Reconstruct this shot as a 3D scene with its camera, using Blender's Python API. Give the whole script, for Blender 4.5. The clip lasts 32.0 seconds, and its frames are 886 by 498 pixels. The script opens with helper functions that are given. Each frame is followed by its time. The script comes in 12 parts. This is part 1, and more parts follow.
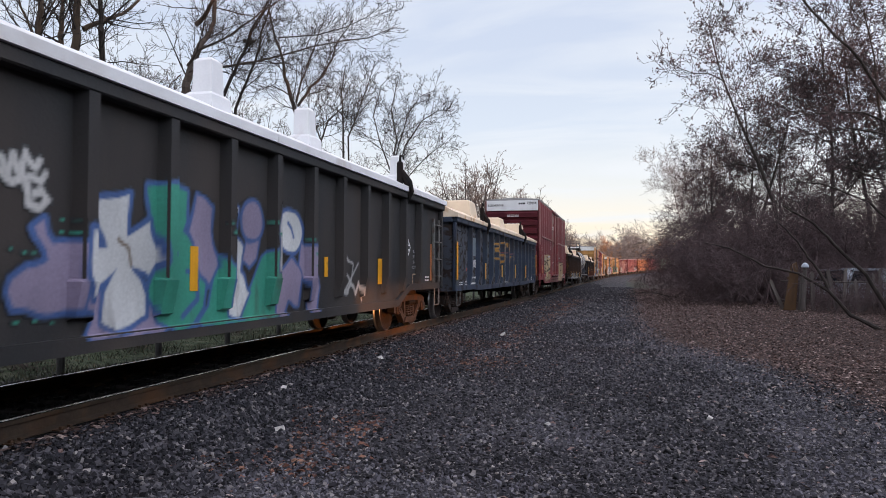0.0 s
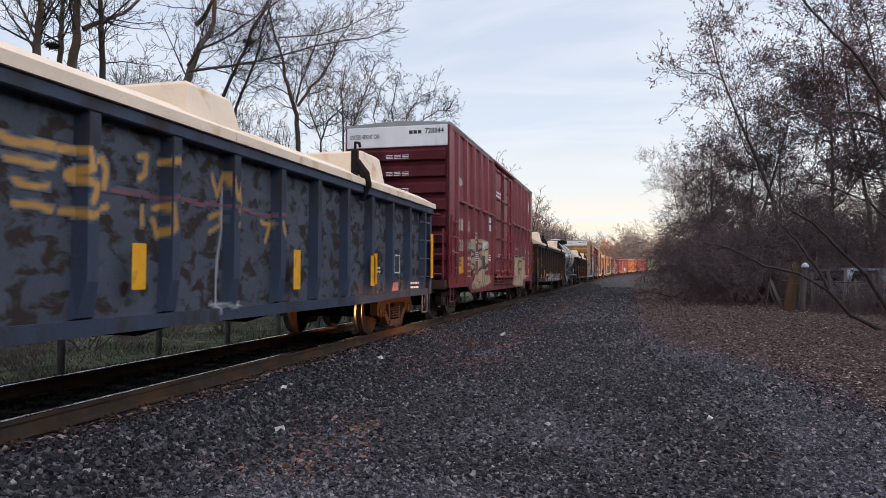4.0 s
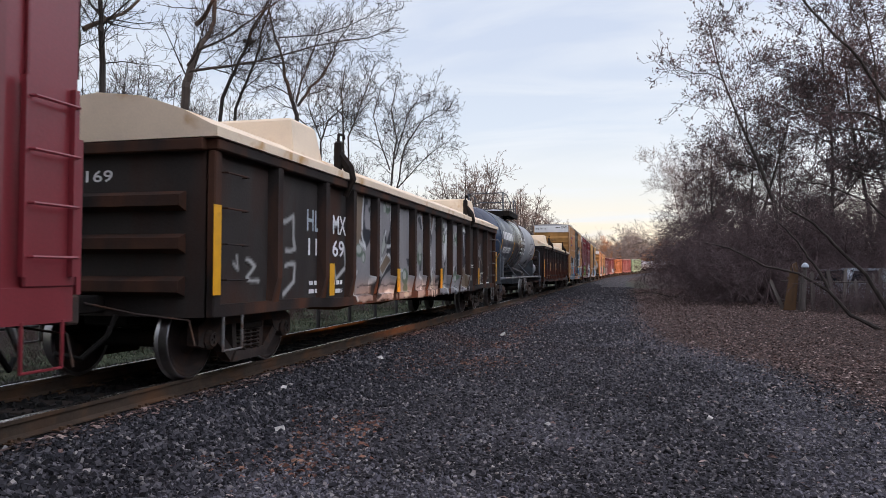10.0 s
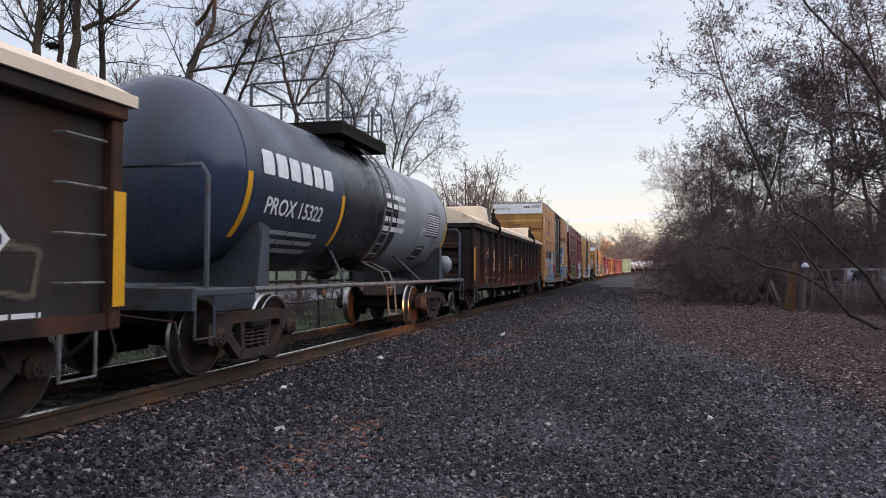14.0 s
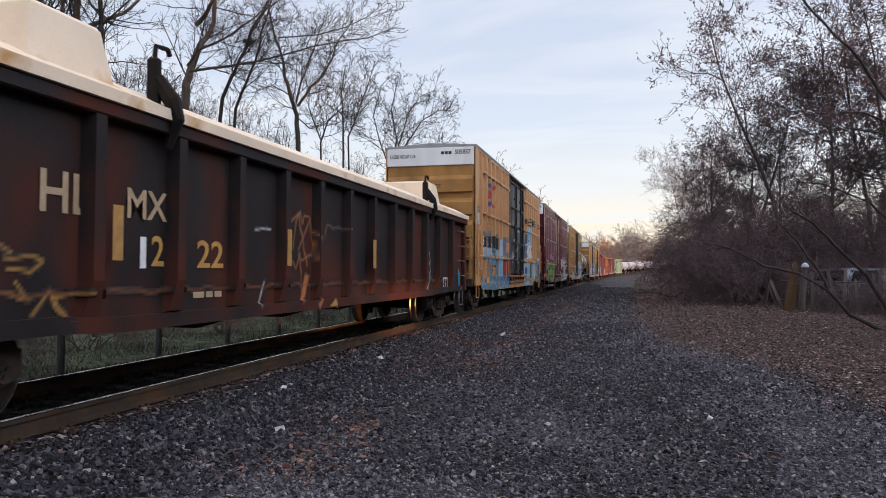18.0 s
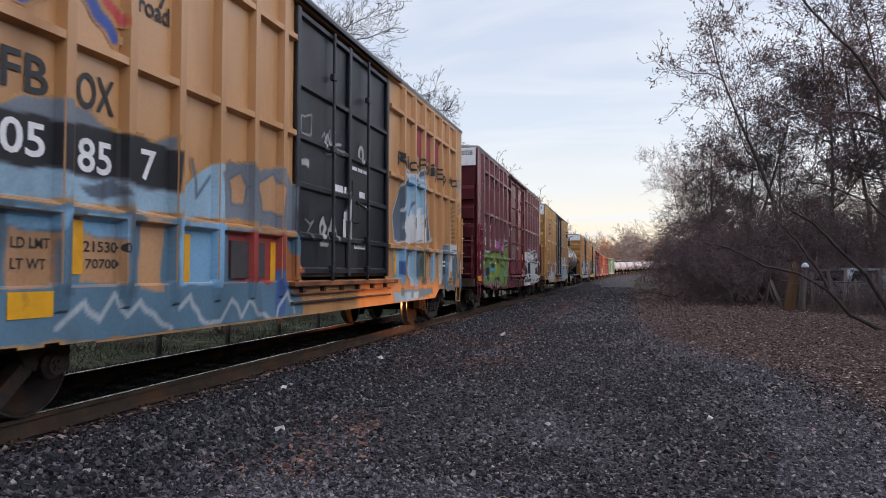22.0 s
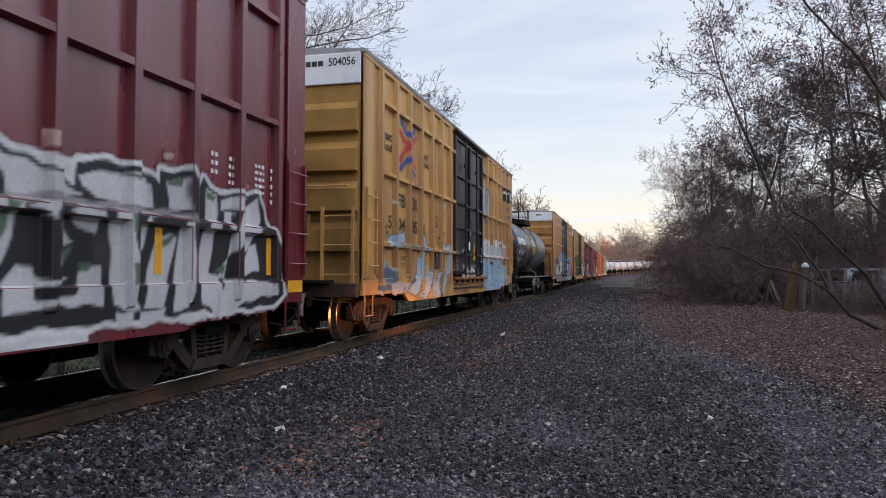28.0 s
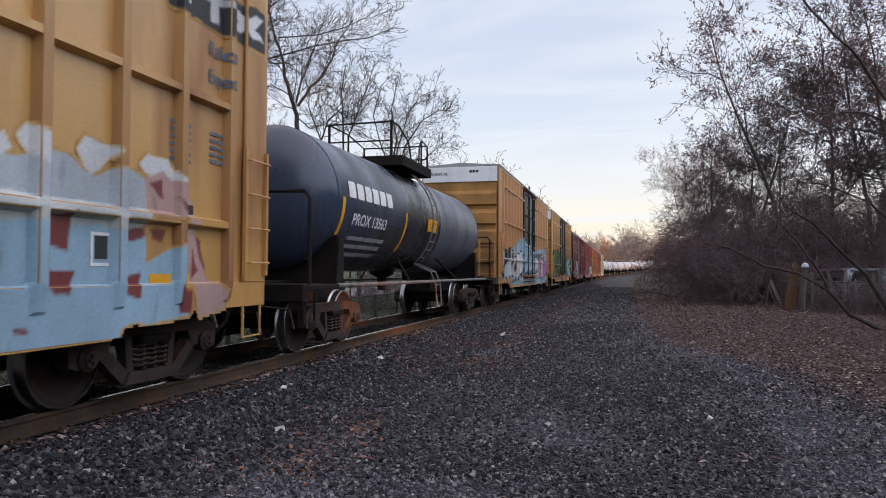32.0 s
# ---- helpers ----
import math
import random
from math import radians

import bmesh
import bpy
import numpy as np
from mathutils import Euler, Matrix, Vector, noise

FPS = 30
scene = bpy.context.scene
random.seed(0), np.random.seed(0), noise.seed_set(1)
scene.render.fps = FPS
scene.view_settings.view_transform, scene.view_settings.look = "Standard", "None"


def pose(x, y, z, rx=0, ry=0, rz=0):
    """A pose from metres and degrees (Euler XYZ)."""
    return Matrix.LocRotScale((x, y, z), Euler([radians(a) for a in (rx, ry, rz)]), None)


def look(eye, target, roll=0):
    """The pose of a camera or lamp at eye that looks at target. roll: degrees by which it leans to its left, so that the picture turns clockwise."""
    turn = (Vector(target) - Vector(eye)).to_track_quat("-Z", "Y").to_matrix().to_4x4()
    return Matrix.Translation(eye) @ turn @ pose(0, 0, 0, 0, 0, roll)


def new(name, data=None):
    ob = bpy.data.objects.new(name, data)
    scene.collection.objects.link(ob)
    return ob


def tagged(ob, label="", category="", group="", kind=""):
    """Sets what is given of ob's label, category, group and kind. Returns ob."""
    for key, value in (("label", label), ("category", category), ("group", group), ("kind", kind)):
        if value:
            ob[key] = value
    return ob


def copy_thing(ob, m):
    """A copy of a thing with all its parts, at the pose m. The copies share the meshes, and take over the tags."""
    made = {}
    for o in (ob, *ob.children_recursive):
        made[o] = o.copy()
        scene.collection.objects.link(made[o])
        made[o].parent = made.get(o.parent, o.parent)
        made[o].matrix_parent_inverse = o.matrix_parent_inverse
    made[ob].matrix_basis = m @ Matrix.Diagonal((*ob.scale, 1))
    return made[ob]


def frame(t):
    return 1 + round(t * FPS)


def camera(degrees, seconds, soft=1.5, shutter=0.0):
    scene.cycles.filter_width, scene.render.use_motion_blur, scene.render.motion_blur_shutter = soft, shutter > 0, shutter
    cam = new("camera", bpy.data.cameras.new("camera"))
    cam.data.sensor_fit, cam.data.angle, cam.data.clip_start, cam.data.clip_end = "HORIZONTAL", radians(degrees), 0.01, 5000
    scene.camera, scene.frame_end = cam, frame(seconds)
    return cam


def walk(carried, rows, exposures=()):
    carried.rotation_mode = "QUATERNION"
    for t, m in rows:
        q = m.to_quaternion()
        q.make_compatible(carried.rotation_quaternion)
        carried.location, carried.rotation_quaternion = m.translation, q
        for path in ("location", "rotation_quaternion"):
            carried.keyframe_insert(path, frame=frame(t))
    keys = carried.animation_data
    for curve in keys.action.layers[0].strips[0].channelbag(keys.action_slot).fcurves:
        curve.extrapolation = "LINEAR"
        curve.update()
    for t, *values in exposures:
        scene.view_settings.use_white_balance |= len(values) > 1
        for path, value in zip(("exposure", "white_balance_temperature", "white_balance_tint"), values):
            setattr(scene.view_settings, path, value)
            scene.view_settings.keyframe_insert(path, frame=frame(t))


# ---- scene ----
# Rail head is z = 0; the straight track runs along +y, and the train comes towards -y.
EYE = (0.0, 0.0, 1.25)
YAW, PITCH, ROLL = radians(14.32), radians(1.845), 0.21
AIM = (EYE[0] - math.sin(YAW) * math.cos(PITCH), EYE[1] + math.cos(YAW) * math.cos(PITCH), EYE[2] + math.sin(PITCH))
cam = camera(63.8, 32.0, soft=0.92, shutter=0.14)
walk(cam, [(0.0, look(EYE, AIM, ROLL)), (32.0, look(EYE, AIM, ROLL))])

# ---- sky, sun, exposure ----
scene.view_settings.exposure = 0.3
SUN_DIR = (radians(2.2), radians(105.0))     # height, and turn from +y towards +x: behind the added unseen hedge


def make_world():
    w = bpy.data.worlds.new("sky")
    scene.world = w
    w.use_nodes = True
    nt = w.node_tree
    nt.nodes.clear()
    nd, ln = nt.nodes.new, nt.links.new
    out, bg = nd("ShaderNodeOutputWorld"), nd("ShaderNodeBackground")
    sky = nd("ShaderNodeTexSky")
    sky.sky_type, sky.sun_disc = "NISHITA", False
    sky.sun_elevation, sky.sun_rotation = SUN_DIR[0], SUN_DIR[1]
    sky.air_density, sky.dust_density, sky.ozone_density = 1.0, 1.6, 2.0
    bg.inputs["Strength"].default_value = 0.15
    # long thin clouds on a high flat layer
    co, sep = nd("ShaderNodeTexCoord"), nd("ShaderNodeSeparateXYZ")
    ln(co.outputs["Generated"], sep.inputs[0])
    up = nd("ShaderNodeMath"); up.operation = "MAXIMUM"; up.inputs[1].default_value = 0.02
    ln(sep.outputs["Z"], up.inputs[0])
    add = nd("ShaderNodeMath"); add.operation = "ADD"; add.inputs[1].default_value = 0.12
    ln(up.outputs[0], add.inputs[0])
    div = nd("ShaderNodeVectorMath"); div.operation = "DIVIDE"
    com = nd("ShaderNodeCombineXYZ")
    for k in range(3):
        ln(add.outputs[0], com.inputs[k])
    ln(co.outputs["Generated"], div.inputs[0])
    ln(com.outputs[0], div.inputs[1])
    mp = nd("ShaderNodeMapping")
    mp.inputs["Rotation"].default_value = (0, 0, radians(-20))
    mp.inputs["Scale"].default_value = (0.55, 1.5, 0.0)
    ln(div.outputs[0], mp.inputs["Vector"])
    no = nd("ShaderNodeTexNoise")
    no.inputs["Scale"].default_value, no.inputs["Detail"].default_value, no.inputs["Distortion"].default_value = 1.5, 6.0, 0.6
    ln(mp.outputs[0], no.inputs["Vector"])
    ra = nd("ShaderNodeMapRange")
    ra.inputs["From Min"].default_value, ra.inputs["From Max"].default_value = 0.44, 0.68
    ra.inputs["To Max"].default_value = 0.7
    ln(no.outputs["Fac"], ra.inputs["Value"])
    # pale veil that thickens to the horizon, cream low down and blue-white above
    vr = nd("ShaderNodeValToRGB")
    e = vr.color_ramp.elements
    for k, c in ((0.0, (5.7, 4.3, 2.8)), (0.04, (5.9, 5.0, 3.7)), (0.075, (5.6, 5.3, 4.7)), (0.12, (4.95, 5.1, 5.15)), (0.2, (4.05, 4.5, 5.2)), (0.3, (3.6, 4.05, 4.95)), (0.42, (3.4, 3.85, 4.85)), (1.0, (6.8, 6.4, 7.4))):
        q = e[0] if k == 0.0 else e[len(e) - 1] if k == 1.0 else e.new(k)
        q.color = (*c, 1)
    ln(sep.outputs["Z"], vr.inputs[0])
    veil = nd("ShaderNodeMixRGB"); veil.inputs[0].default_value = 0.985
    ln(sky.outputs[0], veil.inputs[1]); ln(vr.outputs[0], veil.inputs[2])
    mix = nd("ShaderNodeMixRGB"); mix.inputs[2].default_value = (4.95, 5.15, 5.45, 1)
    ln(ra.outputs[0], mix.inputs[0]); ln(veil.outputs[0], mix.inputs[1])
    # the evening glow on the sun's side
    dot = nd("ShaderNodeVectorMath"); dot.operation = "DOT_PRODUCT"
    dot.inputs[1].default_value = (math.sin(SUN_DIR[1]), math.cos(SUN_DIR[1]), 0)
    ln(co.outputs["Generated"], dot.inputs[0])
    glow = nd("ShaderNodeMapRange")
    glow.inputs["From Min"].default_value, glow.inputs["To Min"].default_value, glow.inputs["To Max"].default_value = -0.1, 1.0, 2.6
    ln(dot.outputs["Value"], glow.inputs["Value"])
    gain = nd("ShaderNodeVectorMath"); gain.operation = "SCALE"
    ln(mix.outputs[0], gain.inputs[0]); ln(glow.outputs[0], gain.inputs["Scale"])
    ln(gain.outputs[0], bg.inputs["Color"])
    ln(bg.outputs[0], out.inputs[0])


make_world()
sun = new("sun", bpy.data.lights.new("sun", "SUN"))
sun.data.energy, sun.data.angle, sun.data.color = 2.4, radians(0.6), (1.0, 0.40, 0.12)
TO_SUN = Vector((math.sin(SUN_DIR[1]) * math.cos(SUN_DIR[0]), math.cos(SUN_DIR[1]) * math.cos(SUN_DIR[0]), math.sin(SUN_DIR[0])))
sun.matrix_basis = look(tuple(TO_SUN * 60), (0, 0, 0))


# ---- letter shapes from the built-in font ----
def glyphs(text):
    cu = bpy.data.curves.new("lettering", "FONT")
    cu.body, cu.resolution_u, cu.offset = text, 3, 0.016
    ob = bpy.data.objects.new("lettering", cu)
    scene.collection.objects.link(ob)
    bpy.context.view_layer.update()
    me = bpy.data.meshes.new_from_object(ob.evaluated_get(bpy.context.evaluated_depsgraph_get()))
    bpy.data.objects.remove(ob)
    bpy.data.curves.remove(cu)
    v = [tuple(p.co) for p in me.vertices]
    f = [tuple(p.vertices) for p in me.polygons]
    bpy.data.meshes.remove(me)
    xs, ys = [p[0] for p in v], [p[1] for p in v]
    return v, f, min(xs), max(xs), max(ys)


GLYPH = {t: glyphs(t) for t in (
    '2 INCH HF COMP SHOES', '24', '5-8', '6-0', 'CU FT 3245', 'IH', 'IL', 'IW', '03', '04', '05', '1', '11', '1169', '1222', '2', '213400 LBS', '215300',
    '22', '30', '300338', '3201', '38', '5', '504056', '505857', '57', '6',
    '69', '7', '70700', '72600 LBS', '728', '728844', '844', '85', 'ACID', 'CLOSE',
    'EXCESS HEIGHT CAR', 'Experts', 'F', 'FB', 'HL', 'HLMX', 'LD LMT', 'LT WT', 'MX', 'OX',
    'PROX 13563', 'PROX 15322', 'Pooling', 'RY', 'Railcar', 'SULPHURIC', 'UC', 'any', 'load', 'next',
    'road')}

# ---- shape helpers ----
class MB:
    """A mesh in the making."""

    def __init__(self):
        self.v, self.f = [], []

    def poly(self, pts, faces):
        n = len(self.v)
        self.v += [tuple(p) for p in pts]
        self.f += [tuple(n + i for i in f) for f in faces]
        return self

    def box(self, x0, x1, y0, y1, z0, z1, b=0.0):
        lo, hi = (x0, y0, z0), (x1, y1, z1)
        if b <= 0:
            p = [(hi[0] if i & 1 else lo[0], hi[1] if i & 2 else lo[1], hi[2] if i & 4 else lo[2]) for i in range(8)]
            return self.poly(p, [(0, 2, 3, 1), (4, 5, 7, 6), (0, 1, 5, 4), (2, 6, 7, 3), (0, 4, 6, 2), (1, 3, 7, 5)])
        b = min(b, 0.45 * min(hi[k] - lo[k] for k in range(3)))
        p = []
        for i in range(8):
            for k in range(3):
                q = []
                for a in range(3):
                    s = i >> a & 1
                    q.append((hi[a] if s else lo[a]) + (0 if a == k else (-b if s else b)))
                p.append(q)
        f = []
        for k in range(3):
            a, c = (k + 1) % 3, (k + 2) % 3
            for s in (0, 1):
                r = [(s << k) | (i << a) | (j << c) for i, j in ((0, 0), (1, 0), (1, 1), (0, 1))]
                f.append([i * 3 + k for i in (r if s else r[::-1])])
            for s in (0, 1):
                for t in (0, 1):
                    i0, i1 = (s << a) | (t << c), (s << a) | (t << c) | (1 << k)
                    q = [i0 * 3 + a, i1 * 3 + a, i1 * 3 + c, i0 * 3 + c]
                    f.append(q if s != t else q[::-1])
        for i in range(8):
            q = [i * 3, i * 3 + 1, i * 3 + 2]
            f.append(q if bin(i).count("1") % 2 else q[::-1])
        return self.poly(p, f)

    def prism(self, pts, axis, lo, hi):
        """Extrudes the outline pts, given in the two other axes in order, along axis."""
        n, o = len(pts), [k for k in range(3) if k != axis]
        p = []
        for h in (lo, hi):
            for a, c in pts:
                q = [0, 0, 0]
                q[axis], q[o[0]], q[o[1]] = h, a, c
                p.append(q)
        return self.poly(p, [tuple(range(n))[::-1], tuple(range(n, 2 * n))] + [(i, (i + 1) % n, n + (i + 1) % n, n + i) for i in range(n)])

    def tube(self, pts, r, n=8, cap=True):
        """A round bar through pts; r is one radius or one for each point."""
        pts = [Vector(p) for p in pts]
        rs = r if isinstance(r, (list, tuple)) else [r] * len(pts)
        d0 = (pts[1] - pts[0]).normalized()
        ref = Vector((0, 0, 1)) if abs(d0.z) < 0.9 else Vector((1, 0, 0))
        rings = []
        for i, p in enumerate(pts):
            d = (pts[min(i + 1, len(pts) - 1)] - pts[max(i - 1, 0)]).normalized()
            a = d.cross(ref)
            if a.length < 1e-4:
                a = d.cross(Vector((0, 1, 0)))
            a.normalize()
            c = a.cross(d)
            rings += [p + rs[i] * (math.cos(2 * math.pi * k / n) * a + math.sin(2 * math.pi * k / n) * c) for k in range(n)]
        f = []
        for i in range(len(pts) - 1):
            f += [(i * n + k, i * n + (k + 1) % n, (i + 1) * n + (k + 1) % n, (i + 1) * n + k) for k in range(n)]
        if cap:
            f += [tuple(range(n))[::-1], tuple(range((len(pts) - 1) * n, len(pts) * n))]
        return self.poly(rings, f)

    def lathe(self, prof, axis, centre, n=24, cap=True):
        """Turns prof, rows of (along, radius), round axis through centre."""
        o = [k for k in range(3) if k != axis]
        p = []
        for h, r in prof:
            for k in range(n):
                q = list(centre)
                q[axis] += h
                q[o[0]] += r * math.cos(2 * math.pi * k / n)
                q[o[1]] += r * math.sin(2 * math.pi * k / n)
                p.append(q)
        m = len(prof)
        f = [(i * n + k, i * n + (k + 1) % n, (i + 1) * n + (k + 1) % n, (i + 1) * n + k) for i in range(m - 1) for k in range(n)]
        if cap and prof[0][1] > 1e-4:
            f.append(tuple(range(n)))
        if cap and prof[-1][1] > 1e-4:
            f.append(tuple(range((m - 1) * n, m * n)))
        return self.poly(p, f)

    def mesh(self, name, material, smooth=False):
        me = bpy.data.meshes.new(name)
        me.from_pydata(self.v, [], self.f)
        if len(self.f) < 30000:
            bm = bmesh.new()
            bm.from_mesh(me)
            bmesh.ops.recalc_face_normals(bm, faces=bm.faces)
            bm.to_mesh(me)
            bm.free()
        if smooth:
            me.polygons.foreach_set("use_smooth", [True] * len(me.polygons))
            me.set_sharp_from_angle(angle=radians(40))
        me.materials.append(material)
        return me


def put(name, me, parent=None, at=None, label=""):
    """An object on the mesh me, under parent."""
    ob = new(name, me)
    ob.parent = parent
    if at is not None:
        ob.matrix_basis = at if isinstance(at, Matrix) else Matrix.Translation(at)
    return tagged(ob, label)


def part(name, mb, material, parent, label="", smooth=False, at=None):
    return put(name, mb.mesh(name, material, smooth), parent, at, label)


# ---- track line ----
TX, BEND, RADIUS = -5.755, 166.0, 430.0


def rise(a):
    return 1e-4 * max(0.0, min(a, 280.0) - 150.0) ** 2 + max(0.0, a - 280.0) * 0.012


def track(a, off=0.0):
    """Place and heading on the track, a metres along it and off metres to its right."""
    if a <= BEND:
        return Vector((TX + off, a, rise(a))), 0.0
    h = (a - BEND) / RADIUS
    return Vector((TX + RADIUS - (RADIUS - off) * math.cos(h), BEND + (RADIUS - off) * math.sin(h), rise(a))), h


def beside(x, y):
    """Metres along the track and to its right, of a place on the ground."""
    if y <= BEND:
        return y, x - TX
    dx, dy = x - (TX + RADIUS), y - BEND
    return BEND + RADIUS * math.atan2(dy, -dx), RADIUS - math.hypot(dx, dy)


def ground_z(x, y):
    a, d = beside(x, y)
    z = rise(a) if d > -40 else rise(a)
    if abs(d) < 1.5:
        return z - 0.185
    if d > 0:
        t = min(1.0, (d - 1.5) / 1.25)
        g = -0.185 - 0.185 * t * t * (3 - 2 * t)
        return z + g + 0.10 * max(0.0, min(1.0, (d - 8.0) / 8.0)) + 0.02 * noise.noise((x * 0.35, y * 0.25, 0)) * t
    t = min(1.0, (-d - 1.5) / 1.5)
    return z - 0.185 - 0.28 * t * t * (3 - 2 * t) + 0.03 * noise.noise((x * 0.2, y * 0.2, 5)) * t


# how far the train has come at t seconds
def run(t):
    w, out = (t - 16.0) / 16.0, 0.0
    for k in (-0.4310, -0.5206, 1.0608, 1.9541, -2.7395, -0.8198, 5.1785, -1.0534, 73.5648):
        out = (out + k) * w
    return out


# ---- materials ----
def surf(name, col, rough=0.6, metal=0.0, var=0.25, scale=2.0, dirt=None, dirt_at=0.58, dirt_soft=0.12, dirt_scale=1.2,
         streak=1.0, grain=45.0, bump=0.15, each=0.0, spec=0.5, attr="", alpha=1.0):
    """A worn surface: base colour with broad and fine variation, patches of dirt (drawn out upright by streak), and relief.
    each: how far separate pieces differ; attr: a colour attribute in place of col."""
    m = bpy.data.materials.new(name)
    m.use_nodes = True
    nt = m.node_tree
    nd, ln = nt.nodes.new, nt.links.new
    bs = nt.nodes["Principled BSDF"]
    co = nd("ShaderNodeTexCoord")
    mp = nd("ShaderNodeMapping")
    mp.inputs["Scale"].default_value = (1, 1, 1.0 / streak)
    ln(co.outputs["Object"], mp.inputs["Vector"])

    def tex(vec, sc, detail, dist=0.0):
        n = nd("ShaderNodeTexNoise")
        n.inputs["Scale"].default_value, n.inputs["Detail"].default_value, n.inputs["Distortion"].default_value = sc, detail, dist
        ln(vec, n.inputs["Vector"])
        return n.outputs["Fac"]

    def ramp(fac, a, b, lo, hi):
        r = nd("ShaderNodeMapRange")
        for k, x in zip(("From Min", "From Max", "To Min", "To Max"), (a, b, lo, hi)):
            r.inputs[k].default_value = x
        ln(fac, r.inputs["Value"])
        return r.outputs[0]

    def mul(a, b):
        n = nd("ShaderNodeMath")
        n.operation = "MULTIPLY"
        ln(a, n.inputs[0]); ln(b, n.inputs[1])
        return n.outputs[0]

    broad = ramp(tex(mp.outputs[0], scale, 5), 0.25, 0.75, 1 - var, 1 + var)
    fine = ramp(tex(co.outputs["Object"], grain, 3), 0.2, 0.8, 1 - var * 0.5, 1 + var * 0.5)
    value = mul(broad, fine)
    if each:
        oi = nd("ShaderNodeObjectInfo")
        value = mul(value, ramp(oi.outputs["Random"], 0, 1, 1 - each, 1 + each))
    sc = nd("ShaderNodeVectorMath"); sc.operation = "SCALE"
    if attr:
        at = nd("ShaderNodeAttribute"); at.attribute_name = attr
        ln(at.outputs["Color"], sc.inputs[0])
    else:
        sc.inputs[0].default_value = col[:3]
    ln(value, sc.inputs["Scale"])
    colour = sc.outputs[0]
    rgh = None
    if dirt:
        mask = ramp(tex(mp.outputs[0], dirt_scale, 7, 0.4), dirt_at - dirt_soft, dirt_at + dirt_soft, 0, 1)
        mx = nd("ShaderNodeMixRGB")
        mx.inputs[2].default_value = (*dirt, 1)
        ln(mask, mx.inputs[0]); ln(colour, mx.inputs[1])
        colour = mx.outputs[0]
        rgh = ramp(mask, 0, 1, rough, min(0.95, rough + 0.3))
    ln(colour, bs.inputs["Base Color"])
    if rgh:
        ln(rgh, bs.inputs["Roughness"])
    else:
        bs.inputs["Roughness"].default_value = rough
    bs.inputs["Metallic"].default_value = metal
    bs.inputs["Specular IOR Level"].default_value = spec
    if bump:
        bp = nd("ShaderNodeBump")
        bp.inputs["Strength"].default_value, bp.inputs["Distance"].default_value = bump, 0.02
        ln(tex(co.outputs["Object"], grain * 0.7, 4), bp.inputs["Height"])
        ln(bp.outputs[0], bs.inputs["Normal"])
    return m


RUST = (0.16, 0.06, 0.025)
SOOT = (0.02, 0.018, 0.017)
M = {}
M["rail"] = surf("rusty_rail", (0.06, 0.042, 0.03), 0.85, 0, 0.3, 3, (0.12, 0.06, 0.03), 0.58, 0.1, 1.5, spec=0.2)
M["rail_top"] = surf("polished_rail_head", (0.5, 0.48, 0.46), 0.22, 1.0, 0.2, 8, RUST, 0.72, 0.1, 3)
M["tie"] = surf("creosoted_tie", (0.016, 0.013, 0.011), 0.9, 0, 0.4, 6, (0.03, 0.022, 0.018), 0.55, 0.15, 3, each=0.25, bump=0.4, spec=0.15)
M["steel_dark"] = surf("grimy_cast_steel", (0.009, 0.008, 0.0075), 0.8, 0, 0.35, 4, (0.022, 0.014, 0.01), 0.55, 0.15, 4, bump=0.3, spec=0.2)
M["truck_rust"] = surf("rusty_cast_steel", (0.048, 0.036, 0.031), 0.8, 0, 0.35, 4, (0.09, 0.047, 0.03), 0.58, 0.12, 5, bump=0.3, spec=0.2)
M["wheel"] = surf("wheel_steel_brown", (0.03, 0.021, 0.018), 0.75, 0, 0.3, 5, (0.06, 0.033, 0.022), 0.6, 0.1, 4, spec=0.2)
M["tread"] = surf("polished_wheel_tread", (0.38, 0.365, 0.36), 0.34, 1.0, 0.3, 6)
M["under"] = surf("underframe_black", (0.005, 0.005, 0.005), 0.8, 0, 0.4, 3, (0.012, 0.01, 0.008), 0.55, 0.15, 2, spec=0.15)
M["cover_white"] = surf("white_fibreglass_lid", (0.78, 0.78, 0.78), 0.6, 0, 0.08, 1.5, (0.55, 0.5, 0.46), 0.66, 0.12, 1.2, bump=0.05)
M["cover_cream"] = surf("cream_fibreglass_lid", (0.78, 0.63, 0.46), 0.6, 0, 0.1, 1.5, (0.55, 0.31, 0.12), 0.64, 0.08, 2.0, bump=0.05)
M["yellow"] = surf("reflective_yellow_tape", (0.75, 0.36, 0.015), 0.4, 0, 0.12, 6, (0.3, 0.16, 0.03), 0.7, 0.1, 5, bump=0)
M["white"] = surf("white_lettering", (0.75, 0.74, 0.72), 0.6, 0, 0.15, 9, bump=0)
M["black"] = surf("black_lettering", (0.025, 0.025, 0.025), 0.6, 0, 0.15, 9, bump=0)
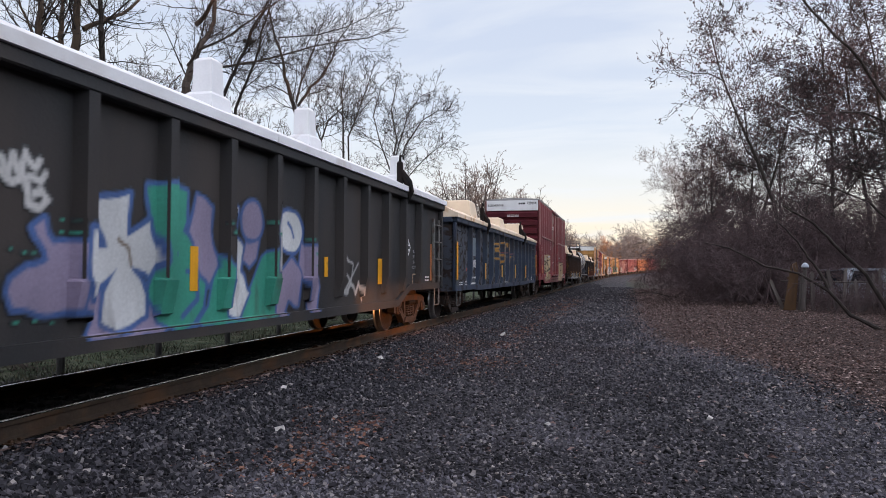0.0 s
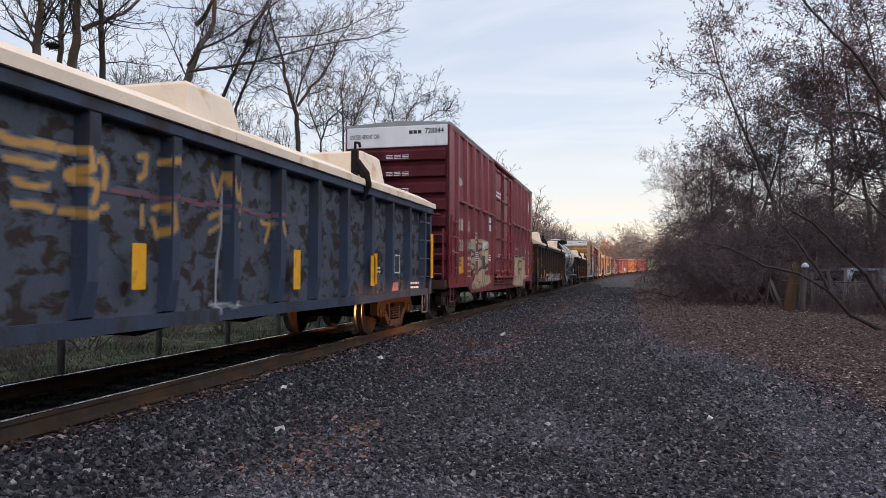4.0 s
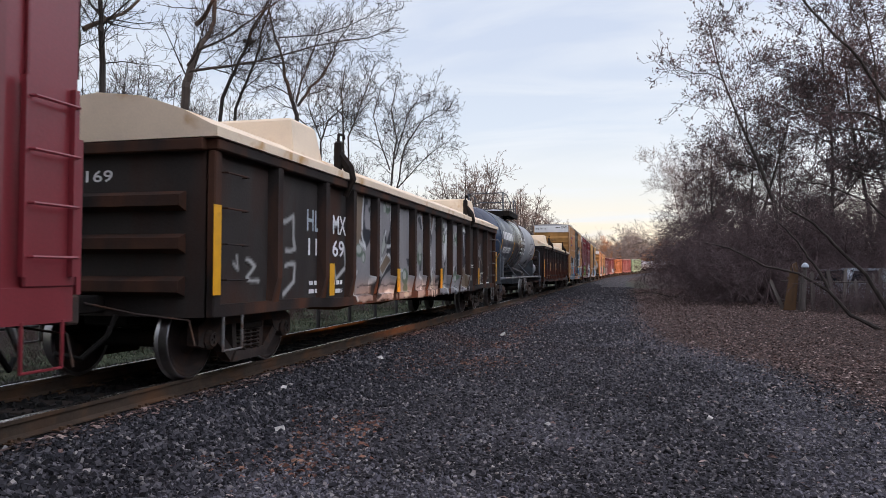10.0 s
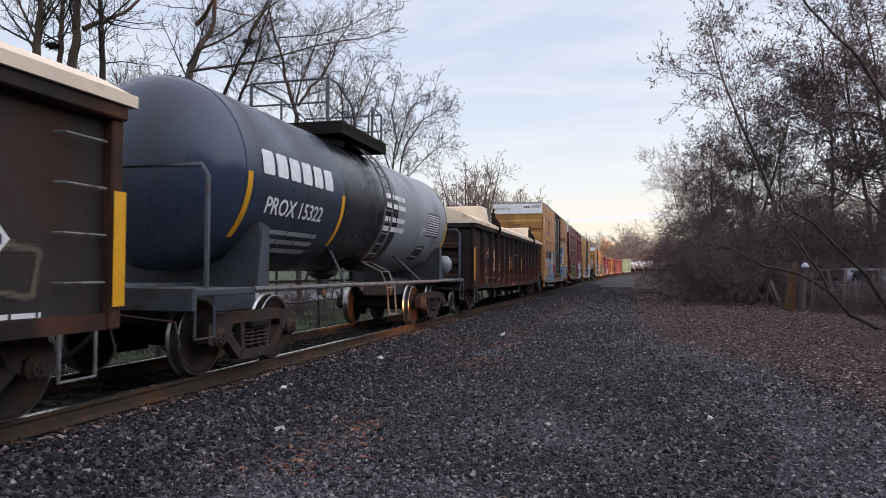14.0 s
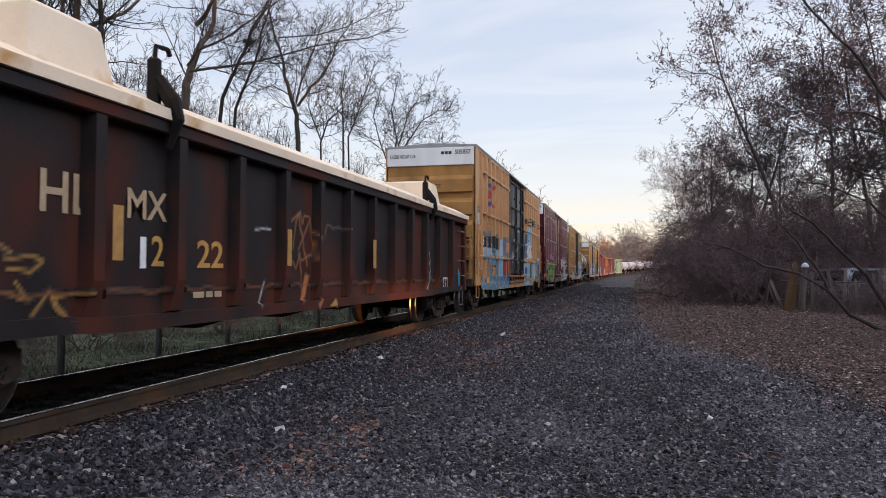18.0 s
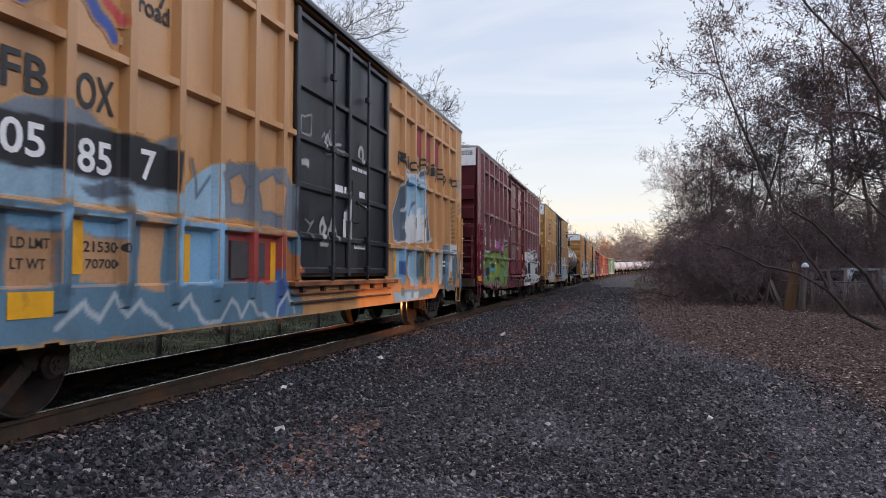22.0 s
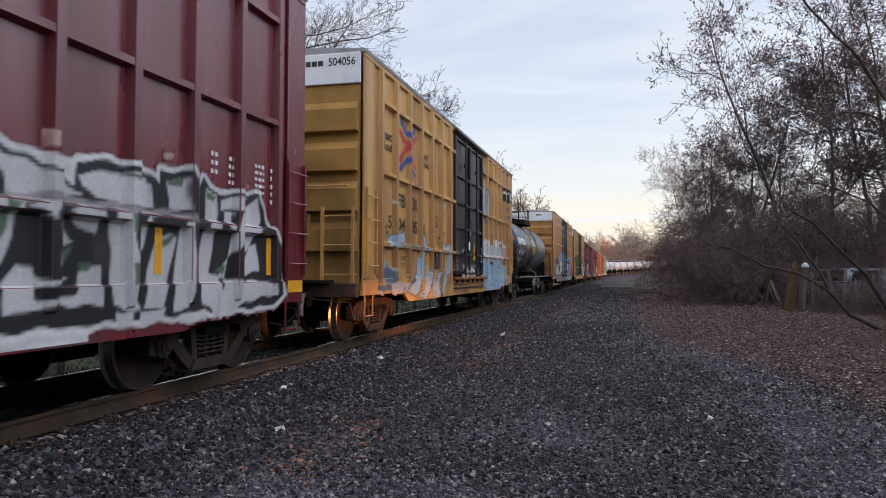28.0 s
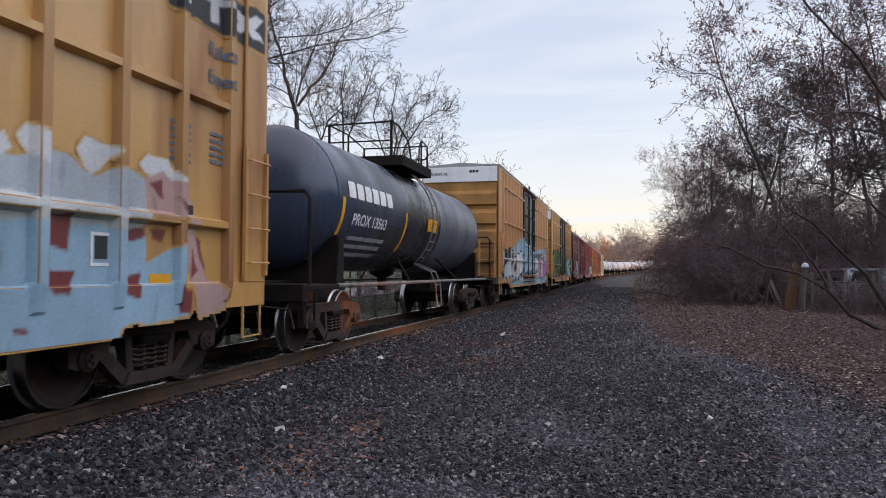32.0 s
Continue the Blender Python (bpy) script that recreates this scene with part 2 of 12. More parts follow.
# ---- ground and track ----
def ground_mat():
    m = bpy.data.materials.new("gravel_path_grass_and_litter")
    m.use_nodes = True
    nt = m.node_tree
    nd, ln = nt.nodes.new, nt.links.new
    bs = nt.nodes["Principled BSDF"]
    co = nd("ShaderNodeTexCoord")

    def tex(sc, detail, kind="ShaderNodeTexNoise"):
        n = nd(kind)
        n.inputs["Scale"].default_value = sc
        if kind == "ShaderNodeTexNoise":
            n.inputs["Detail"].default_value = detail
        ln(co.outputs["Object"], n.inputs["Vector"])
        return n

    def ramp(fac, *stops):
        r = nd("ShaderNodeValToRGB")
        e = r.color_ramp.elements
        while len(e) < len(stops):
            e.new(0.5)
        for q, (p, c) in zip(e, stops):
            q.position, q.color = p, (*c, 1)
        ln(fac, r.inputs[0])
        return r.outputs[0]

    def mix(fac, a, b):
        n = nd("ShaderNodeMixRGB")
        ln(fac, n.inputs[0]); ln(a, n.inputs[1]); ln(b, n.inputs[2])
        return n.outputs[0]

    at = nd("ShaderNodeAttribute"); at.attribute_name = "cover"
    sp = nd("ShaderNodeSeparateColor"); ln(at.outputs["Color"], sp.inputs[0])
    vor = tex(48, 0, "ShaderNodeTexVoronoi")
    cell = nd("ShaderNodeSeparateColor"); ln(vor.outputs["Color"], cell.inputs[0])
    # dark end lowered: shade in the gaps between stones is in this colour
    gravel = ramp(cell.outputs[0], (0.0, (0.006, 0.0055, 0.006)), (0.55, (0.024, 0.022, 0.025)), (0.85, (0.065, 0.061, 0.067)), (1.0, (0.2, 0.185, 0.18)))
    trod = ramp(cell.outputs[0], (0.0, (0.022, 0.0205, 0.023)), (0.55, (0.052, 0.049, 0.055)), (0.85, (0.1, 0.096, 0.104)), (1.0, (0.22, 0.21, 0.21)))
    path = mix(ramp(tex(0.55, 7).outputs["Fac"], (0.42, (0, 0, 0)), (0.62, (1, 1, 1))), gravel, trod)
    lv = tex(30, 0, "ShaderNodeTexVoronoi")
    lc = nd("ShaderNodeSeparateColor"); ln(lv.outputs["Color"], lc.inputs[0])
    litter = ramp(lc.outputs[0], (0.0, (0.014, 0.009, 0.008)), (0.5, (0.036, 0.024, 0.021)), (0.9, (0.08, 0.054, 0.046)), (1.0, (0.2, 0.15, 0.13)))
    grass = ramp(tex(2.5, 9).outputs["Fac"], (0.3, (0.03, 0.042, 0.024)), (0.5, (0.065, 0.085, 0.05)), (0.7, (0.12, 0.125, 0.085)))
    c = mix(sp.outputs[0], path, litter)
    c = mix(sp.outputs[1], c, grass)
    # the train's shade between the rails, put in as a near-black colour
    undershade = nd("ShaderNodeRGB"); undershade.outputs[0].default_value = (0.008, 0.0075, 0.007, 1)
    c = mix(sp.outputs[2], c, undershade.outputs[0])
    ln(c, bs.inputs["Base Color"])
    bs.inputs["Roughness"].default_value = 0.9
    bs.inputs["Specular IOR Level"].default_value = 0.12
    b1 = nd("ShaderNodeBump"); b1.inputs["Strength"].default_value, b1.inputs["Distance"].default_value = 0.9, 0.02
    ln(vor.outputs["Distance"], b1.inputs["Height"])
    b1.invert = True
    ln(b1.outputs[0], bs.inputs["Normal"])
    return m


def litter_edge(y):
    """Where the fallen leaves begin, right of the path."""
    ks = ((-20, 3.6), (5, 3.4), (9, 3.0), (12.7, 2.5), (15.5, 1.5), (18.2, 0.55), (26, 0.35), (45, 0.5), (90, 0.6), (400, 0.6))
    for (a, p), (b, q) in zip(ks, ks[1:]):
        if y <= b:
            return p + (q - p) * max(0.0, (y - a) / (b - a))
    return ks[-1][1]


def steps(lo, hi, fine, grow, mid):
    """Grid lines from lo to hi, fine near mid and wider away from it."""
    out = [mid]
    for way, end in ((1, hi), (-1, lo)):
        x, s = mid, fine
        while (end - x) * way > 0:
            x += way * s
            s *= grow
            out.append(x)
    return sorted(set(max(lo, min(hi, x)) for x in out))


def make_ground():
    xs = steps(-3000, 3000, 0.22, 1.012, -3.6)
    ys = steps(-3000, 3000, 0.5, 1.022, 8)
    me = bpy.data.meshes.new("ground")
    v, cov = [], []
    for y in ys:
        for x in xs:
            v.append((x, y, ground_z(x, min(y, 500)) if y < 1500 else ground_z(x, 500)))
            a, d = beside(x, min(y, 480))
            wob = 0.5 * noise.noise((x * 0.8, y * 0.8, 0)) + 0.35 * noise.noise((x * 3, y * 3, 3))
            e = litter_edge(y) - TX
            lit = max(0.0, min(1.0, (d - e + wob) / 0.5))
            # a strip of leaves blown along the foot of the ballast
            lit = max(lit, 0.75 * max(0.0, 1 - abs(d - 2.75) / 0.5) * max(0.0, min(1.0, (noise.noise((x * 0.6, y * 0.5, 9)) + 0.05) * 4)) if y > 6 else 0)
            gr = max(0.0, min(1.0, (-d - 3.0 + wob) / 0.6))
            if 150 > y > 50 and 0 < x < 3:
                gr = max(gr, 0.6 * max(0.0, min(1.0, 0.5 + wob * 2)))
            # mask of the painted shade under the train
            undershade = max(0.0, min(1.0, (1.25 - abs(d)) / 0.35))
            cov.append((lit, gr, undershade, 1))
    n = len(xs)
    f = [(j * n + i, j * n + i + 1, (j + 1) * n + i + 1, (j + 1) * n + i) for j in range(len(ys) - 1) for i in range(n - 1)]
    me.from_pydata(v, [], f)
    ca = me.color_attributes.new("cover", "FLOAT_COLOR", "POINT")
    ca.data.foreach_set("color", np.array(cov, dtype=np.float32).ravel())
    me.polygons.foreach_set("use_smooth", [True] * len(me.polygons))
    me.materials.append(ground_mat())
    return tagged(new("ground", me), "dark gravel path with brown leaf litter and grass", "ground", kind="structure")


make_ground()


def sweep(name, prof, off, a0, a1, step, material, parent, label=""):
    """Draws the cross-section prof (across, up) along the track."""
    mb, rows, a = MB(), [], a0
    while a <= a1 + 1e-6:
        rows.append(a)
        a += step if a < 60 else step * 3
    n = len(prof)
    for a in rows:
        for px, pz in prof:
            p, h = track(a, off + px)
            mb.v.append((p.x, p.y, p.z + pz))
    for i in range(len(rows) - 1):
        mb.f += [(i * n + k, i * n + (k + 1) % n, (i + 1) * n + (k + 1) % n, (i + 1) * n + k) for k in range(n)]
    return part(name, mb, material, parent, label)


def make_track():
    for off, word in ((0.755, "near"), (-0.755, "far")):
        rail = tagged(new("rail"), "rusty steel rail with polished head on wooden ties", "rail", "rails of the track")
        web = [(-0.07, -0.175), (0.07, -0.175), (0.07, -0.163), (0.012, -0.14), (0.010, -0.05), (0.036, -0.04), (0.037, -0.004), (-0.037, -0.004),
               (-0.036, -0.04), (-0.010, -0.05), (-0.012, -0.14), (-0.07, -0.163)]
        sweep("rail_web", web, off, -60, 460, 4.0, M["rail"], rail)
        sweep("rail_head", [(-0.034, -0.004), (0.034, -0.004), (0.028, 0.002), (-0.028, 0.002)], off, -60, 460, 4.0, M["rail_top"], rail, "shiny worn running surface")
    bed = tagged(new("tie_row"), "dark creosoted wooden ties half sunk in ballast", "railway ties")
    tie = MB().box(-1.3, 1.3, -0.115, 0.115, -0.35, -0.172, 0.012).mesh("tie", M["tie"])
    plate = MB().box(-0.19, 0.19, -0.09, 0.09, -0.172, -0.160, 0.004)
    for sx in (-0.13, 0.13):
        for sy in (-0.05, 0.05):
            plate.box(sx - 0.018, sx + 0.018, sy - 0.018, sy + 0.018, -0.162, -0.135, 0.004)
    plate = plate.mesh("tie_plate", M["rail"])
    for i in range(120):
        y = -2 + i * 0.53 + random.uniform(-0.03, 0.03)
        t = put("tie", tie, bed, pose(TX + random.uniform(-0.05, 0.05), y, random.uniform(-0.01, 0.0), 0, 0, random.uniform(-1, 1)))
        if y < 30:
            for s in (-0.755, 0.755):
                put("tie_plate", plate, t, (s, 0, 0))


make_track()


# ---- loose stones and leaves on the ground ----
def island_mat(name, *stops, rough=0.85):
    m = bpy.data.materials.new(name)
    m.use_nodes = True
    nt = m.node_tree
    bs = nt.nodes["Principled BSDF"]
    geo, ra = nt.nodes.new("ShaderNodeNewGeometry"), nt.nodes.new("ShaderNodeValToRGB")
    e = ra.color_ramp.elements
    while len(e) < len(stops):
        e.new(0.5)
    for q, (p, c) in zip(e, stops):
        q.position, q.color = p, (*c, 1)
    no, mu = nt.nodes.new("ShaderNodeTexNoise"), nt.nodes.new("ShaderNodeMixRGB")
    no.inputs["Scale"].default_value = 70
    mu.blend_type, mu.inputs[0].default_value = "MULTIPLY", 0.5
    nt.links.new(geo.outputs["Random Per Island"], ra.inputs[0])
    nt.links.new(ra.outputs[0], mu.inputs[1])
    nt.links.new(no.outputs["Fac"], mu.inputs[2])
    nt.links.new(mu.outputs[0], bs.inputs["Base Color"])
    bs.inputs["Roughness"].default_value = rough
    bs.inputs["Specular IOR Level"].default_value = 0.35
    return m


M["ballast"] = island_mat("crushed_blue_grey_ballast", (0.0, (0.007, 0.0067, 0.0085)), (0.5, (0.03, 0.029, 0.037)), (0.85, (0.09, 0.085, 0.096)), (0.96, (0.16, 0.152, 0.16)), (1.0, (0.36, 0.33, 0.31)))
M["grit"] = island_mat("path_gravel", (0.0, (0.008, 0.0075, 0.009)), (0.5, (0.04, 0.038, 0.046)), (0.82, (0.096, 0.091, 0.107)), (0.94, (0.18, 0.168, 0.18)), (1.0, (0.42, 0.38, 0.35)))
M["grit_pale"] = island_mat("pale_trodden_gravel", (0.0, (0.04, 0.038, 0.046)), (0.5, (0.115, 0.11, 0.13)), (0.85, (0.18, 0.173, 0.198)), (1.0, (0.4, 0.37, 0.35)))
# near-black stones: the shade under the train is in their colour
M["shade_black"] = island_mat("train_shade_black_ballast", (0.0, (0.005, 0.005, 0.005)), (0.8, (0.013, 0.012, 0.0115)), (1.0, (0.03, 0.027, 0.025)))
M["litter"] = island_mat("fallen_leaves", (0.0, (0.045, 0.025, 0.022)), (0.5, (0.135, 0.084, 0.072)), (0.82, (0.27, 0.185, 0.165)), (1.0, (0.5, 0.39, 0.35)))
CUBE = np.array([(-1, -1, -1), (1, -1, -1), (1, 1, -1), (-1, 1, -1), (-1, -1, 1), (1, -1, 1), (1, 1, 1), (-1, 1, 1)], float)
CUBE_F = np.array([(0, 3, 2, 1), (4, 5, 6, 7), (0, 1, 5, 4), (1, 2, 6, 5), (2, 3, 7, 6), (3, 0, 4, 7)])


def turned(rng, n):
    q = rng.normal(size=(n, 4))
    q /= np.linalg.norm(q, axis=1)[:, None]
    w, x, y, z = q.T
    return np.stack([1 - 2 * (y * y + z * z), 2 * (x * y - z * w), 2 * (x * z + y * w), 2 * (x * y + z * w), 1 - 2 * (x * x + z * z), 2 * (y * z - x * w),
                     2 * (x * z - y * w), 2 * (y * z + x * w), 1 - 2 * (x * x + y * y)], 1).reshape(n, 3, 3)


def stones(name, label, places, sizes, material, sink=0.35, seed=1):
    """Angular stones lying at places."""
    rng = np.random.default_rng(seed)
    n = len(places)
    v = CUBE[None] * rng.uniform(0.55, 1.0, (n, 8, 3)) * 0.62
    v *= sizes[:, None, None] * rng.uniform([0.8, 0.6, 0.45], [1.3, 1.0, 0.8], (n, 3))[:, None, :]
    v = np.einsum("nij,nkj->nki", turned(rng, n), v)
    v += places[:, None, :]
    v[:, :, 2] += (sizes * (0.5 - sink))[:, None]
    f = (CUBE_F[None] + 8 * np.arange(n)[:, None, None]).reshape(-1, 4)
    me = bpy.data.meshes.new(name)
    me.from_pydata(v.reshape(-1, 3).tolist(), [], f.tolist())
    me.materials.append(material)
    return tagged(new(name, me), label, name.replace("_", " "), kind="stuff")


def leaves_down(name, label, places, sizes, material, seed=2):
    rng = np.random.default_rng(seed)
    n = len(places)
    a = rng.uniform(0, 2 * np.pi, n)
    tilt = rng.normal(0, 0.22, (n, 2))
    u = np.stack([np.cos(a), np.sin(a), tilt[:, 0]], 1) * sizes[:, None]
    w = np.stack([-np.sin(a), np.cos(a), tilt[:, 1]], 1) * sizes[:, None] * 0.55
    up = np.array([0, 0, 1.0]) * (sizes * rng.uniform(0.1, 0.5, n))[:, None]
    p = places + np.array([0, 0, 0.012])
    v = np.stack([p - u, p + w + up, p + u, p - w + up * 0.3], 1)
    f = np.concatenate([np.stack([4 * np.arange(n) + k for k in t], 1) for t in ((0, 1, 2), (0, 2, 3))])
    me = bpy.data.meshes.new(name)
    me.from_pydata(v.reshape(-1, 3).tolist(), [], f.tolist())
    me.materials.append(material)
    return tagged(new(name, me), label, "leaves", kind="stuff")


def lay_on(xy):
    return np.array([(x, y, ground_z(x, y)) for x, y in xy])


def make_loose():
    rng = np.random.default_rng(7)
    # ballast: thick on the shoulder, thinner along the track
    xy = [(TX + o, y) for o, y in zip(rng.uniform(0.92, 2.95, 26000), 2.2 + 24 * rng.uniform(0, 1, 26000) ** 1.5)]
    stones("ballast_stones", "dark blue-grey crushed ballast beside the rail", lay_on(xy), rng.uniform(0.024, 0.05, len(xy)), M["ballast"], seed=3)
    xy = [(TX + o, y) for o, y in zip(rng.uniform(0.95, 3.0, 9000), rng.uniform(22, 95, 9000))]
    stones("ballast_stones", "dark crushed ballast further along the track", lay_on(xy), rng.uniform(0.04, 0.07, len(xy)), M["ballast"], seed=4)
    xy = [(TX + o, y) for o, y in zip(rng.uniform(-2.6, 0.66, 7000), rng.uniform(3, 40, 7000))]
    stones("ballast_stones", "ballast between and behind the rails, blackened as train shade", lay_on(xy), rng.uniform(0.04, 0.065, len(xy)), M["shade_black"], seed=5)
    # path gravel: dark damp fines, and paler grit where it is trodden
    y = 4.4 + 22 * rng.uniform(0, 1, 66000) ** 1.6
    x = rng.uniform(-3.3, 4.6, 66000)
    keep = np.array([a < litter_edge(b) + rng.normal(0.1, 0.3) for a, b in zip(x, y)])
    x, y = x[keep], y[keep]
    lane = np.array([noise.noise((a * 0.55 + 3, b * 0.14, 2)) + 0.45 * noise.noise((a * 1.7, b * 0.9, 4)) + 0.75 * math.exp(-((a - 1.25 - 0.03 * b) / 0.7) ** 2) for a, b in zip(x, y)])
    light = lane + rng.normal(0, 0.12, len(x)) > 0.3
    for on, label, mat, seed in ((~light, "dark damp gravel on the path", M["grit"], 6), (light, "paler trodden gravel on the path", M["grit_pale"], 14)):
        stones("path_gravel", label, lay_on(list(zip(x[on], y[on]))), rng.uniform(0.009, 0.03, on.sum()) * (1 + 0.02 * y[on]), mat, seed=seed)
    y = 4 + 76 * rng.uniform(0, 1, 7000) ** 1.25
    x = np.array([-3.0 + (litter_edge(b) + 3.2) * q for q, b in zip(rng.uniform(0, 1, 7000), y)])
    xy = list(zip(x, y))
    stones("path_gravel", "larger pale stones on the path", lay_on(xy), rng.uniform(0.022, 0.045, len(xy)) * (1 + 0.012 * y), M["grit"], 0.3, seed=8)
    pale = lay_on([(-2.98, 17.9), (-3.95, 11.3), (-3.35, 6.55), (-4.05, 8.0), (-0.8, 7.6), (0.9, 8.4)])
    stones("pale_stone", "pale broken stone lying in the gravel", pale, np.array([0.13, 0.09, 0.08, 0.07, 0.06, 0.06]), M["pale_stone"], 0.3, seed=9)
    # leaves
    y = 4 + 70 * rng.uniform(0, 1, 85000) ** 1.7
    e = np.array([litter_edge(q) for q in y])
    x = e + rng.normal(0, 0.35, len(y)) + (9.5 - e) * rng.uniform(0, 1, len(y)) ** 1.2
    leaves_down("leaf_litter", "brown fallen leaves beside the path", lay_on(list(zip(x, y))), rng.uniform(0.014, 0.034, len(y)) * (1 + 0.012 * y), M["litter"], 10)
    y = rng.uniform(5, 45, 10000)
    x = TX + 2.75 + rng.normal(0, 0.38, len(y))
    keep = np.array([noise.noise((a * 0.6, b * 0.5, 9)) > (-0.12 if b > 9 else 0.15) for a, b in zip(x, y)])
    leaves_down("leaf_litter", "rusty leaves blown along the foot of the ballast", lay_on(list(zip(x[keep], y[keep]))), rng.uniform(0.02, 0.045, keep.sum()), M["rust_leaf"], 11)
    y, x = rng.normal(12.5, 0.8, 700), rng.normal(-3.1, 0.75, 700)
    leaves_down("leaf_litter", "patch of red-brown leaves between ballast and path", lay_on(list(zip(x, y))), rng.uniform(0.02, 0.04, len(y)), M["rust_leaf"], 15)
    y = rng.uniform(3, 40, 3600)
    x = TX + 0.98 + np.abs(rng.normal(0, 0.16, len(y)))
    leaves_down("leaf_litter", "dark wet leaves along the rail", lay_on(list(zip(x, y))) + np.array([0, 0, 0.02]), rng.uniform(0.02, 0.045, len(y)), M["litter"], 12)
    y = rng.uniform(4, 30, 1500)
    x = rng.uniform(-3, 3.5, len(y))
    leaves_down("leaf_litter", "scattered leaves on the gravel path", lay_on(list(zip(x, y))), rng.uniform(0.02, 0.04, len(y)), M["litter"], 13)


def make_grass():
    """Uncut grass and weeds along the fence behind the track."""
    rng = np.random.default_rng(23)
    n = 26000
    y = 3 + 45 * rng.uniform(0, 1, n) ** 1.2
    x = -8.0 - 7.5 * rng.uniform(0, 1, n) ** 1.4
    tuft = np.array([noise.noise((a * 0.9, b * 0.7, 11)) for a, b in zip(x, y)])
    h = np.clip(0.05 + 0.25 * (tuft + 0.1), 0.03, 0.35) * rng.uniform(0.5, 1.2, n)
    a = rng.uniform(0, 2 * np.pi, n)
    base = lay_on(list(zip(x, y)))
    w = np.stack([np.cos(a), np.sin(a), 0 * a], 1) * 0.012
    tip = base + np.stack([rng.normal(0, 0.35, n) * h, rng.normal(0, 0.35, n) * h, h], 1)
    v = np.stack([base - w, base + w, tip], 1)
    me = bpy.data.meshes.new("grass_blades")
    me.from_pydata(v.reshape(-1, 3).tolist(), [], np.arange(3 * n).reshape(n, 3).tolist())
    me.materials.append(island_mat("winter_grass", (0.0, (0.022, 0.027, 0.016)), (0.5, (0.06, 0.075, 0.04)), (0.85, (0.11, 0.11, 0.065)), (1.0, (0.19, 0.16, 0.1))))
    tagged(new("grass_blades", me), "uncut winter grass and weeds along the fence", "grass", kind="stuff")


M["pale_stone"] = surf("pale_broken_stone", (0.5, 0.48, 0.45), 0.85, 0, 0.2, 12, bump=0.4)
M["rust_leaf"] = island_mat("rust_brown_leaves", (0.0, (0.07, 0.028, 0.018)), (0.6, (0.18, 0.075, 0.048)), (1.0, (0.32, 0.18, 0.12)))
make_loose()
make_grass()
# ---- trees and bushes ----
def bark(name, col, each=0.15):
    return surf(name, col, 0.9, 0, 0.3, 3, (col[0] * 0.55, col[1] * 0.55, col[2] * 0.55), 0.55, 0.15, 5, 3.0, grain=30, bump=0.5, each=each)


M["bark"] = bark("grey_brown_bark", (0.042, 0.032, 0.026))
# brighter bark: low sun on the trunks put into the brown
M["bark_warm"] = bark("sunlit_brown_bark", (0.085, 0.056, 0.036))
M["twig"] = bark("dark_twigs", (0.03, 0.023, 0.019))
M["bark_mid"] = bark("brown_bark", (0.06, 0.043, 0.033))
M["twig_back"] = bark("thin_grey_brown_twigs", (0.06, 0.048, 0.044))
# tan and pale far twigs: low sun and glare put into the colour
M["twig_mid"] = bark("sunlit_tan_far_twigs", (0.17, 0.13, 0.112))
M["twig_pale"] = bark("light_paled_far_twigs", (0.27, 0.235, 0.22))
M["twig_bush"] = bark("purple_brown_twigs", (0.105, 0.073, 0.074))
M["twig_crown"] = bark("grey_purple_crown_twigs", (0.068, 0.053, 0.052))
# sunset light on the far slope, put in as an orange base colour
M["russet"] = bark("sunset_orange_far_twigs", (0.55, 0.24, 0.10))


def leaf_mat(name, a, b):
    m = bpy.data.materials.new(name)
    m.use_nodes = True
    nt = m.node_tree
    bs = nt.nodes["Principled BSDF"]
    geo, ra = nt.nodes.new("ShaderNodeNewGeometry"), nt.nodes.new("ShaderNodeValToRGB")
    e = ra.color_ramp.elements
    e[0].color, e[1].color = (*a, 1), (*b, 1)
    nt.links.new(geo.outputs["Random Per Island"], ra.inputs[0])
    nt.links.new(ra.outputs[0], bs.inputs["Base Color"])
    bs.inputs["Roughness"].default_value = 0.8
    bs.inputs["Specular IOR Level"].default_value = 0.2
    return m


M["dead_leaf"] = leaf_mat("withered_brown_leaves", (0.045, 0.032, 0.036), (0.14, 0.09, 0.09))


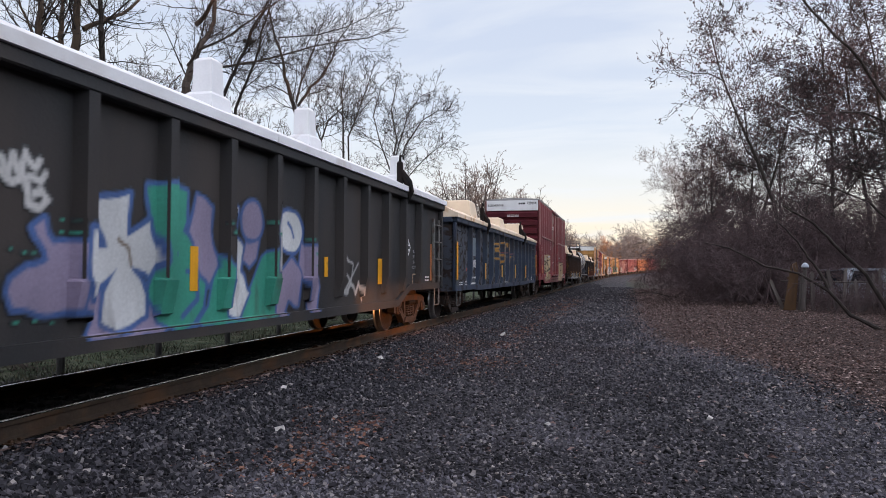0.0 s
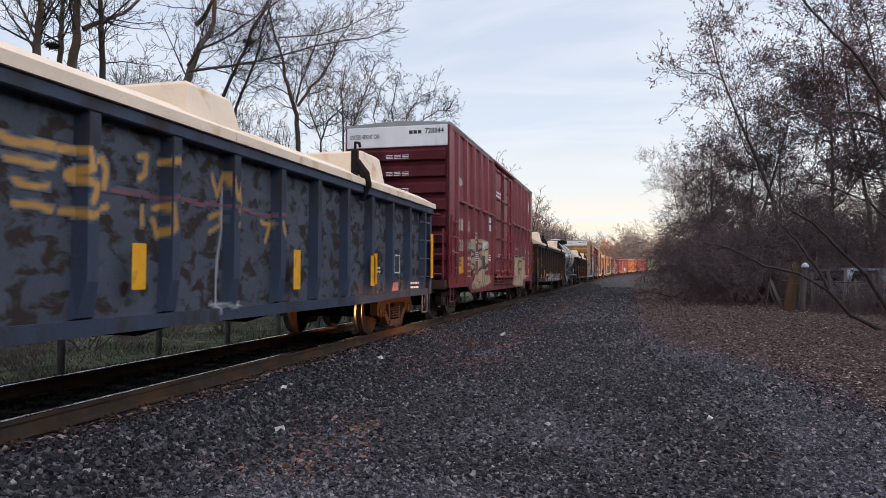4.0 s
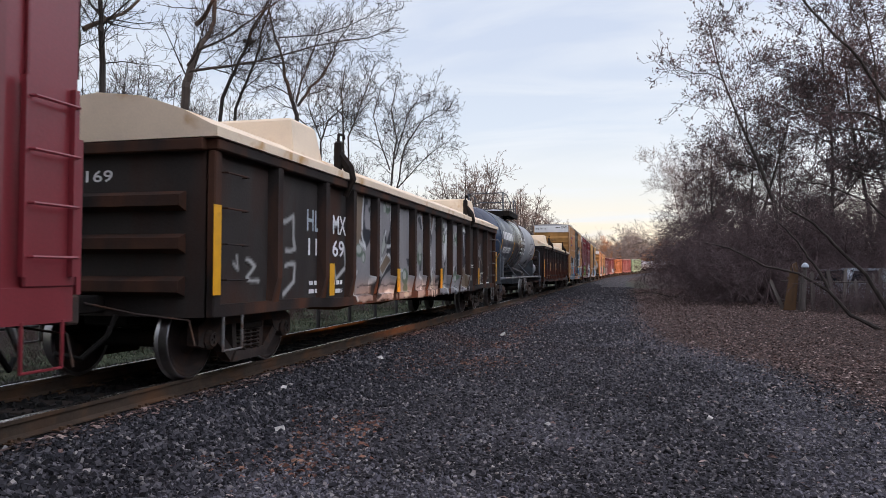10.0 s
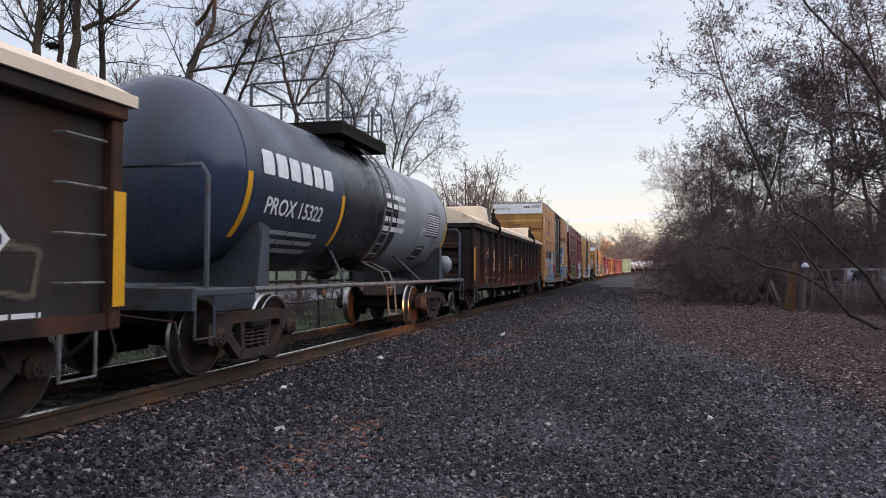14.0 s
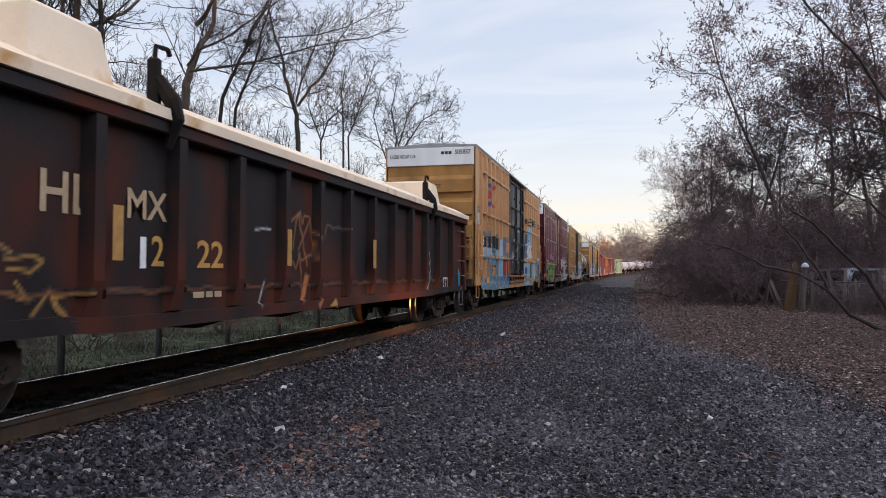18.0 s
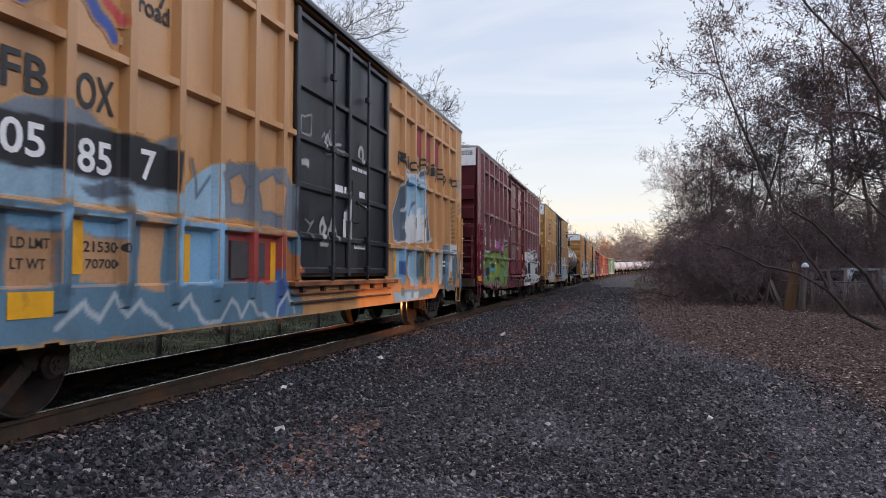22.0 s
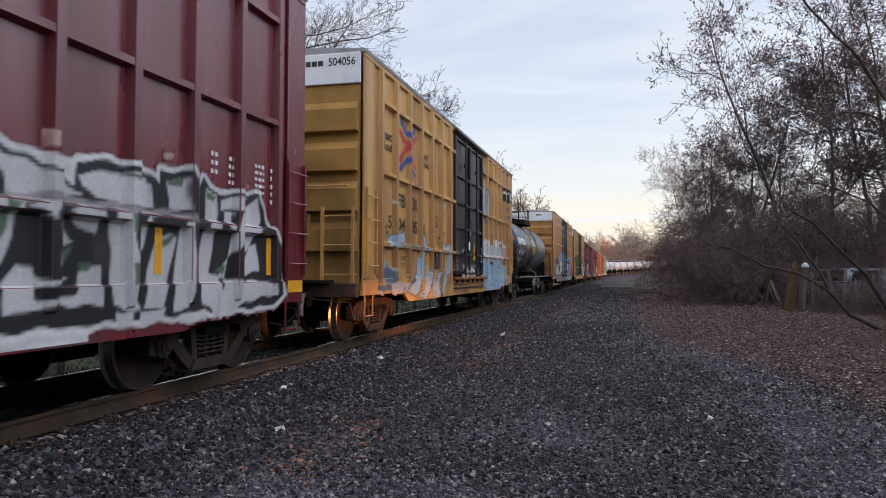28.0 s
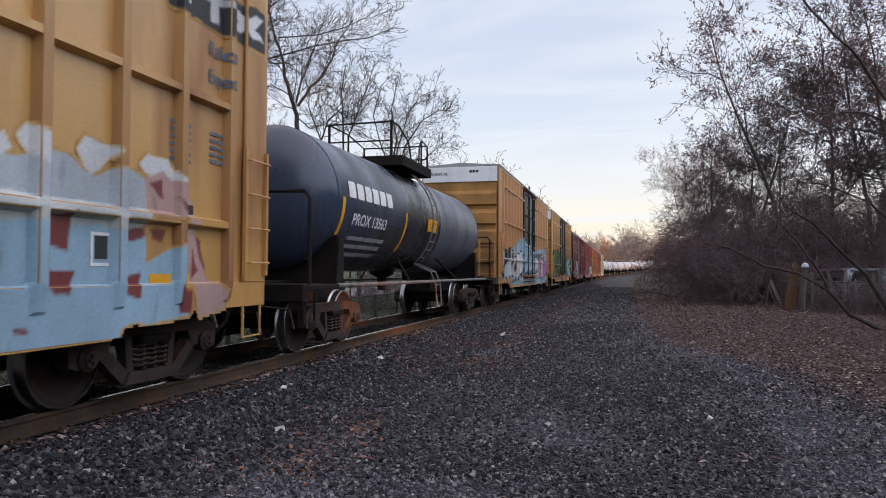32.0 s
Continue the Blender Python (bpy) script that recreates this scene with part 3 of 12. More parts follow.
class Wood:
    """Grows branches as tapering bars: limbs and twigs apart, and leaves at the tips."""

    def __init__(self, seed):
        self.r = random.Random(seed)
        self.limb, self.twig, self.leaf = [], [], []
        self.low = 0.32          # where the first branches begin
        self.side = 1.0          # how far the first branches reach

    def bend(self, d, amount):
        return (d + Vector([self.r.gauss(0, amount) for _ in range(3)])).normalized()

    def grow(self, p, d, length, rad, depth, sag=0.0, wild=0.18, kids=(5, 6, 6), up=0.12, leaves=0.0, thin=0.006, spread=(0.5, 1.0)):
        n = 6 if depth == 0 else 4 if depth < 3 else 3
        pts, rs, q = [p.copy()], [rad], p.copy()
        for i in range(n):
            d = self.bend(d, wild * (0.5 if depth == 0 else 1))
            d = (d + Vector((0, 0, up - sag * i / n))).normalized()
            q = q + d * (length / n)
            pts.append(q.copy())
            rs.append(max(thin * 0.8, rad * (1 - 0.8 * (i + 1) / n)))
        (self.limb if depth < 2 else self.twig).append((pts, rs))
        self.branch(pts, rs, length, depth, sag, wild, kids, up, leaves, thin, spread)

    def branch(self, pts, rs, length, depth, sag=0.0, wild=0.18, kids=(5, 6, 6), up=0.12, leaves=0.0, thin=0.006, spread=(0.5, 1.0)):
        n = len(pts) - 1
        if depth < len(kids):
            for k in range(kids[depth]):
                f = self.r.uniform(self.low if depth == 0 else 0.15, 1.0) * n
                i = min(int(f), n - 1)
                at = pts[i].lerp(pts[i + 1], f - i)
                dd = (pts[i + 1] - pts[i]).normalized()
                side = dd.orthogonal()
                side.rotate(Matrix.Rotation(self.r.uniform(0, 2 * math.pi), 3, dd))
                a = self.r.uniform(*spread)
                nd = dd * math.cos(a) + side * math.sin(a)
                self.grow(at, nd, length * self.r.uniform(0.42, 0.68) * (self.side if depth == 0 else 1.0), max(thin, rs[i] * self.r.uniform(0.34, 0.56)), depth + 1, sag, wild, kids, up, leaves, thin, spread)
        elif leaves:
            for q in pts[1:]:
                if self.r.random() < leaves:
                    self.leaf.append(q)

    def bars(self, rows, n):
        mb = MB()
        for pts, rs in rows:
            mb.tube(pts, rs, n, False)
        return mb

    def leaves(self, size, per):
        mb, r = MB(), self.r
        for c in self.leaf:
            for _ in range(per):
                p = c + Vector([r.gauss(0, size * 1.3) for _ in range(3)])
                a = Vector([r.gauss(0, 1) for _ in range(3)]).normalized()
                b = a.orthogonal().normalized()
                s = size * r.uniform(0.6, 1.2)
                k = a.cross(b) * s * 0.3
                mb.poly([p - a * s, p + b * s * 0.5 + k, p + a * s, p - b * s * 0.5 + k], [(0, 1, 2), (0, 2, 3)])
        return mb


def fast_mesh(mb, name, material):
    me = bpy.data.meshes.new(name)
    me.from_pydata(mb.v, [], mb.f)
    me.materials.append(material)
    return me


def tree(name, wood, label, trunk_mat, twig_mat, at, group="", leaf=None, leaf_size=0.05, leaf_per=3, category="tree"):
    t = tagged(new(name), label, category, group)
    t.matrix_basis = at
    put("trunk", fast_mesh(wood.bars(wood.limb, 7), "trunk", trunk_mat), t)
    cr = put("crown", fast_mesh(wood.bars(wood.twig, 3), "crown", twig_mat), t, label="bare tangled twigs")
    if leaf:
        put("leaves", fast_mesh(wood.leaves(leaf_size, leaf_per), "leaves", leaf), cr, label="clinging withered leaves")
    return t


def on_ground(x, y, turn=0.0, size=1.0):
    return pose(x, y, ground_z(x, y) - 0.05, 0, 0, turn) @ Matrix.Diagonal((size, size, size, 1))


def plain_tree(seed, h, rad, kids=(7, 7, 7, 4), lean=(0, 0), wild=0.16, sag=0.0, leaves=0.0, side=1.0, thin=0.007, up=0.1, low=0.32):
    w = Wood(seed)
    w.low = low
    w.side = side
    w.grow(Vector((0, 0, 0)), Vector((lean[0], lean[1], 1)).normalized(), h, rad, 0, sag, wild, kids, up, leaves, thin)
    return w


def bush(seed, stems, h, kids=(7, 7, 5), leaves=0.4, sag=0.42, reach=1.1):
    w = Wood(seed)
    for i in range(stems):
        a = w.r.uniform(0, 2 * math.pi)
        e = w.r.uniform(0.15, reach)
        w.grow(Vector((w.r.gauss(0, 0.3), w.r.gauss(0, 0.3), 0)), Vector((math.cos(a) * e, math.sin(a) * e, 1)).normalized(), h * w.r.uniform(0.7, 1.15), 0.05, 0, sag, 0.2, kids, 0.02, leaves, 0.007, (0.4, 1.1))
    return w


RIGHT = Vector((math.cos(YAW), math.sin(YAW), 0))


def feather(w, pts, rs, depth, most, thin, gap=0.3, reach=1.4, up=0.05):
    """Side twigs all along a limb, shorter towards its tip, each with side twigs of its own."""
    r = w.r
    total = sum((b - a).length for a, b in zip(pts, pts[1:]))
    n = len(pts) - 1
    kids = max(2, int(total / (gap * r.uniform(0.8, 1.2))))
    turn = r.uniform(0, 6.28)
    for k in range(kids):
        t = 0.1 + 0.9 * (k + r.random()) / kids
        i = min(int(t * n), n - 1)
        at = pts[i].lerp(pts[i + 1], t * n - i)
        d = (pts[i + 1] - pts[i]).normalized()
        side = d.orthogonal()
        turn += 2.4 + r.gauss(0, 0.4)
        side.rotate(Matrix.Rotation(turn, 3, d))
        a = r.uniform(0.4, 0.95)
        d = d * math.cos(a) + side * math.sin(a)
        length = min(reach, total * 0.65) * (1.1 - 0.6 * t) * r.uniform(0.55, 1.25)
        q, rad = at.copy(), max(thin, min(rs[i] * 0.5, 0.016 * length))
        m = 4 if depth < 2 else 3
        row, rr = [q.copy()], [rad]
        for j in range(m):
            d = (d + Vector((r.gauss(0, 0.09), r.gauss(0, 0.09), r.gauss(0, 0.09) + up))).normalized()
            q = q + d * (length / m)
            row.append(q.copy())
            rr.append(max(thin * 0.75, rad * (1 - 0.75 * (j + 1) / m)))
        w.twig.append((row, rr))
        if depth + 1 < most:
            feather(w, row, rr, depth + 1, most, thin, gap * 0.78, reach * 0.54, up)


def shaped(seed, limbs, thin=0.008, up=0.06, gap=0.3, reach=1.1, most=3, bare=0.45):
    """A tree after given limbs: rows of (across, up) metres with a first and a last radius, feathered with twigs above its bare foot."""
    w = Wood(seed)
    ahead = Vector((-RIGHT.y, RIGHT.x, 0))
    for row, r0, r1 in limbs:
        n = len(row) - 1
        fine, rs, deep, drift = [], [], 0.0, w.r.uniform(-0.12, 0.12)
        for i in range(n):
            for k in range(3):
                t = k / 3
                c, z = row[i][0] * (1 - t) + row[i + 1][0] * t, row[i][1] * (1 - t) + row[i + 1][1] * t
                fine.append(RIGHT * (c + w.r.gauss(0, 0.02)) + ahead * deep + Vector((0, 0, z)))
                rs.append(r0 + (r1 - r0) * (i + t) / n)
                deep += drift + w.r.gauss(0, 0.03) if z > 4 else 0.0
        fine.append(RIGHT * row[-1][0] + ahead * deep + Vector((0, 0, row[-1][1])))
        rs.append(r1)
        w.limb.append((fine, rs))
        first = next((i for i, p in enumerate(fine) if p.z > fine[0].z + bare * (fine[-1].z - fine[0].z)), 0) if row[0][1] < 1 else 0
        feather(w, fine[first:], rs[first:], 0, most, thin, gap, reach, up)
    return w


def make_trees():
    # behind the train: tall bare trees, each with its own run of limbs
    named = (
        (-13.4, 13.75, 0.006, M["bark_warm"], "tall bare tree with a brown trunk behind the track",
         [([(0, 0), (-0.01, 6.88), (0.05, 7.54), (0.08, 8.06), (0.11, 10.0)], 0.11, 0.05), ([(-0.08, 7.27), (-0.3, 7.93), (-0.4, 8.86)], 0.035, 0.015), ([(-0.04, 7.47), (0.26, 8.33), (0.55, 8.86)], 0.03, 0.012)]),
        (-14.5, 15.62, 0.006, M["bark_warm"], "slim bare tree with a nest behind the track",
         [([(0, 0), (0, 7.37), (0.07, 8.26), (0.09, 8.86), (0.12, 11.4)], 0.08, 0.04), ([(-0.01, 7.37), (-0.19, 7.67), (-0.42, 8.26), (-0.27, 9.16)], 0.02, 0.01)]),
        (-13.6, 15.05, 0.006, M["bark_warm"], "tall bare tree with a forked trunk behind the track",
         [([(-0.03, 0), (0.03, 7.0), (0.19, 7.71), (0.23, 8.28), (0.3, 8.99), (0.37, 11.1)], 0.13, 0.06), ([(0.26, 7.91), (0.64, 8.28), (1.0, 8.56), (1.35, 9.28)], 0.07, 0.03)]),
        (-13.2, 15.73, 0.006, M["bark"], "bare tree with a crooked forked trunk behind the track",
         [([(-0.09, 0), (0, 6.87), (0.09, 7.75), (0.18, 8.19), (0.28, 8.78), (0.38, 10.8)], 0.09, 0.045), ([(0.15, 8.25), (-0.19, 8.53), (-0.44, 8.78), (-0.73, 9.37)], 0.05, 0.02),
          ([(0.04, 7.19), (0.54, 7.19), (1.06, 7.05), (1.79, 6.9)], 0.018, 0.008), ([(0, 7.34), (-0.48, 7.46), (-1.07, 7.35)], 0.016, 0.008)]),
        (-13.5, 19.56, 0.0065, M["bark_mid"], "tall bare tree with long side limbs",
         [([(0, 0), (0, 7.57), (0.07, 8.19), (0.18, 9.17), (0.35, 9.61), (0.39, 10.23), (0.5, 12.9)], 0.15, 0.06), ([(0.39, 9.55), (0.83, 9.87), (1.1, 10.23), (1.72, 11.3)], 0.08, 0.035),
          ([(0.18, 8.25), (0.57, 8.67), (1.19, 8.9), (1.8, 9.17), (2.42, 9.52), (3.22, 10.05), (4.02, 10.76)], 0.045, 0.014),
          ([(0.18, 8.07), (0.83, 8.25), (1.54, 8.42), (2.25, 8.64), (2.87, 8.9), (3.75, 9.24), (4.81, 9.52), (5.7, 9.73), (6.58, 10.2)], 0.05, 0.01),
          ([(-0.04, 7.96), (-0.32, 7.75), (-0.6, 7.18)], 0.022, 0.01), ([(0.42, 10.09), (-0.32, 10.12), (-0.99, 10.26)], 0.018, 0.008), ([(0.96, 10.12), (1.8, 9.96), (2.51, 9.87), (3.4, 9.77)], 0.022, 0.009)]),
        (-13.8, 22.01, 0.007, M["bark"], "slender bare tree with two leaning stems",
         [([(-0.55, 0), (0.2, 7.82), (0.65, 8.81), (1.08, 9.75), (1.37, 10.38), (1.77, 10.97), (2.2, 11.95)], 0.075, 0.025), ([(0.31, 0), (0.69, 7.43), (1.08, 8.22), (1.57, 9.3), (1.86, 10.18), (2.2, 11.06)], 0.06, 0.02)]),
        (-13.2, 27.31, 0.008, M["bark"], "bare tree with a wide spreading crown",
         [([(0.07, 0), (-0.07, 7.17), (-0.14, 8.35), (-0.42, 9.06), (-0.66, 10.0), (-0.85, 10.95), (-1.13, 11.65), (-1.37, 12.8)], 0.12, 0.03), ([(-0.09, 8.71), (0.4, 9.53), (0.87, 10.12), (1.23, 10.83), (1.46, 11.65), (2.12, 12.7)], 0.065, 0.02),
          ([(-0.14, 8.82), (0.05, 9.77), (0.4, 10.71), (0.75, 11.65), (0.99, 12.6)], 0.045, 0.015), ([(-0.12, 8.23), (0.4, 7.76), (1.04, 8.0), (1.46, 8.59)], 0.03, 0.01),
          ([(-0.9, 11.61), (0.75, 11.65), (1.93, 11.89), (2.88, 12.22), (3.82, 12.9)], 0.03, 0.008), ([(-0.47, 9.18), (-1.13, 9.53), (-1.72, 9.3), (-2.08, 8.59)], 0.03, 0.01)]),
        (-13.4, 32.16, 0.009, M["bark"], "bare tree with a cluster of thin stems",
         [([(0.14, 0), (0.19, 7.77), (0.16, 9.41), (0.11, 10.37), (0.33, 11.6)], 0.06, 0.02), ([(-0.68, 0), (-0.96, 8.05), (-0.55, 9.0), (0.22, 9.69), (0, 10.78)], 0.055, 0.015),
          ([(0.6, 0), (0.41, 8.32), (0.96, 9.69), (1.37, 10.78), (1.7, 11.93)], 0.05, 0.014), ([(-0.93, 8.18), (-1.5, 9.69), (-1.31, 10.78)], 0.035, 0.012)]),
        (-13.2, 39.48, 0.01, M["bark"], "bare tree with arching outer limbs",
         [([(-0.23, 0), (-0.07, 6.38), (0.1, 8.35), (0.26, 9.67), (-0.07, 11.32), (0.33, 13.3)], 0.08, 0.02), ([(0.2, 6.21), (0.76, 9.01), (1.75, 10.5), (2.73, 11.15), (3.5, 11.02)], 0.05, 0.01),
          ([(-0.07, 7.7), (-0.72, 9.34), (-1.12, 10.99), (-0.72, 12.9), (-0.13, 13.6)], 0.045, 0.012), ([(0.2, 8.35), (0.92, 10.99), (1.58, 12.0), (2.5, 12.4)], 0.045, 0.01),
          ([(0.26, 6.54), (1.58, 8.02), (2.57, 8.85), (3.3, 9.3)], 0.04, 0.01)]))
    for i, (x, y, thin, wood, lab, limbs) in enumerate(named):
        tree("tree", shaped(11 + i, limbs, thin=thin, gap=0.3 if y < 26 else 0.32, reach=1.7 if y < 18 else 1.9, most=4 if y > 17 else 3, up=0.06), lab, wood, M["twig"], on_ground(x, y), "trees behind the track")
    r = random.Random(5)
    # thinner growth further back, seen between them
    brush = [shaped(31 + i, [([(k * 0.5 - 0.5, 0), (k * 0.8 - 0.8 + 0.2 * i, 3.5), (k * 1.2 - 1.2, 7.0), (k * 1.7 - 1.8, 9.6 + 0.5 * (k == 1))], 0.05, 0.012) for k in range(3)], thin=0.009, gap=0.36, reach=1.9, most=4, bare=0.3) for i in range(2)]
    kp = [tree("tree", w, "thin young bare tree behind the row", M["twig"], M["twig_back"], on_ground(x, y, 0, z), "young trees behind the row") for w, x, y, z in zip(brush, (-18.5, -19.0), (24.5, 32.5), (1.0, 1.0))]
    for x, y, s, k in ((-19.5, 27.5, 1.02, 1), (-17.0, 21.6, 0.9, 0), (-19.5, 37.5, 1.0, 0), (-18.0, 41.0, 0.95, 1), (-17.5, 45.5, 0.95, 0), (-16.5, 49.0, 0.85, 1), (-15.2, 52.0, 0.8, 0), (-20.0, 34.5, 1.05, 0), (-17.2, 18.6, 0.82, 1), (-18.2, 30.0, 1.0, 1), (-21.5, 26.0, 1.05, 0)):
        copy_thing(kp[k], on_ground(x, y, r.uniform(0, 360), s))
    mid = [shaped(41 + i, [([(k * 0.3 - 0.3, 0), (k * 0.5 - 0.5, 2.6), (k * 1.1 - 1.0 + 0.2 * i, 5.4), (k * 1.7 - 1.6, 8.2 - 0.5 * abs(k - 1))], 0.09, 0.02) for k in range(3)], thin=0.014, gap=0.42, reach=1.9, most=4, bare=0.3) for i in range(3)]
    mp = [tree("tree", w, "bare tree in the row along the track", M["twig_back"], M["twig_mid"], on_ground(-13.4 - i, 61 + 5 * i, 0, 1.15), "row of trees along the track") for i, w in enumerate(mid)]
    for i in range(22):
        y = 68 + i * 6.5
        a, d = y, -8.6 - r.uniform(0, 5)
        p, h = track(a, d)
        copy_thing(mp[i % 3], on_ground(p.x, p.y, r.uniform(0, 360), r.uniform(1.25, 1.55) if a < 150 else r.uniform(1.1, 1.4)))
    far = [plain_tree(61 + i, 8.6, 0.16, (9, 8, 6, 3), wild=0.2, thin=0.026) for i in range(2)]
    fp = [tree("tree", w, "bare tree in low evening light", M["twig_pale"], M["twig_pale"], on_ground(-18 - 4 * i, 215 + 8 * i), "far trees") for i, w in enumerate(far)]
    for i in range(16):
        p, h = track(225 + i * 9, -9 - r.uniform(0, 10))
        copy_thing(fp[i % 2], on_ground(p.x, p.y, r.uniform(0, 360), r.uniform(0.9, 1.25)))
    rus = [plain_tree(71 + i, 8.0, 0.16, (9, 8, 6, 3), wild=0.2, thin=0.06) for i in range(2)]
    rp = [tree("tree", w, "tree on the far slope, coloured orange as by sunset", M["russet"], M["russet"], on_ground(-6 + 9 * i, 392 + 6 * i), "russet trees on the far slope") for i, w in enumerate(rus)]
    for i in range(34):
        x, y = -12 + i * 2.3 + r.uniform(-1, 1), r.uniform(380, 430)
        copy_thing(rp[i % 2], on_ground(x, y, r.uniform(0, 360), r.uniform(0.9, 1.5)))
    lean = shaped(13, [([(0, 0), (-0.95, 0.45), (-1.54, 1.1), (-2.4, 1.6), (-3.3, 1.8), (-4.3, 2.3), (-5.0, 2.45)], 0.06, 0.012), ([(-1.54, 1.1), (-1.7, 1.57), (-2.1, 2.05), (-2.4, 2.5), (-2.9, 3.0)], 0.045, 0.015),
                       ([(0.4, 0), (0, 0.8), (-0.5, 1.57), (-1.38, 2.45), (-1.9, 3.0), (-2.8, 3.5)], 0.075, 0.02), ([(0.7, 0), (0.8, 2), (0.7, 4.2), (0.4, 5.8), (0.1, 6.35), (-0.75, 7.5), (-1.76, 8.5), (-2.5, 9.3), (-3.2, 10.2)], 0.06, 0.025),
                       ([(0.7, 5.0), (0.4, 5.6), (-0.7, 6.05), (-1.6, 6.0), (-2.6, 5.9), (-3.6, 6.2)], 0.04, 0.012), ([(0.75, 4.8), (0.3, 5.4), (-1.25, 5.55), (-2.6, 5.3)], 0.035, 0.012),
                       ([(0.8, 2.6), (-0.4, 3.6), (-1.6, 4.1), (-3.2, 4.2)], 0.035, 0.012)], up=0.0, gap=0.5, reach=1.2, thin=0.009)
    tree("tree", lean, "leaning bare tree with long arching stems", M["bark"], M["twig_bush"], on_ground(7.0, 22.3), "trees beside the path")
    # beside the path: tall trees with clinging leaves above a thicket
    lf = [plain_tree(81 + i, 17.0, 0.15, (13, 6, 5, 2), wild=0.2, leaves=0.42, thin=0.014, side=0.38) for i in range(3)]
    lp = [tree("tree", w, "tall tree with withered brown leaves beside the path", M["bark"], M["twig_crown"], on_ground(x, y), "trees beside the path", M["dead_leaf"], 0.115, 3)
          for w, x, y in zip(lf, (9.2, 11.8, 15.0), (45.0, 47.0, 43.2))]
    for x, y, s, k in ((15.0, 50, 1.0, 2), (18.5, 43, 0.95, 0), (19.0, 53, 1.05, 1), (12.0, 64, 0.9, 2), (15.5, 35, 0.8, 2), (20.5, 60, 1.1, 0), (6.4, 55, 0.5, 0), (6.2, 59, 0.42, 1), (6.8, 66, 0.48, 2), (5.9, 50, 0.36, 0), (7.6, 47, 0.76, 0), (6.5, 53, 0.58, 1), (7.0, 61, 0.62, 2), (8.4, 40, 0.42, 1), (6.9, 49, 0.72, 1)):
        copy_thing(lp[k], on_ground(x, y, r.uniform(0, 360), s))
    haze = tree("tree", plain_tree(65, 15, 0.16, (11, 9, 7, 4), wild=0.2, thin=0.015, side=0.5), "tall bare tree behind the thicket, paled as by glare", M["twig_pale"], M["twig_pale"], on_ground(9.6, 114, 0, 1.1), "trees beside the path")
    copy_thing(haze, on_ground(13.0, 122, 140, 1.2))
    bs = [bush(91 + i, 9, 4.3) for i in range(3)]
    bp = [tree("bush", w, "dense arching bush with bare purple-brown twigs", M["twig_bush"], M["twig_bush"], on_ground(x, y), "thicket beside the path", M["dead_leaf"], 0.04, 3, "bush")
          for w, x, y in zip(bs, (6.0, 6.6, 9.4), (41.0, 38.5, 43.0))]
    for x, y, s, k in ((-10.6, 9.5, 0.32, 0), (-11.2, 13.0, 0.36, 1), (-10.8, 17.5, 0.34, 2), (-11.4, 23.0, 0.4, 0), (-11.0, 29.5, 0.42, 1), (-11.8, 37.0, 0.45, 2), (9.6, 53, 1.6, 0), (13.2, 56, 1.6, 1), (17.4, 57, 1.6, 2), (16.5, 47, 1.2, 0), (5.8, 46, 1.0, 0), (6.6, 56, 1.05, 1), (8.2, 42, 1.05, 2), (7.8, 45, 1.2, 2), (10.2, 46, 1.3, 0), (8.6, 68, 1.1, 2), (12.6, 46, 1.2, 1),
                       (9.8, 82, 1.15, 0), (11.0, 98, 1.2, 1), (16.5, 44, 1.25, 1), (9.8, 60, 1.3, 0), (11.5, 120, 1.5, 2), (15, 150, 1.6, 0), (24, 160, 1.8, 1), (34, 175, 2.0, 2), (45, 190, 2.0, 0), (14, 75, 1.3, 1), (22, 58, 1.3, 2), (21, 80, 1.4, 0), (9.4, 34.6, 0.55, 1), (11.6, 33.4, 0.6, 2), (14.0, 32.5, 0.55, 0), (7.9, 30.4, 0.3, 0), (9.7, 29.6, 0.32, 2)):
        copy_thing(bp[k], on_ground(x, y, r.uniform(0, 360), s))


make_trees()


def make_nest():
    r = random.Random(8)
    mb = MB()
    for i in range(150):
        a, b = r.uniform(0, 2 * math.pi), r.uniform(-0.6, 0.9)
        c = Vector((math.cos(a) * math.cos(b), math.sin(a) * math.cos(b), math.sin(b) * 0.6)) * r.uniform(0.08, 0.17)
        d = Vector((r.gauss(0, 1), r.gauss(0, 1), r.gauss(0, 0.5))).normalized() * 0.1
        mb.tube([c - d, c + d], 0.009, 3, False)
    for x, y, c, z in ((-13.8, 22.01, 1.07, 9.75), (-14.5, 15.62, -0.2, 7.66)):
        p = Vector((x, y, ground_z(x, y))) + RIGHT * c + Vector((0, 0, z))
        tagged(put("bird_nest", fast_mesh(mb, "bird_nest", M["twig"]), None, pose(p.x, p.y, p.z)), "dark bird nest of twigs on a bare limb", "nest")


make_nest()
# ---- out of view: high hedge-shaped bank added to keep the low sun off, with a gap under its boughs ----
M["hedge"] = surf("light_block_dark_foliage", (0.03, 0.027, 0.02), 0.9, 0, 0.4, 1.5, (0.015, 0.016, 0.01), 0.55, 0.15, 3, grain=12, bump=0.6, spec=0.1)


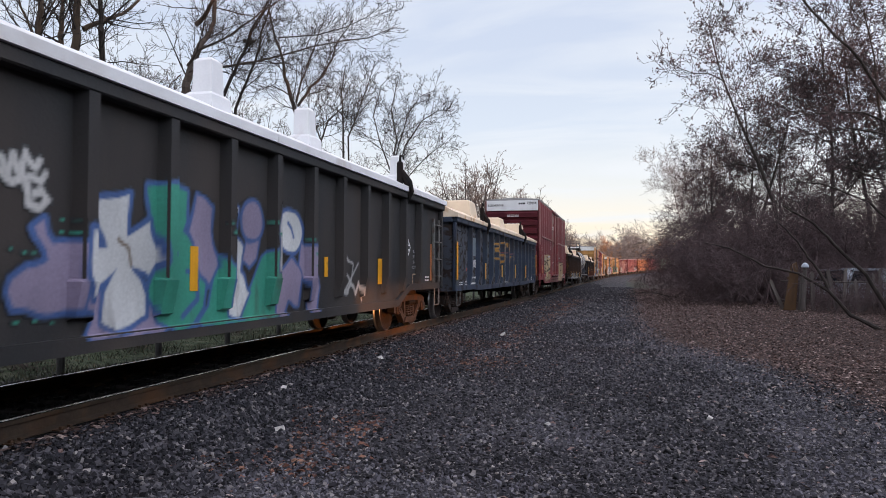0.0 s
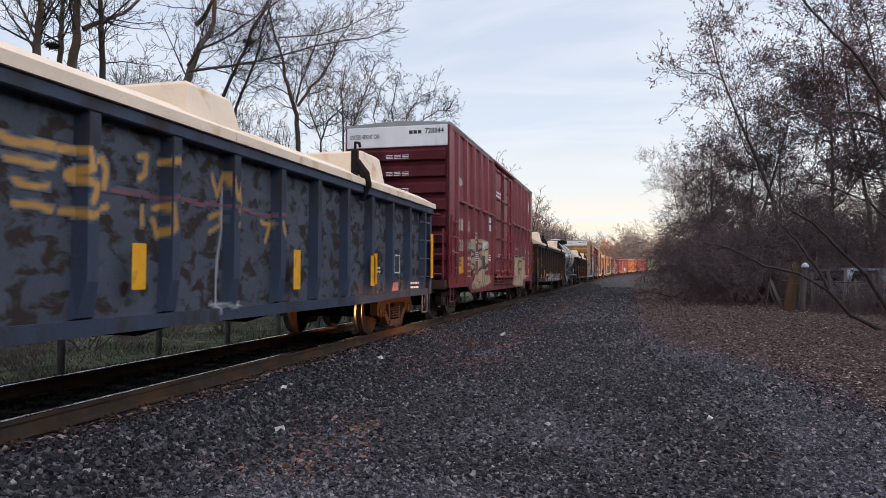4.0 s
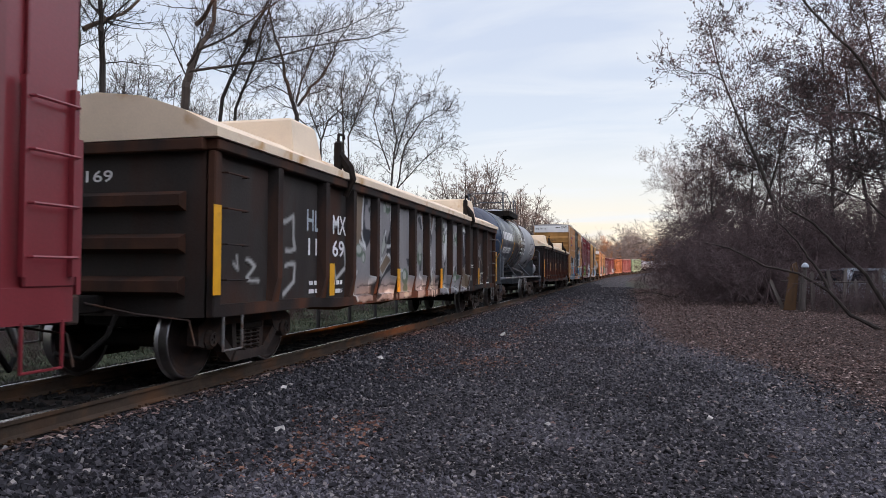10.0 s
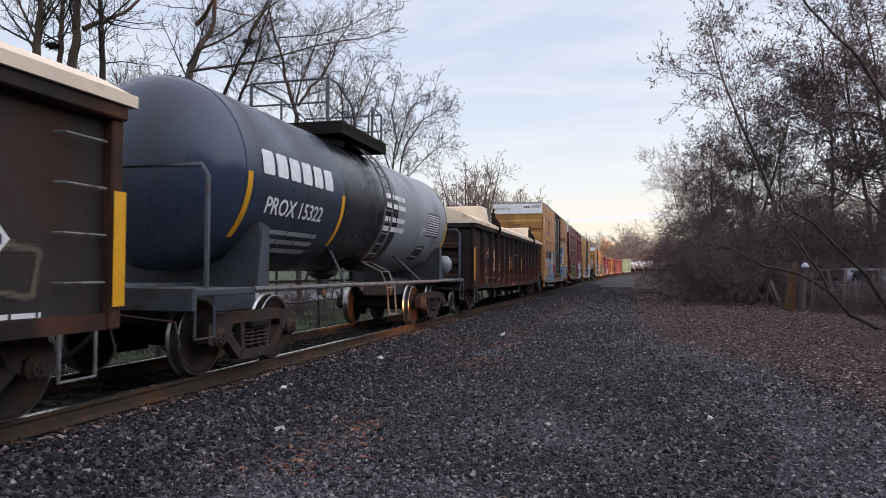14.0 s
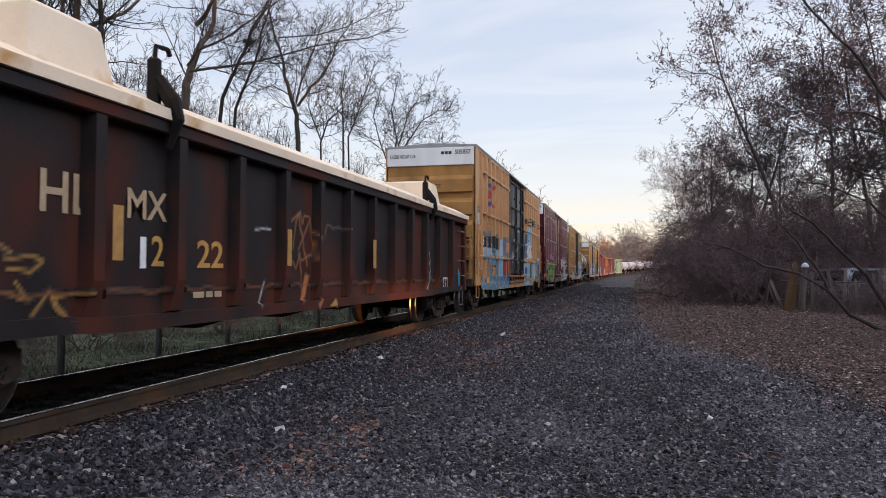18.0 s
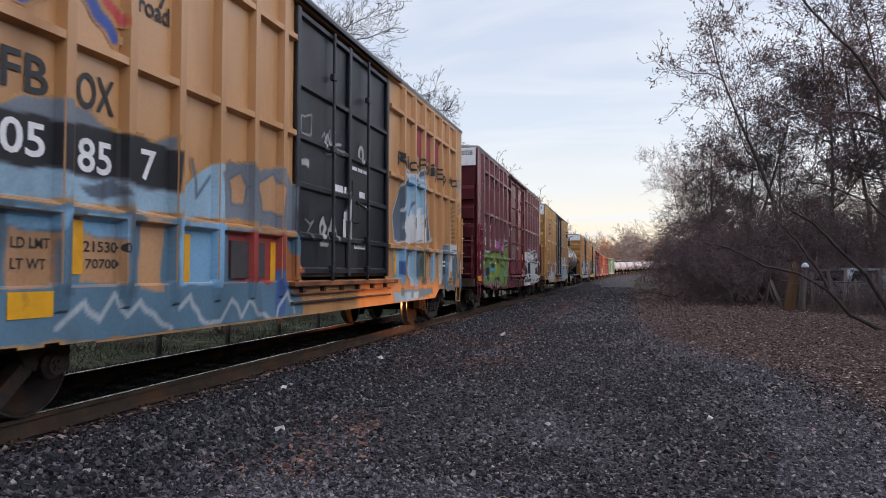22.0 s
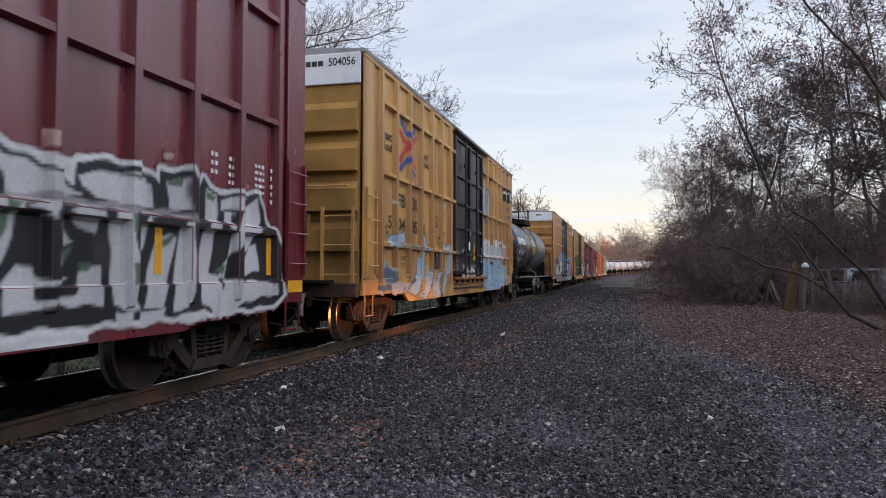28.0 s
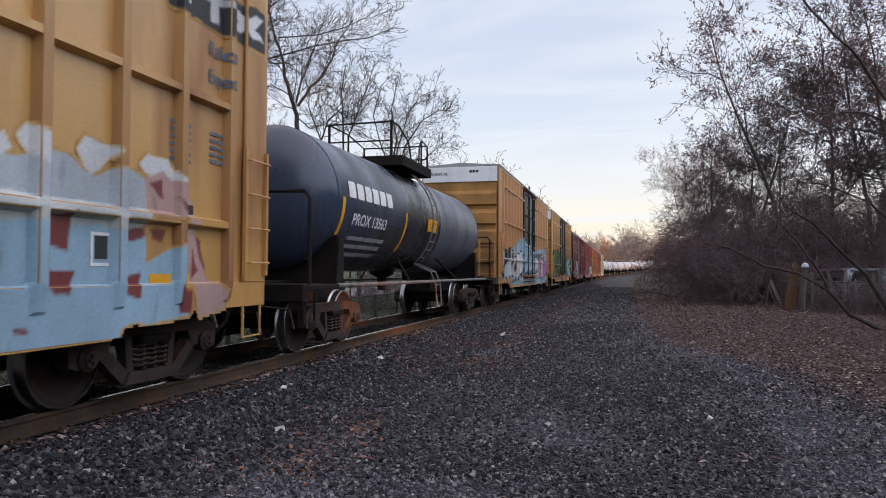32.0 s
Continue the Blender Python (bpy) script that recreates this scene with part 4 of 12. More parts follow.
def make_sun_block():
    r = random.Random(17)
    mb = MB()

    def block(y0, y1, z0, z1, depth, at=27):
        """A lumpy light-blocking bank in the shape of foliage."""
        n, k = max(2, int((y1 - y0) / 0.8)), 7
        ring = [(-1, 0), (-1.1, 0.4), (-0.8, 0.85), (0, 1), (0.8, 0.85), (1.1, 0.4), (1, 0)]
        pts = []
        for i in range(n + 1):
            y = y0 + (y1 - y0) * i / n
            top = z1 + 0.9 * noise.noise((y * 0.16, z1, 0)) + 0.4 * noise.noise((y * 0.7, 3, 0))
            for a, b in ring:
                pts.append((at + depth * a * (1 + 0.25 * noise.noise((y * 0.5, a, b))), y, z0 + (top - z0) * b))
        f = [(i * k + j, i * k + (j + 1) % k, (i + 1) * k + (j + 1) % k, (i + 1) * k + j) for i in range(n) for j in range(k)]
        mb.poly(pts, f + [tuple(range(k)), tuple(range(n * k, n * k + k))[::-1]])

    block(-70, 2.4, -0.4, 10.6, 1.6)
    block(8.6, 83, -0.4, 10.6, 1.6)
    block(80, 112, -0.4, 10.6, 1.6, 37)
    block(2.2, 8.8, 2.3, 10.6, 1.6)
    block(2.2, 8.8, -0.4, 1.0, 0.9)
    h = tagged(new("hedge"), "unseen hedge-shaped bank added to block the low sun, with a gap near its foot", "hedge")
    part("foliage", mb, M["hedge"], h)
    w = Wood(19)
    w.leaf = [Vector((27 - 1.75 + r.uniform(-0.3, 0.4), r.uniform(-40, 82), r.uniform(2.4, 8.2))) for _ in range(900)]
    put("leaves", fast_mesh(w.leaves(0.16, 6), "leaves", M["dead_leaf"]), h, label="clinging withered leaves")


def make_back_block():
    """An unseen bank added behind the eye to cut light on the car ends, open where the track runs through."""
    for x0, x1 in ((-42, -9.2), (-2.6, 27)):
        mb, n, across = MB(), int((x1 - x0) / 1.0), 5
        for i in range(n + 1):
            x = x0 + (x1 - x0) * i / n
            top = 15.0 + 1.8 * noise.noise((x * 0.2, 7, 0)) + 0.5 * noise.noise((x * 0.8, 1, 0))
            mb.v += [(x, -26 + d * (1 + 0.2 * noise.noise((x * 0.5, d, 0))), -0.4 + top * q) for d, q in ((-1.5, 0), (-1.3, 0.7), (0, 1), (1.3, 0.7), (1.5, 0))]
        mb.f = [(i * across + j, i * across + (j + 1) % across, (i + 1) * across + (j + 1) % across, (i + 1) * across + j) for i in range(n) for j in range(across)]
        mb.f += [tuple(range(across)), tuple(range(n * across, (n + 1) * across))[::-1]]
        h = tagged(new("hedge"), "unseen hedge-shaped bank added behind the eye to cut light", "hedge")
        part("foliage", mb, M["hedge"], h)


make_sun_block()
make_back_block()
# ---- behind the track: low mesh fence, road ----
M["post_dark"] = surf("dark_fence_post", (0.03, 0.03, 0.03), 0.7, 0, 0.3, 4, (0.06, 0.05, 0.045), 0.6, 0.1, 4)
M["wire"] = surf("galvanised_wire", (0.06, 0.062, 0.06), 0.5, 0.6, 0.2, 9, bump=0)
M["asphalt"] = surf("pale_worn_asphalt", (0.19, 0.19, 0.2), 0.9, 0, 0.15, 0.8, (0.12, 0.12, 0.12), 0.6, 0.2, 0.5, bump=0.2)


def make_fence():
    fence = tagged(new("mesh_fence"), "low chain-link fence with dark posts behind the track", "fence")
    x, top = -8.5, 0.42
    post = MB().lathe([(-0.55, 0.06), (top, 0.06), (top + 0.04, 0.03), (top + 0.05, 0.0)], 2, (0, 0, 0), 10).mesh("post", M["post_dark"], True)
    for i in range(34):
        put("post", post, fence, (x, 4.5 + 2.4 * i, 0))
    part("top_rail", MB().tube([(x, 4.5, top), (x, 4.5 + 2.4 * 33, top)], 0.022, 8), M["wire"], fence)
    mb, s = MB(), 0.075
    for i in range(int(30 / s)):
        y = 4.5 + i * s
        for k in (1, -1):
            q = [(x + k * 0.003, y, -0.45), (x + k * 0.003, y + k * 0.87, top)]
            d = 0.0028
            mb.poly([(q[0][0], q[0][1] - d, q[0][2]), (q[0][0], q[0][1] + d, q[0][2]), (q[1][0], q[1][1] + d, q[1][2]), (q[1][0], q[1][1] - d, q[1][2])], [(0, 1, 2, 3)])
    tagged(put("wire_mesh", fast_mesh(mb, "wire_mesh", M["wire"]), fence), "grey diamond wire mesh", kind="stuff")
    road = MB()
    n = 40
    for i in range(n):
        y0, y1 = -40 + i * 5, -35 + i * 5
        road.poly([(-27, y0, ground_z(-27, y0) + 0.03), (-18, y0, ground_z(-18, y0) + 0.03), (-18, y1, ground_z(-18, y1) + 0.03), (-27, y1, ground_z(-27, y1) + 0.03)], [(0, 1, 2, 3)])
    tagged(new("road", fast_mesh(road, "road", M["asphalt"])), "pale asphalt road beyond the fence", "road", kind="structure")


make_fence()


# ---- beyond the thicket: weathered fence posts, a board, parked cars ----
M["grey_wood"] = surf("weathered_grey_wood", (0.12, 0.102, 0.092), 0.9, 0, 0.35, 4, (0.06, 0.05, 0.043), 0.55, 0.15, 4, 4.0, bump=0.5, each=0.25)
M["brown_board"] = surf("rusty_brown_board", (0.11, 0.058, 0.024), 0.85, 0, 0.3, 3, (0.045, 0.027, 0.017), 0.6, 0.15, 3, 3.0, bump=0.4)
M["pale_iron"] = surf("pale_grab_iron", (0.17, 0.165, 0.16), 0.6, 0.2, 0.25, 5, (0.12, 0.07, 0.05), 0.6, 0.1, 6)
M["car_paint"] = surf("pale_car_paint", (0.36, 0.4, 0.46), 0.3, 0, 0.08, 1.5, bump=0)
M["car_glass"] = surf("dark_car_glass", (0.03, 0.04, 0.05), 0.08, 0, 0.1, 2, bump=0)
M["tyre"] = surf("tyre_rubber", (0.02, 0.02, 0.02), 0.9, 0, 0.2, 8)


def make_beyond():
    r = random.Random(3)
    fence = tagged(new("paling_fence"), "weathered grey wooden palings behind the thicket", "fence")
    for i in range(44):
        x = 6.6 + i * 0.25 + r.uniform(-0.08, 0.08)
        y = 33.1 - (x - 6.6) * 0.468 + r.uniform(-0.15, 0.15)
        h, w = r.uniform(1.1, 1.85), r.uniform(0.05, 0.1)
        paling = MB().prism([(-w, -0.1), (w, -0.1), (w * 0.9, h - w), (r.uniform(-0.3, 0.3) * w, h), (-w * 0.9, h - w * 1.4)], 1, -0.025, 0.025).mesh("paling", M["grey_wood"])
        put("paling", paling, fence, pose(x, y, ground_z(x, y), r.uniform(-8, 8), r.uniform(-22, 14), 25))
    for z in (0.4, 1.2):
        part("fence_rail", MB().tube([(6.5, 33.2, ground_z(8, 33) + z), (12.5, 30.4, ground_z(12, 30) + z - 0.05), (18.2, 27.7, ground_z(18, 28) + z)], 0.035, 6), M["grey_wood"], fence)
    stump = tagged(new("gate_post"), "old grey gate post with a rounded pale cap", "post")
    stump.matrix_basis = pose(7.13, 32.2, ground_z(7.13, 32.2), 0, 3, 0)
    part("post", MB().lathe([(-0.1, 0.09), (1.8, 0.08), (1.82, 0.0)], 2, (0, 0, 0), 9), M["grey_wood"], stump, smooth=True)
    part("cap", MB().lathe([(1.78, 0.12), (1.82, 0.15), (1.9, 0.13), (1.98, 0.06), (2.0, 0.0)], 2, (0, 0, 0), 14), M["car_paint"], stump, "rounded pale cap", True)
    branch = shaped(57, [([(0, 0.03), (0.8, 0.06), (1.7, 0.05), (2.3, 0.1)], 0.05, 0.03), ([(2.2, 0.08), (2.35, 0.4), (2.75, 0.75)], 0.05, 0.015), ([(0.3, 0.05), (-0.7, 0.3), (-1.9, 0.35), (-3.2, 0.08)], 0.03, 0.01)], thin=0.012, gap=0.6, reach=0.7, most=2)
    fallen = tagged(new("fallen_branch"), "dead branch lying at the edge of the path", "branch")
    fallen.matrix_basis = on_ground(2.7, 50.5)
    put("bough", fast_mesh(branch.bars(branch.limb, 6), "bough", M["bark"]), fallen)
    put("twigs", fast_mesh(branch.bars(branch.twig, 3), "twigs", M["twig"]), fallen)
    b = tagged(new("leaning_board"), "rusty brown board leaning among the bushes", "board")
    b.matrix_basis = pose(6.68, 32.55, ground_z(6.68, 32.55), 6, 3, 20)
    part("board", MB().prism([(-0.26, 0.0), (0.26, 0.0), (0.22, 1.6), (0.1, 2.05), (-0.12, 1.9), (-0.18, 1.1)], 1, -0.03, 0.03), M["brown_board"], b)
    part("back_rail", MB().box(-0.2, 0.22, 0.031, 0.08, 1.3, 1.4, 0.01), M["brown_board"], b)
    for x, y, turn in ((11.6, 37.4, 8), (10.9, 40.6, 14), (14.6, 39.5, 10)):
        c = tagged(new("parked_car"), "pale silver parked car behind the thicket", "car", "parked cars")
        c.matrix_basis = pose(x, y, ground_z(x, y), 0, 0, turn)
        prof = [(-2.2, 0.4), (2.1, 0.4), (2.15, 0.85), (1.3, 1.12), (0.7, 1.72), (-1.7, 1.78), (-2.05, 1.1), (-2.2, 1.0)]
        part("body", MB().prism(prof, 0, -0.85, 0.85), M["car_paint"], c)
        for s in (-1, 1):
            part("side_window", MB().prism([(-1.75, 1.15), (1.05, 1.13), (0.65, 1.64), (-1.55, 1.68)], 0, min(s * 0.84, s * 0.86), max(s * 0.84, s * 0.86)), M["car_glass"], c)
            for y2 in (-1.3, 1.3):
                part("wheel", MB().lathe([(-0.1, 0.2), (-0.1, 0.32), (0.1, 0.32), (0.1, 0.2)], 0, (s * 0.78, y2, 0.32), 16), M["tyre"], c)
        part("windscreen", MB().poly([(-0.75, 1.32, 1.14), (0.75, 1.32, 1.14), (0.7, 0.74, 1.70), (-0.7, 0.74, 1.70)], [(0, 1, 2, 3)]), M["car_glass"], c)
        part("rear_window", MB().poly([(-0.65, -2.045, 1.16), (0.65, -2.045, 1.16), (0.6, -1.745, 1.7), (-0.6, -1.745, 1.7)], [(0, 1, 2, 3)]), M["car_glass"], c)


make_beyond()
m = tagged(put("marker_post", MB().lathe([(-0.1, 0.07), (1.25, 0.06), (1.3, 0.0)], 2, (0, 0, 0), 8).mesh("marker_post", M["post_dark"]), None, (3.0, 114, ground_z(3.0, 114))), "dark marker post beside the far path", "post")
# ---- freight cars: each in its own space, +y along the train, +x the side by the path, z = 0 at the rail head ----
WHEEL_R, BASE = 0.457, 1.85
TURNING = []          # (wheelset, resting place, car's place in the train)
SHARED = {}


def once(key, make):
    if key not in SHARED:
        SHARED[key] = make()
    return SHARED[key]


def wheel_mesh(s):
    # web, hub and rim, outer face towards s
    prof = [(-0.07, 0.36), (-0.065, 0.40), (-0.068, 0.452), (0.066, 0.447), (0.066, 0.405), (0.045, 0.385), (0.012, 0.32), (0.02, 0.18), (0.07, 0.13), (0.085, 0.11), (0.085, 0.0)]
    return MB().lathe([(s * h, r) for h, r in prof], 0, (0, 0, 0), 28).mesh("wheel", M["wheel"], True)


def tread_mesh(s):
    prof = [(-0.085, 0.44), (-0.085, 0.476), (-0.07, 0.484), (-0.055, 0.47), (-0.045, 0.459), (0.06, 0.4555), (0.067, 0.448), (0.067, 0.44)]
    return MB().lathe([(s * h, r) for h, r in prof], 0, (0, 0, 0), 36, False).mesh("tread", M["tread"], True)


def frame_mesh(s):
    """A cast side frame with its window for the springs."""
    mb = MB()
    x0, x1 = (0.92, 1.07) if s > 0 else (-1.07, -0.92)
    top = [(-1.14, 0.40), (-1.14, 0.62), (-0.98, 0.70), (-0.55, 0.74), (0.55, 0.74), (0.98, 0.70), (1.14, 0.62), (1.14, 0.40), (1.02, 0.36), (0.98, 0.52), (0.80, 0.53),
           (0.78, 0.42), (0.66, 0.47), (0.60, 0.60), (-0.60, 0.60), (-0.66, 0.47), (-0.78, 0.42), (-0.80, 0.53), (-0.98, 0.52), (-1.02, 0.36)]
    mb.prism(top, 0, x0, x1)
    for q in (-1, 1):
        mb.prism([(q * 0.84, 0.50), (q * 0.66, 0.52), (q * 0.33, 0.24), (q * 0.42, 0.14)], 0, x0 + 0.01, x1 - 0.01)
        mb.prism([(q * 0.27, 0.22), (q * 0.36, 0.22), (q * 0.40, 0.61), (q * 0.30, 0.61)], 0, x0 + 0.02, x1 - 0.02)
    mb.prism([(-0.44, 0.14), (0.44, 0.14), (0.36, 0.26), (-0.36, 0.26)], 0, x0 - 0.02, x1 + 0.02)
    return mb.mesh("side_frame", M["truck_rust"])


def spring_mesh(s):
    """One coil, wound as a single bar."""
    pts = [(s * 1.02 + 0.07 * math.cos(a * 0.8), 0.07 * math.sin(a * 0.8), 0.265 + 0.25 * a / 40) for a in range(41)]
    return MB().tube(pts, 0.017, 5).mesh("spring", M["truck_rust"], True)


def truck(car, y, u, keyed=True):
    t = part("truck", MB().box(-1.0, 1.0, -0.2, 0.2, 0.50, 0.68, 0.03).box(-0.15, 0.15, -0.55, 0.55, 0.42, 0.55, 0.02).box(-0.17, 0.17, -0.17, 0.17, 0.68, 0.86, 0.02), M["steel_dark"], car,
             "cast steel bolster under the car", at=(0, y, 0))
    for s in (-1, 1):
        put("side_frame", once(("frame", s), lambda: frame_mesh(s)), t, label="rusty cast side frame")
        for yy in (-0.17, 0.0, 0.17):
            put("spring", once(("spring", s), lambda: spring_mesh(s)), t, (0, yy, 0))
        put("bolster_end", once(("bol", s), lambda: MB().box(s * 1.0 - 0.13, s * 1.0 + 0.13, -0.24, 0.24, 0.52, 0.61, 0.02).mesh("bolster_end", M["steel_dark"])), t)
    for q in (-1, 1):
        ws = put("wheelset", once("axle", lambda: MB().lathe([(-1.08, 0.08), (-0.85, 0.085), (-0.8, 0.11), (0.8, 0.11), (0.85, 0.085), (1.08, 0.08)], 0, (0, 0, 0), 12).mesh("axle", M["steel_dark"], True)),
                 car, (0, y + q * BASE / 2, WHEEL_R))
        for s in (-1, 1):
            put("wheel", once(("wheel", s), lambda: wheel_mesh(s)), ws, (s * 0.765, 0, 0))
            put("tread", once(("tread", s), lambda: tread_mesh(s)), ws, (s * 0.765, 0, 0), "polished steel wheel rim")
            put("bearing_cap", once(("cap", s), lambda: MB().lathe([(s * -0.08, 0.12), (s * 0.03, 0.12), (s * 0.06, 0.085), (s * 0.075, 0.08), (s * 0.075, 0.0)], 0, (0, 0, 0), 14)
                .box(s * 0.07, s * 0.09, -0.05, 0.05, -0.012, 0.012).box(s * 0.07, s * 0.09, -0.012, 0.012, -0.05, 0.05).mesh("bearing_cap", M["truck_rust"])), ws, (s * 1.06, 0, 0))
        if keyed:
            TURNING.append((ws, y + q * BASE / 2))
    return t


def coupler(car, y, s):
    mb = MB().box(-0.09, 0.09, min(y, y + s * 0.55), max(y, y + s * 0.55), 0.78, 0.98, 0.02)
    mb.prism([(-0.17, y + s * 0.5), (0.17, y + s * 0.5), (0.2, y + s * 0.72), (0.06, y + s * 0.84), (-0.16, y + s * 0.74)], 2, 0.74, 1.02)
    part("coupler", mb, M["steel_dark"], car, "grimy knuckle coupler")
    part("air_hose", MB().tube([(0.3, y + s * 0.1, 0.75), (0.36, y + s * 0.3, 0.55), (0.25, y + s * 0.55, 0.33), (0.1, y + s * 0.75, 0.4)], 0.03, 6), M["under"], car)


def cut_lever(car, y, s):
    part("cut_lever", MB().tube([(0.1, y + s * 0.35, 0.9), (0.6, y + s * 0.16, 0.78), (1.25, y + s * 0.14, 0.72), (1.32, y + s * 0.14, 0.45)], 0.012, 6), M["truck_rust"], car)


def ladder(car, x, y0, y1, zs, material, out=0.09, name="ladder", rails=True):
    """Rungs on the side at x, between y0 and y1."""
    s = 1 if x > 0 else -1
    if not rails:
        for z in zs:
            part("grab_iron", MB().tube([(x, y0, z), (x + s * out, y0 + 0.02, z), (x + s * out, y1 - 0.02, z), (x, y1, z)], 0.012, 6), material, car)
        return
    for z in zs:
        part("ladder_rung", MB().tube([(x, y0, z), (x + s * out, y0 + 0.02, z), (x + s * out, y1 - 0.02, z), (x, y1, z)], 0.014, 6), material, car)
    for y in (y0, y1):
        part("ladder_stile", MB().box(min(x + s * 0.003, x + s * 0.05), max(x + s * 0.003, x + s * 0.05), y - 0.025, y + 0.025, zs[0] - 0.15, zs[-1] + 0.15), material, car)


def end_ladder(car, y, s, x0, x1, zs, material, out=0.1):
    for z in zs:
        part("ladder_rung", MB().tube([(x0, y, z), (x0 + 0.02, y + s * out, z), (x1 - 0.02, y + s * out, z), (x1, y, z)], 0.014, 6), material, car)
    for x in (x0, x1):
        part("ladder_stile", MB().box(x - 0.025, x + 0.025, min(y + s * (out - 0.05), y + s * out), max(y + s * (out - 0.05), y + s * out), zs[0] - 0.15, zs[-1] + 0.15), material, car)


def stirrup(car, x, y, z, material, w=0.4, drop=0.38):
    return part("stirrup_step", MB().tube([(x, y - w / 2, z), (x, y - w / 2, z - drop), (x, y + w / 2, z - drop), (x, y + w / 2, z)], 0.017, 6), material, car)


CARS = []             # (car, middle in the train, half distance between trucks)


def new_car(name, label, category, group, middle, half):
    car = tagged(new(name), label, category, group)
    CARS.append((car, middle, half))
    return car


def gondola(u0, u1, label, paint, post_paint, lid, posts, humps, clamps, lid_label, keyed=True, belly=0.0, tall_humps=False, arch=0.45, zt=2.70):
    """An open gondola under a moulded lid. posts, humps and clamps: metres from the near end."""
    L = u1 - u0
    car = new_car("gondola_car", label, "freight car", "cars of the train", (u0 + u1) / 2, L / 2 - 1.45)
    y0, y1, zb, xs = -L / 2, L / 2, 0.74, 1.36
    sag = 0.18 if belly else 0.04
    for s in (1, -1):
        x = s * xs
        low = [(y0, zb + belly), (y0 + 2.6, zb + belly), (y0 + 3.4, zb - sag), (y1 - 3.4, zb - sag), (y1 - 2.6, zb + belly), (y1, zb + belly)]
        part("side_sheet", MB().prism(low + [(y1, zt), (y0, zt)], 0, min(x, x - s * 0.02), max(x, x - s * 0.02)), paint, car)
        part("top_chord", MB().box(min(x - s * 0.03, x + s * 0.14), max(x - s * 0.03, x + s * 0.14), y0 - 0.02, y1 + 0.02, zt - 0.13, zt, 0.015), post_paint, car, "heavy top chord of the side")
        sill = [(y, z + 0.0) for y, z in low] + [(y, z + 0.14) for y, z in low[::-1]]
        part("side_sill", MB().prism(sill, 0, min(x + s * 0.003, x + s * 0.06), max(x + s * 0.003, x + s * 0.06)), post_paint, car)
        for d in posts:
            y, zz = y0 + d, zb + (belly if d < 2.6 or d > L - 2.6 else 0)
            key = ("gpost", s, round(zz, 2), post_paint.name)
            me = once(key, lambda: MB().prism([(s * xs, -0.10), (s * 1.49, -0.065), (s * 1.49, 0.065), (s * xs, 0.10)] if s > 0 else [(s * xs, 0.10), (s * 1.49, 0.065), (s * 1.49, -0.065), (s * xs, -0.10)],
                      2, zz + 0.42, zt - 0.13).poly([(s * xs, -0.13, zz + 0.1), (s * xs, 0.13, zz + 0.1), (s * 1.42, 0.1, zz + 0.12), (s * 1.42, -0.1, zz + 0.12),
                      (s * xs, -0.10, zz + 0.43), (s * xs, 0.10, zz + 0.43), (s * 1.49, 0.065, zz + 0.43), (s * 1.49, -0.065, zz + 0.43)],
                      [(0, 3, 2, 1), (4, 5, 6, 7), (0, 1, 5, 4), (1, 2, 6, 5), (2, 3, 7, 6), (3, 0, 4, 7)]).mesh("side_post", post_paint))
            put("side_post", me, car, (0, y, 0))
        for y in (y0 + 0.06, y1 - 0.06):
            part("corner_post", MB().box(min(x, x + s * 0.1), max(x, x + s * 0.1), y - 0.07, y + 0.07, zb + belly, zt - 0.13, 0.015), post_paint, car)
    for s, y in ((-1, y0), (1, y1)):
        part("end_wall", MB().box(-xs, xs, min(y, y - s * 0.03), max(y, y - s * 0.03), zb + belly, zt), paint, car)
        part("end_chord", MB().box(-xs, xs, min(y, y + s * 0.1), max(y, y + s * 0.1), zt - 0.14, zt, 0.015), post_paint, car)
        for z in (1.08, 1.55, 2.02):
            part("end_rib", MB().prism([(min(y + s * 0.004, y + s * 0.14), z - 0.11), (max(y + s * 0.004, y + s * 0.14), z - 0.06), (max(y + s * 0.004, y + s * 0.14), z + 0.06), (min(y + s * 0.004, y + s * 0.14), z + 0.11)]
                if s > 0 else [(y - 0.14, z - 0.06), (y - 0.004, z - 0.11), (y - 0.004, z + 0.11), (y - 0.14, z + 0.06)], 0, -1.1, 1.1), post_paint, car)
        coupler(car, y, s)
        cut_lever(car, y, s)
    part("floor", MB().box(-xs + 0.03, xs - 0.03, y0 + 0.05, y1 - 0.05, zb + 0.05 + belly, zb + 0.15 + belly), M["under"], car)
    part("centre_sill", MB().box(-0.3, 0.3, y0 + 0.1, y1 - 0.1, 0.62, zb + 0.07, 0.02), M["under"], car, "black centre sill")
    for d in (L * 0.36, L * 0.5, L * 0.64):
        part("cross_bearer", MB().prism([(-1.3, zb + 0.05), (-0.3, 0.5), (0.3, 0.5), (1.3, zb + 0.05)], 1, y0 + d - 0.04, y0 + d + 0.04), M["under"], car)
    # lid: arched slab with a raised rim and cross humps
    sec = [(-1.53, zt + 0.003), (-1.53, zt + 0.11)] + [(x, zt + 0.11 + arch * (1 - (x / 1.5) ** 2)) for x in (-1.45, -1.1, -0.6, 0, 0.6, 1.1, 1.45)] + [(1.53, zt + 0.11), (1.53, zt + 0.003)]
    cut = (y0 + y1) / 2
